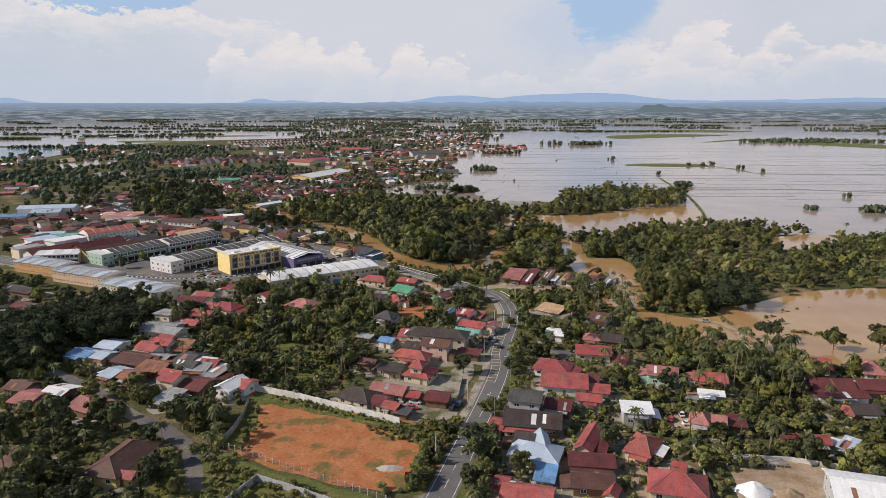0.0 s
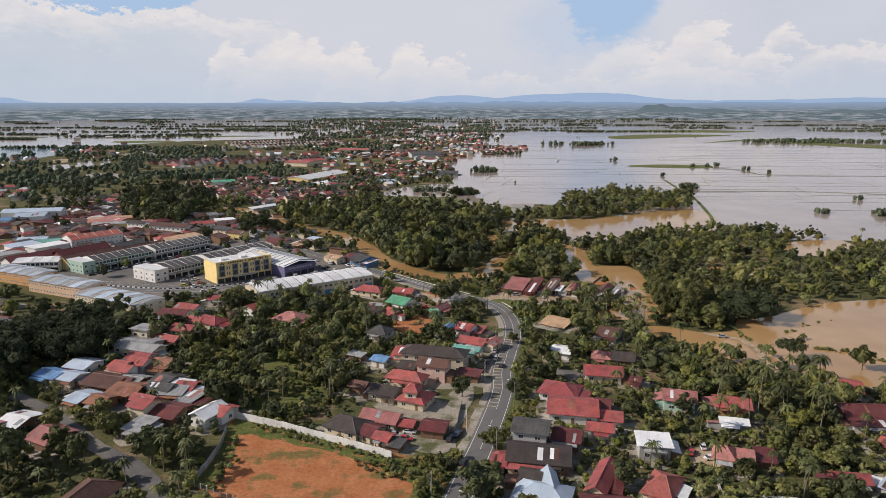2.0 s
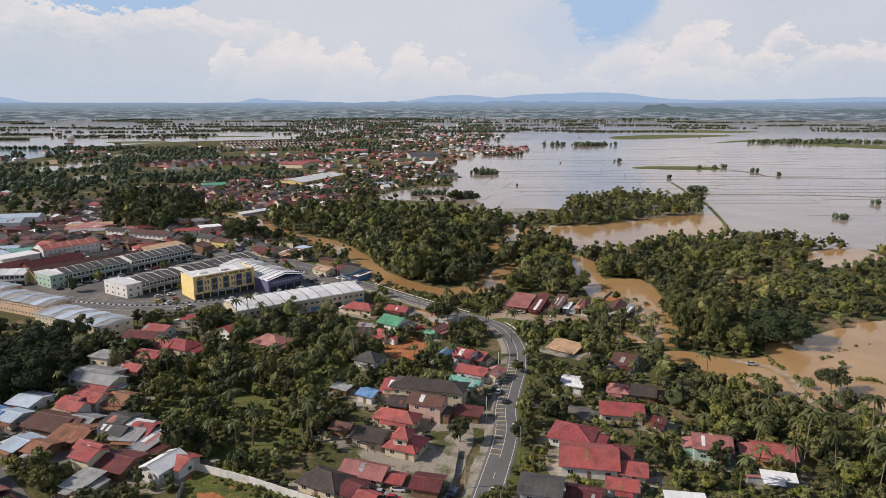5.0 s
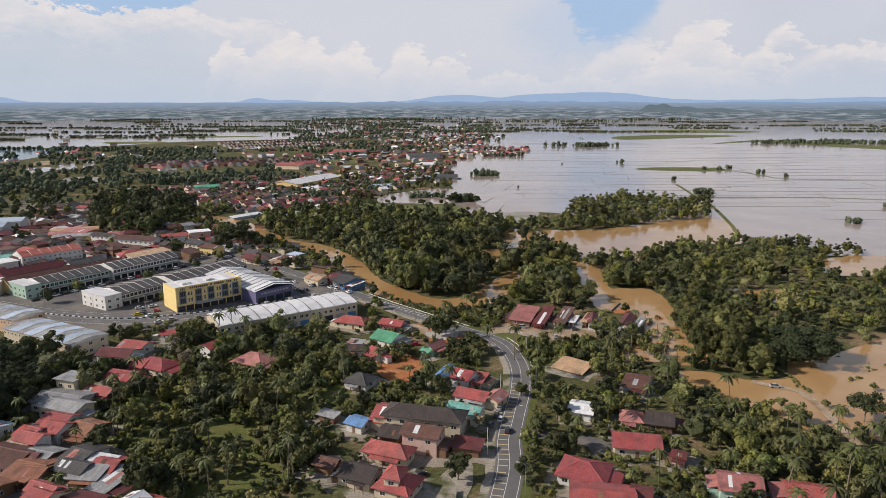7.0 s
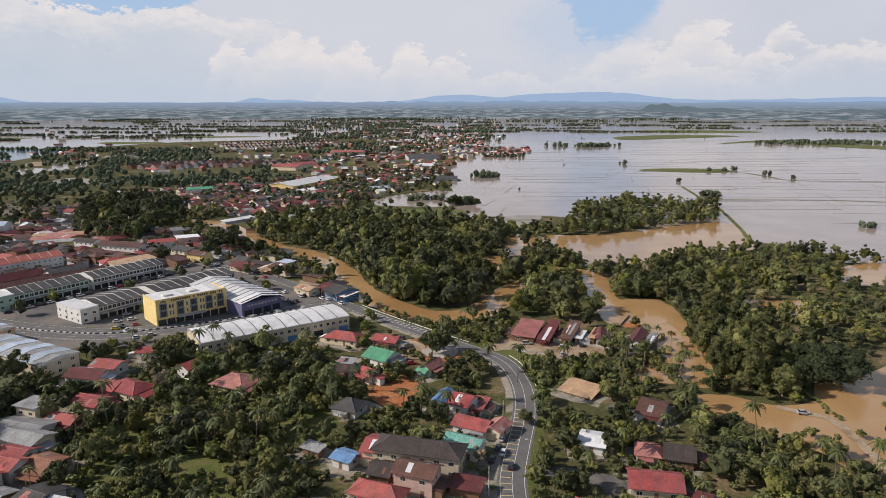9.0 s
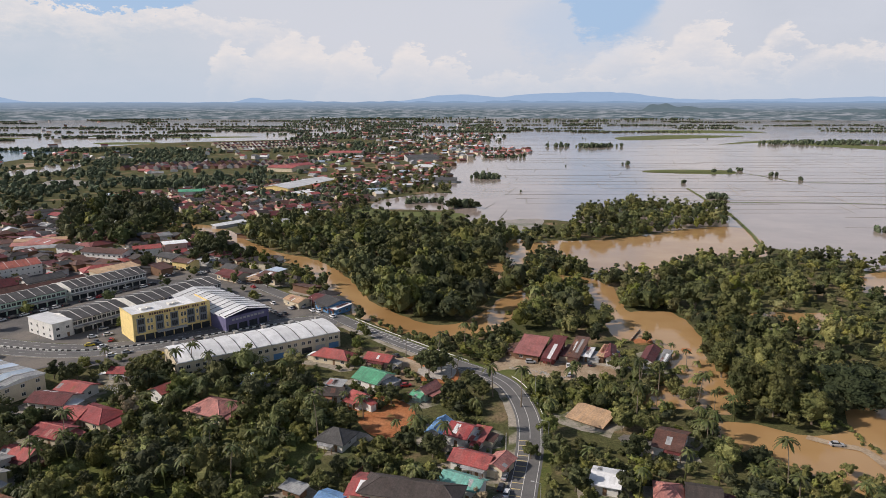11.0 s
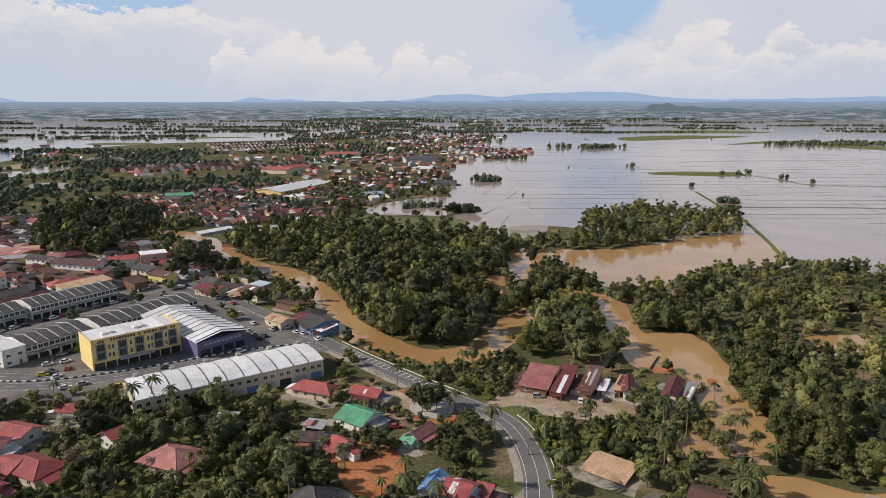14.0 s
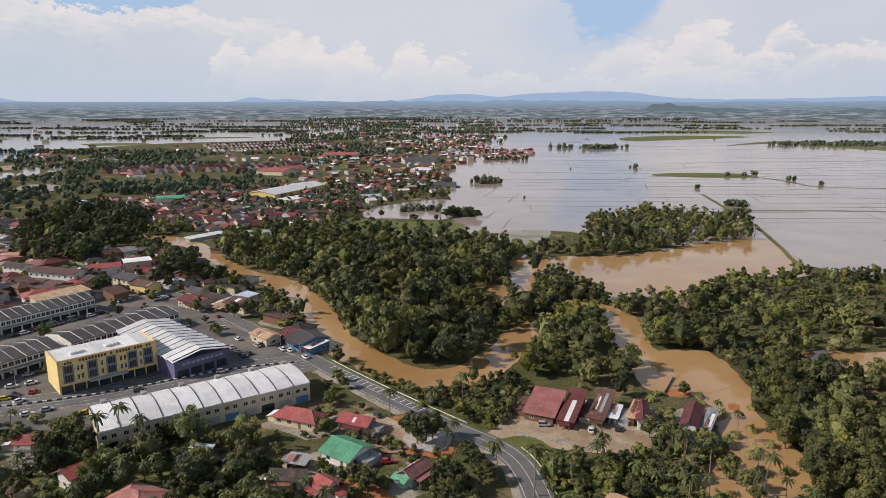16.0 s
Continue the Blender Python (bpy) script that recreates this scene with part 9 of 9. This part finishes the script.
heap("gravel_heap", -14.8, 175.9, 8.5, 4.0, 0.9, "gravel", "heap of pale grey gravel on red earth", 2.0)
heap("covered_heap", 82.1, 164.4, 11, 8, 2.6, "roof_white", "heap covered with a white tarpaulin", 6.0)
heap("sand_heap", 90.0, 162.3, 8, 6, 1.8, "dirt", "heap of yellow building sand", 9.0)
def rubble(pts, n, width, seed):
    """Broken concrete and stones tipped in a line."""
    g, rng, line = Geo(), random.Random(seed), smooth_line(pts, 1.0)
    for _ in range(n):
        x, y = line[rng.randrange(len(line))][:2]
        q = rng.uniform(0.12, 0.36)
        blob(g, (x + rng.gauss(0, width), y + rng.gauss(0, width), q * 0.4), q, rng, 0.7)
    tagged(new("rubble_heap", g.mesh("rubble_heap", "concrete")), "pale broken concrete and stones tipped along the yard", "rubble", kind="stuff")


rubble([(31.4, 369.9), (36.6, 366.9), (42.4, 365.5), (47.7, 361.3), (50.8, 360.0)], 220, 0.7, 3)
rubble([(-116.5, 351.0), (-110.5, 349.2), (-104.5, 347.1)], 160, 1.6, 4)
sign = base("sign_board", -8.6, 167.7, 0, 8, "red sign board with white bars on two posts", "sign")
for dx in (-1.0, 1.0):
    part("post", box_mesh("post", 0.12, 0.12, 2.4, "steel", -0.1), sign, m=pose(dx, 0, 0))
board = part("board", box_mesh("board", 3.2, 0.08, 2.4, "car_red", 1.4), sign)
for z, wd in ((3.2, 1.8), (2.75, 2.4)):
    part("text_bar", box_mesh("text_bar", wd, 0.03, 0.26, "frame_white", z), board, m=pose(0, -0.05, 0))
for dx in (-0.8, 0.8):
    part("text_bar", box_mesh("text_bar", 0.9, 0.03, 0.4, "frame_white", 1.7), board, m=pose(dx, -0.05, 0))
def beam_stack(x, y, rot):
    """A stack of precast concrete ladder frames."""
    ob = base("beam_stack", x, y, 0, rot, "rows of pale precast concrete frames stacked in a yard", "concrete frames")
    for k in range(3):
        for j in range(2):
            part("beam", box_mesh("beam", 14.0, 0.25, 0.3, "concrete", 0.9 + 0.0 * k), ob, m=pose(0, k * 1.6 + j * 0.6, 0))
        for i in range(13):
            part("leg", box_mesh("leg", 0.22, 0.8, 0.95, "concrete", -0.05), ob, m=pose(-6.6 + i * 1.1, k * 1.6 + 0.3, 0))


beam_stack(89.3, 177.1, -7)
r1 = random.Random(77)
UMBRELLA = Kind("rain_tree", "leaf_dark", "wide flat-crowned rain tree standing in floodwater", "tree", [tree_geo(r1, 8, 7.5, 16, 1100, 0.7, low=0.62, flat=0.5)])
DOME = Kind("rain_tree", "leaf_deep", "huge dark dome-shaped rain tree", "tree", [tree_geo(r1, 13, 13.5, 30, 3800, 0.72, low=0.2, flat=0.75)])
TALL = Kind("tree", "leaf_mid", "tall green tree rising over the woodland", "tree", [tree_geo(r1, 17, 6.5, 28, 3000, 0.58, low=0.08, flat=0.9) for _ in range(2)])
BARE = Kind("tree", "leaf_dry", "grey half-bare tree with thin twigs", "tree", [tree_geo(r1, 9, 3.6, 5, 420, 0.4, low=0.3)])
UMBRELLA.single(138.7, 280.5, 0.92, r1)
DOME.single(146.5, 336.9, 1.00, r1)
TALL.single(105.6, 333.7, 1.00, r1)
TALL.single(109.3, 360.5, 0.80, r1)
TALL.single(122.9, 322.1, 0.80, r1)
TALL.single(113.3, 327.8, 0.70, r1)
TALL.single(115.5, 328.7, 1.00, r1)
TALL.single(114.9, 333.7, 0.90, r1)
TALL.single(128.5, 403.7, 0.80, r1)
TALL.single(-12.0, 443.5, 0.75, r1)
TALL.single(55.4, 490.1, 0.60, r1)
TALL.single(128.9, 490.3, 0.70, r1)
BARE.single(-96.2, 324.5, 1.00, r1)
BARE.single(115.6, 519.5, 0.90, r1)
BARE.single(124.8, 490.3, 0.80, r1)
BARE.single(14.3, 275.5, 0.60, r1)
PALM.single(14.4, 391.5, 1.00, r1)
PALM.single(117.1, 358.8, 1.00, r1)
PALM.single(50.6, 347.5, 1.00, r1)
PALM.single(-9.7, 382.8, 1.00, r1)
PALM.single(3.4, 378.7, 1.00, r1)
PALM.single(80.4, 343.2, 1.00, r1)
PALM.single(91.4, 335.0, 1.00, r1)
PALM.single(75.5, 349.1, 1.00, r1)
PALM.single(98.0, 224.0, 1.10, r1)
PALM.single(104.0, 231.0, 1.20, r1)
PALM.single(110.0, 226.0, 1.05, r1)
PALM.single(116.0, 236.0, 1.20, r1)
PALM.single(107.0, 241.0, 1.10, r1)
PALM.single(122.0, 228.0, 1.00, r1)
PALM.single(93.0, 238.0, 1.10, r1)
PALM.single(128.0, 240.0, 1.15, r1)
PALM.single(113.0, 247.0, 1.10, r1)
PALM.single(101.0, 250.0, 1.00, r1)
PALM.single(118.0, 219.0, 1.00, r1)
PALM.single(134.0, 246.0, 1.10, r1)
PALM.single(-82.5, 361.6, 1.00, r1)
PALM.single(-92.6, 358.2, 1.00, r1)
PALM.single(-89.2, 361.6, 1.00, r1)
PALM.single(22.7, 343.0, 1.00, r1)
PALM.single(31.7, 334.8, 1.00, r1)
PALM.single(-62.6, 283.3, 1.00, r1)
PALM.single(-50.6, 283.4, 1.00, r1)
PALM.single(-61.8, 301.1, 1.00, r1)
PALM.single(-65.3, 261.1, 1.00, r1)
PALM.single(-38.0, 242.8, 1.00, r1)
PALM.single(-37.1, 245.6, 1.00, r1)
PALM.single(-58.3, 240.0, 1.00, r1)
PALM.single(0.6, 306.0, 1.00, r1)
PALM.single(-32.5, 311.0, 1.00, r1)
PALM.single(-106.5, 305.8, 1.00, r1)
PALM.single(83.5, 306.2, 1.00, r1)
PALM.single(87.1, 311.2, 1.00, r1)
PALM.single(67.0, 322.0, 1.00, r1)
PALM.single(96.5, 283.6, 1.00, r1)
PALM.single(125.0, 271.9, 1.00, r1)
PALM.single(109.2, 264.7, 1.00, r1)
PALM.single(93.5, 271.9, 1.00, r1)
DARK.single(9.9, 180.6, 1.35, r1)
BROAD.single(16.0, 209.8, 0.90, r1)
DARK.single(13.7, 188.9, 0.90, r1)
DARK.single(7.6, 164.4, 0.90, r1)
DARK.single(48.7, 187.2, 0.95, r1)
DARK.single(103.0, 179.0, 1.00, r1)
BROAD.single(116.4, 175.9, 1.00, r1)
DARK.single(-81.4, 199.7, 1.40, r1)
DARK.single(-118.3, 196.0, 1.30, r1)
DARK.single(-102.6, 199.7, 1.00, r1)
BROAD.single(-107.6, 225.4, 1.00, r1)
BROAD.single(-107.8, 164.3, 1.30, r1)
BROAD.single(-75.3, 205.7, 0.90, r1)
BROAD.single(21.2, 172.9, 0.80, r1)
DARK.single(62.8, 230.4, 0.80, r1)
DARK.single(79.0, 230.4, 0.80, r1)
BROAD.single(161.9, 270.8, 1.10, r1)
BROAD.single(178.6, 267.5, 1.30, r1)
BROAD.single(83.3, 192.4, 0.90, r1)
PALM.single(-67.2, 188.8, 0.80, r1)
PALM.single(-81.9, 185.4, 0.80, r1)
PALM.single(-76.5, 196.0, 0.80, r1)
PALM.single(-105.1, 185.4, 0.80, r1)
BANANA.single(-105.9, 187.1, 1.30, r1)
BANANA.single(-73.6, 185.4, 1.30, r1)
BANANA.single(90.6, 185.5, 1.30, r1)
BANANA.single(94.8, 183.8, 1.30, r1)
BANANA.single(101.4, 183.9, 1.30, r1)
BANANA.single(87.0, 188.9, 1.30, r1)
BANANA.single(103.9, 185.5, 1.30, r1)
BANANA.single(100.5, 188.9, 1.30, r1)
BANANA.single(72.5, 196.1, 1.30, r1)
BANANA.single(92.3, 225.5, 1.30, r1)
BANANA.single(-0.9, 396.1, 1.20, r1)
BANANA.single(0.3, 389.3, 1.20, r1)
BANANA.single(-28.0, 430.7, 1.20, r1)
BANANA.single(-25.3, 457.5, 1.20, r1)
BANANA.single(14.0, 403.4, 1.20, r1)
BANANA.single(57.6, 403.5, 1.20, r1)
DOME.single(-195.3, 284.5, 0.95, r1)
DOME.single(-183.0, 284.5, 1.00, r1)
DOME.single(-172.4, 287.5, 0.95, r1)
DOME.single(-161.6, 290.5, 0.95, r1)
DOME.single(-150.3, 292.1, 0.85, r1)
DOME.single(-177.5, 265.3, 1.00, r1)
DOME.single(-165.2, 264.0, 0.90, r1)
DOME.single(-174.2, 248.9, 1.00, r1)
DOME.single(-161.7, 246.1, 0.80, r1)
DOME.single(-144.1, 300.0, 0.70, r1)
TALL.single(120.1, 352.3, 0.95, r1)
TALL.single(127.1, 358.8, 1.00, r1)
TALL.single(123.2, 364.0, 0.80, r1)
TALL.single(124.4, 343.3, 0.90, r1)
BANANA.single(95.9, 346.7, 1.15, r1)
BANANA.single(97.0, 354.8, 1.15, r1)
BANANA.single(99.6, 358.7, 1.15, r1)
BANANA.single(92.3, 372.3, 1.15, r1)
BANANA.single(99.7, 383.1, 1.15, r1)
BANANA.single(104.2, 371.2, 1.15, r1)
BANANA.single(103.3, 346.7, 1.15, r1)
BANANA.single(105.3, 361.5, 1.15, r1)
BANANA.single(97.4, 367.5, 1.15, r1)
BANANA.single(95.0, 389.5, 1.15, r1)
BANANA.single(83.4, 398.7, 1.15, r1)
BANANA.single(79.1, 394.0, 1.15, r1)
BANANA.single(96.5, 396.4, 1.15, r1)
BANANA.single(111.2, 387.4, 1.15, r1)
PALM.single(77.3, 334.9, 0.62, r1)
PALM.single(95.7, 331.9, 0.62, r1)
PALM.single(89.5, 332.4, 0.62, r1)
PALM.single(96.6, 379.0, 0.62, r1)
PALM.single(99.8, 371.2, 0.62, r1)
PALM.single(94.6, 345.5, 0.62, r1)
BROAD.single(77.7, 365.6, 0.80, r1)
BROAD.single(85.2, 360.4, 0.80, r1)
BROAD.single(80.2, 378.9, 0.70, r1)
BROAD.single(85.8, 343.2, 0.80, r1)
BROAD.single(88.1, 337.6, 0.80, r1)
BROAD.single(71.3, 367.4, 0.70, r1)
BROAD.single(92.4, 398.7, 0.50, r1)
DARK.single(-48.2, 781.0, 0.70, r1)
DARK.single(-19.1, 763.1, 0.90, r1)
DARK.single(-17.0, 760.2, 0.70, r1)
DARK.single(1.1, 763.2, 0.60, r1)
DARK.single(10.0, 778.1, 1.10, r1)
DARK.single(15.1, 784.4, 1.20, r1)
DARK.single(37.6, 778.3, 1.10, r1)
DARK.single(31.4, 787.6, 1.10, r1)
DARK.single(22.7, 787.5, 0.90, r1)
heap("debris_heap", 104.7, 365.3, 6, 2.5, 0.6, "timber", "low raft of brown flood debris in the water", 5.0)
heap("debris_heap", 92.0, 406.6, 3, 1.5, 0.5, "timber", "small clump of brown flood debris", 7.0)
DARK.single(0.0, 363.3, 1.15, r1)
DARK.single(-3.0, 369.0, 0.80, r1)
DARK.single(4.6, 366.1, 1.00, r1)
DARK.single(8.8, 337.9, 1.00, r1)
BROAD.single(10.3, 333.4, 1.00, r1)
DARK.single(16.4, 346.5, 0.90, r1)
BROAD.single(18.9, 341.3, 0.80, r1)
BROAD.single(15.1, 354.6, 0.70, r1)
DARK.single(32.2, 402.4, 0.90, r1)
BROAD.single(-106.5, 368.0, 1.05, r1)
BROAD.single(-108.1, 356.2, 1.00, r1)
DARK.single(-96.8, 356.5, 0.90, r1)
BROAD.single(-105.8, 361.6, 0.80, r1)
DARK.single(-119.6, 361.5, 0.80, r1)
PALM.single(-110.1, 365.8, 0.70, r1)
PALM.single(-103.2, 365.1, 0.70, r1)
PALM.single(8.4, 361.2, 0.70, r1)
PALM.single(10.6, 361.9, 0.70, r1)
PALM.single(-123.5, 365.1, 0.70, r1)
DARK.single(-42.4, 529.8, 2.00, r1)
BROAD.single(-44.5, 503.8, 1.80, r1)
BROAD.single(-22.9, 553.7, 2.10, r1)
DARK.single(-36.3, 573.5, 2.00, r1)
DARK.single(-3.2, 494.5, 2.20, r1)
DARK.single(12.2, 519.1, 1.90, r1)
BROAD.single(-8.1, 457.5, 1.90, r1)
BROAD.single(22.8, 490.0, 1.70, r1)
DARK.single(-30.1, 476.9, 1.90, r1)
DARK.single(-0.3, 553.8, 2.00, r1)
DARK.single(32.0, 553.9, 1.70, r1)
DARK.single(128.8, 444.0, 1.80, r1)
BROAD.single(141.6, 431.2, 2.00, r1)
DARK.single(122.3, 457.9, 1.70, r1)
BROAD.single(188.1, 465.6, 1.90, r1)
BROAD.single(186.0, 490.5, 1.80, r1)
DARK.single(63.2, 457.7, 1.70, r1)
DARK.single(59.5, 481.4, 1.60, r1)
DARK.single(37.3, 301.2, 0.90, r1)
DARK.single(40.4, 283.5, 0.90, r1)
BROAD.single(39.6, 293.8, 0.80, r1)
DARK.single(60.9, 300.3, 0.90, r1)
DARK.single(53.9, 281.5, 0.80, r1)
DARK.single(32.5, 271.0, 0.80, r1)
DARK.single(36.8, 261.2, 0.90, r1)
DARK.single(41.3, 262.2, 0.80, r1)
BROAD.single(29.4, 254.1, 0.70, r1)
BROAD.single(61.3, 317.5, 0.90, r1)
DARK.single(26.1, 245.7, 0.80, r1)
BROAD.single(67.5, 315.4, 1.00, r1)
BROAD.single(30.7, 300.3, 0.70, r1)
DARK.single(7.6, 245.7, 0.85, r1)
DARK.single(2.4, 300.7, 1.00, r1)
DARK.single(-5.3, 306.0, 0.90, r1)
DARK.single(-160.0, 333.3, 1.35, r1)
DARK.single(-151.2, 332.1, 1.20, r1)
DARK.single(-143.6, 326.2, 1.00, r1)
DARK.single(-161.0, 326.1, 1.20, r1)
DARK.single(-170.3, 333.3, 1.20, r1)
DARK.single(-149.8, 323.3, 1.00, r1)
DARK.single(-139.1, 358.6, 0.80, r1)
DARK.single(-131.7, 355.0, 0.90, r1)
BROAD.single(-130.6, 358.6, 0.70, r1)
DARK.single(-151.9, 305.8, 1.20, r1)
DARK.single(-139.6, 294.0, 1.10, r1)
DARK.single(-145.2, 291.7, 1.30, r1)
BROAD.single(117.8, 285.7, 0.40, r1)
BROAD.single(119.9, 280.8, 0.45, r1)
BROAD.single(132.0, 291.3, 0.35, r1)
BROAD.single(134.1, 284.9, 0.40, r1)
BROAD.single(147.7, 298.6, 0.35, r1)
BROAD.single(156.7, 305.3, 0.40, r1)
BROAD.single(117.1, 291.3, 0.45, r1)
BROAD.single(106.7, 285.7, 0.50, r1)
BROAD.single(101.0, 289.9, 0.50, r1)
DARK.single(-152.6, 563.6, 1.50, r1)
DARK.single(-140.3, 557.1, 1.60, r1)
DARK.single(-132.7, 563.7, 1.50, r1)
DARK.single(-120.6, 550.9, 1.40, r1)
DARK.single(-148.4, 589.0, 1.50, r1)
DARK.single(-154.0, 550.7, 1.20, r1)
DARK.single(-159.0, 589.0, 1.40, r1)
DARK.single(-92.2, 487.9, 1.00, r1)
DARK.single(-86.4, 492.4, 1.00, r1)
DARK.single(-231.2, 672.6, 1.60, r1)
DARK.single(-226.6, 697.1, 1.50, r1)
DARK.single(-177.6, 529.4, 1.00, r1)
DARK.single(-177.3, 535.1, 1.10, r1)
DOME.single(-148.9, 298.6, 0.80, r1)
DOME.single(-143.1, 281.2, 0.90, r1)
DOME.single(-160.0, 318.8, 0.80, r1)
DOME.single(-161.0, 305.8, 0.90, r1)
track = Geo()
ribbon_geo(track, smooth_line([(116.9, 313.4), (123.8, 308.2), (129.5, 305.2), (130.5, 295.8), (129.7, 283.6), (127.7, 264.8)], 2.0), -1.6, 1.6, 0.25)
tagged(new("dirt_track", track.mesh("dirt_track", "dirt")), "narrow raised dirt track across the flood", "track", kind="structure")
for trk in ([(296.8, 941.7), (283.7, 849.6), (273.2, 768.6), (247.6, 655.3), (228.7, 590.4)],
            [(302.2, 1133.7), (428.2, 1123.7), (454.8, 1056.0), (474.0, 1004.1), (645.0, 988.4)],
            [(281.1, 820.8), (413.7, 815.6), (514.5, 784.1)]):
    tg = Geo()
    ribbon_geo(tg, ragged(smooth_line(trk, 4.0), 0.8, 0.08), -1.5, 1.5, 0.35)
    tagged(new("field_track", tg.mesh("field_track", "paddy_grass")), "grassy raised track between flooded fields", "track", kind="structure")
ringg = Geo()
for k in range(28):
    a0, a1 = 6.283 * k / 28, 6.283 * (k + 1) / 28
    ringg.quad(*[(q * 1.9 * math.cos(w), q * 1.0 * math.sin(w), 0) for q, w in ((1.0, a0), (1.0, a1), (0.84, a1), (0.84, a0))][::-1])
ring = new("roof_mark", ringg.mesh("roof_mark", "roof_blue"))
ring.matrix_basis = pose(62.0, 204.3, 4.77, 0, 0, 0)
tagged(ring, "blue oval ring painted on a white roof", "painted mark")
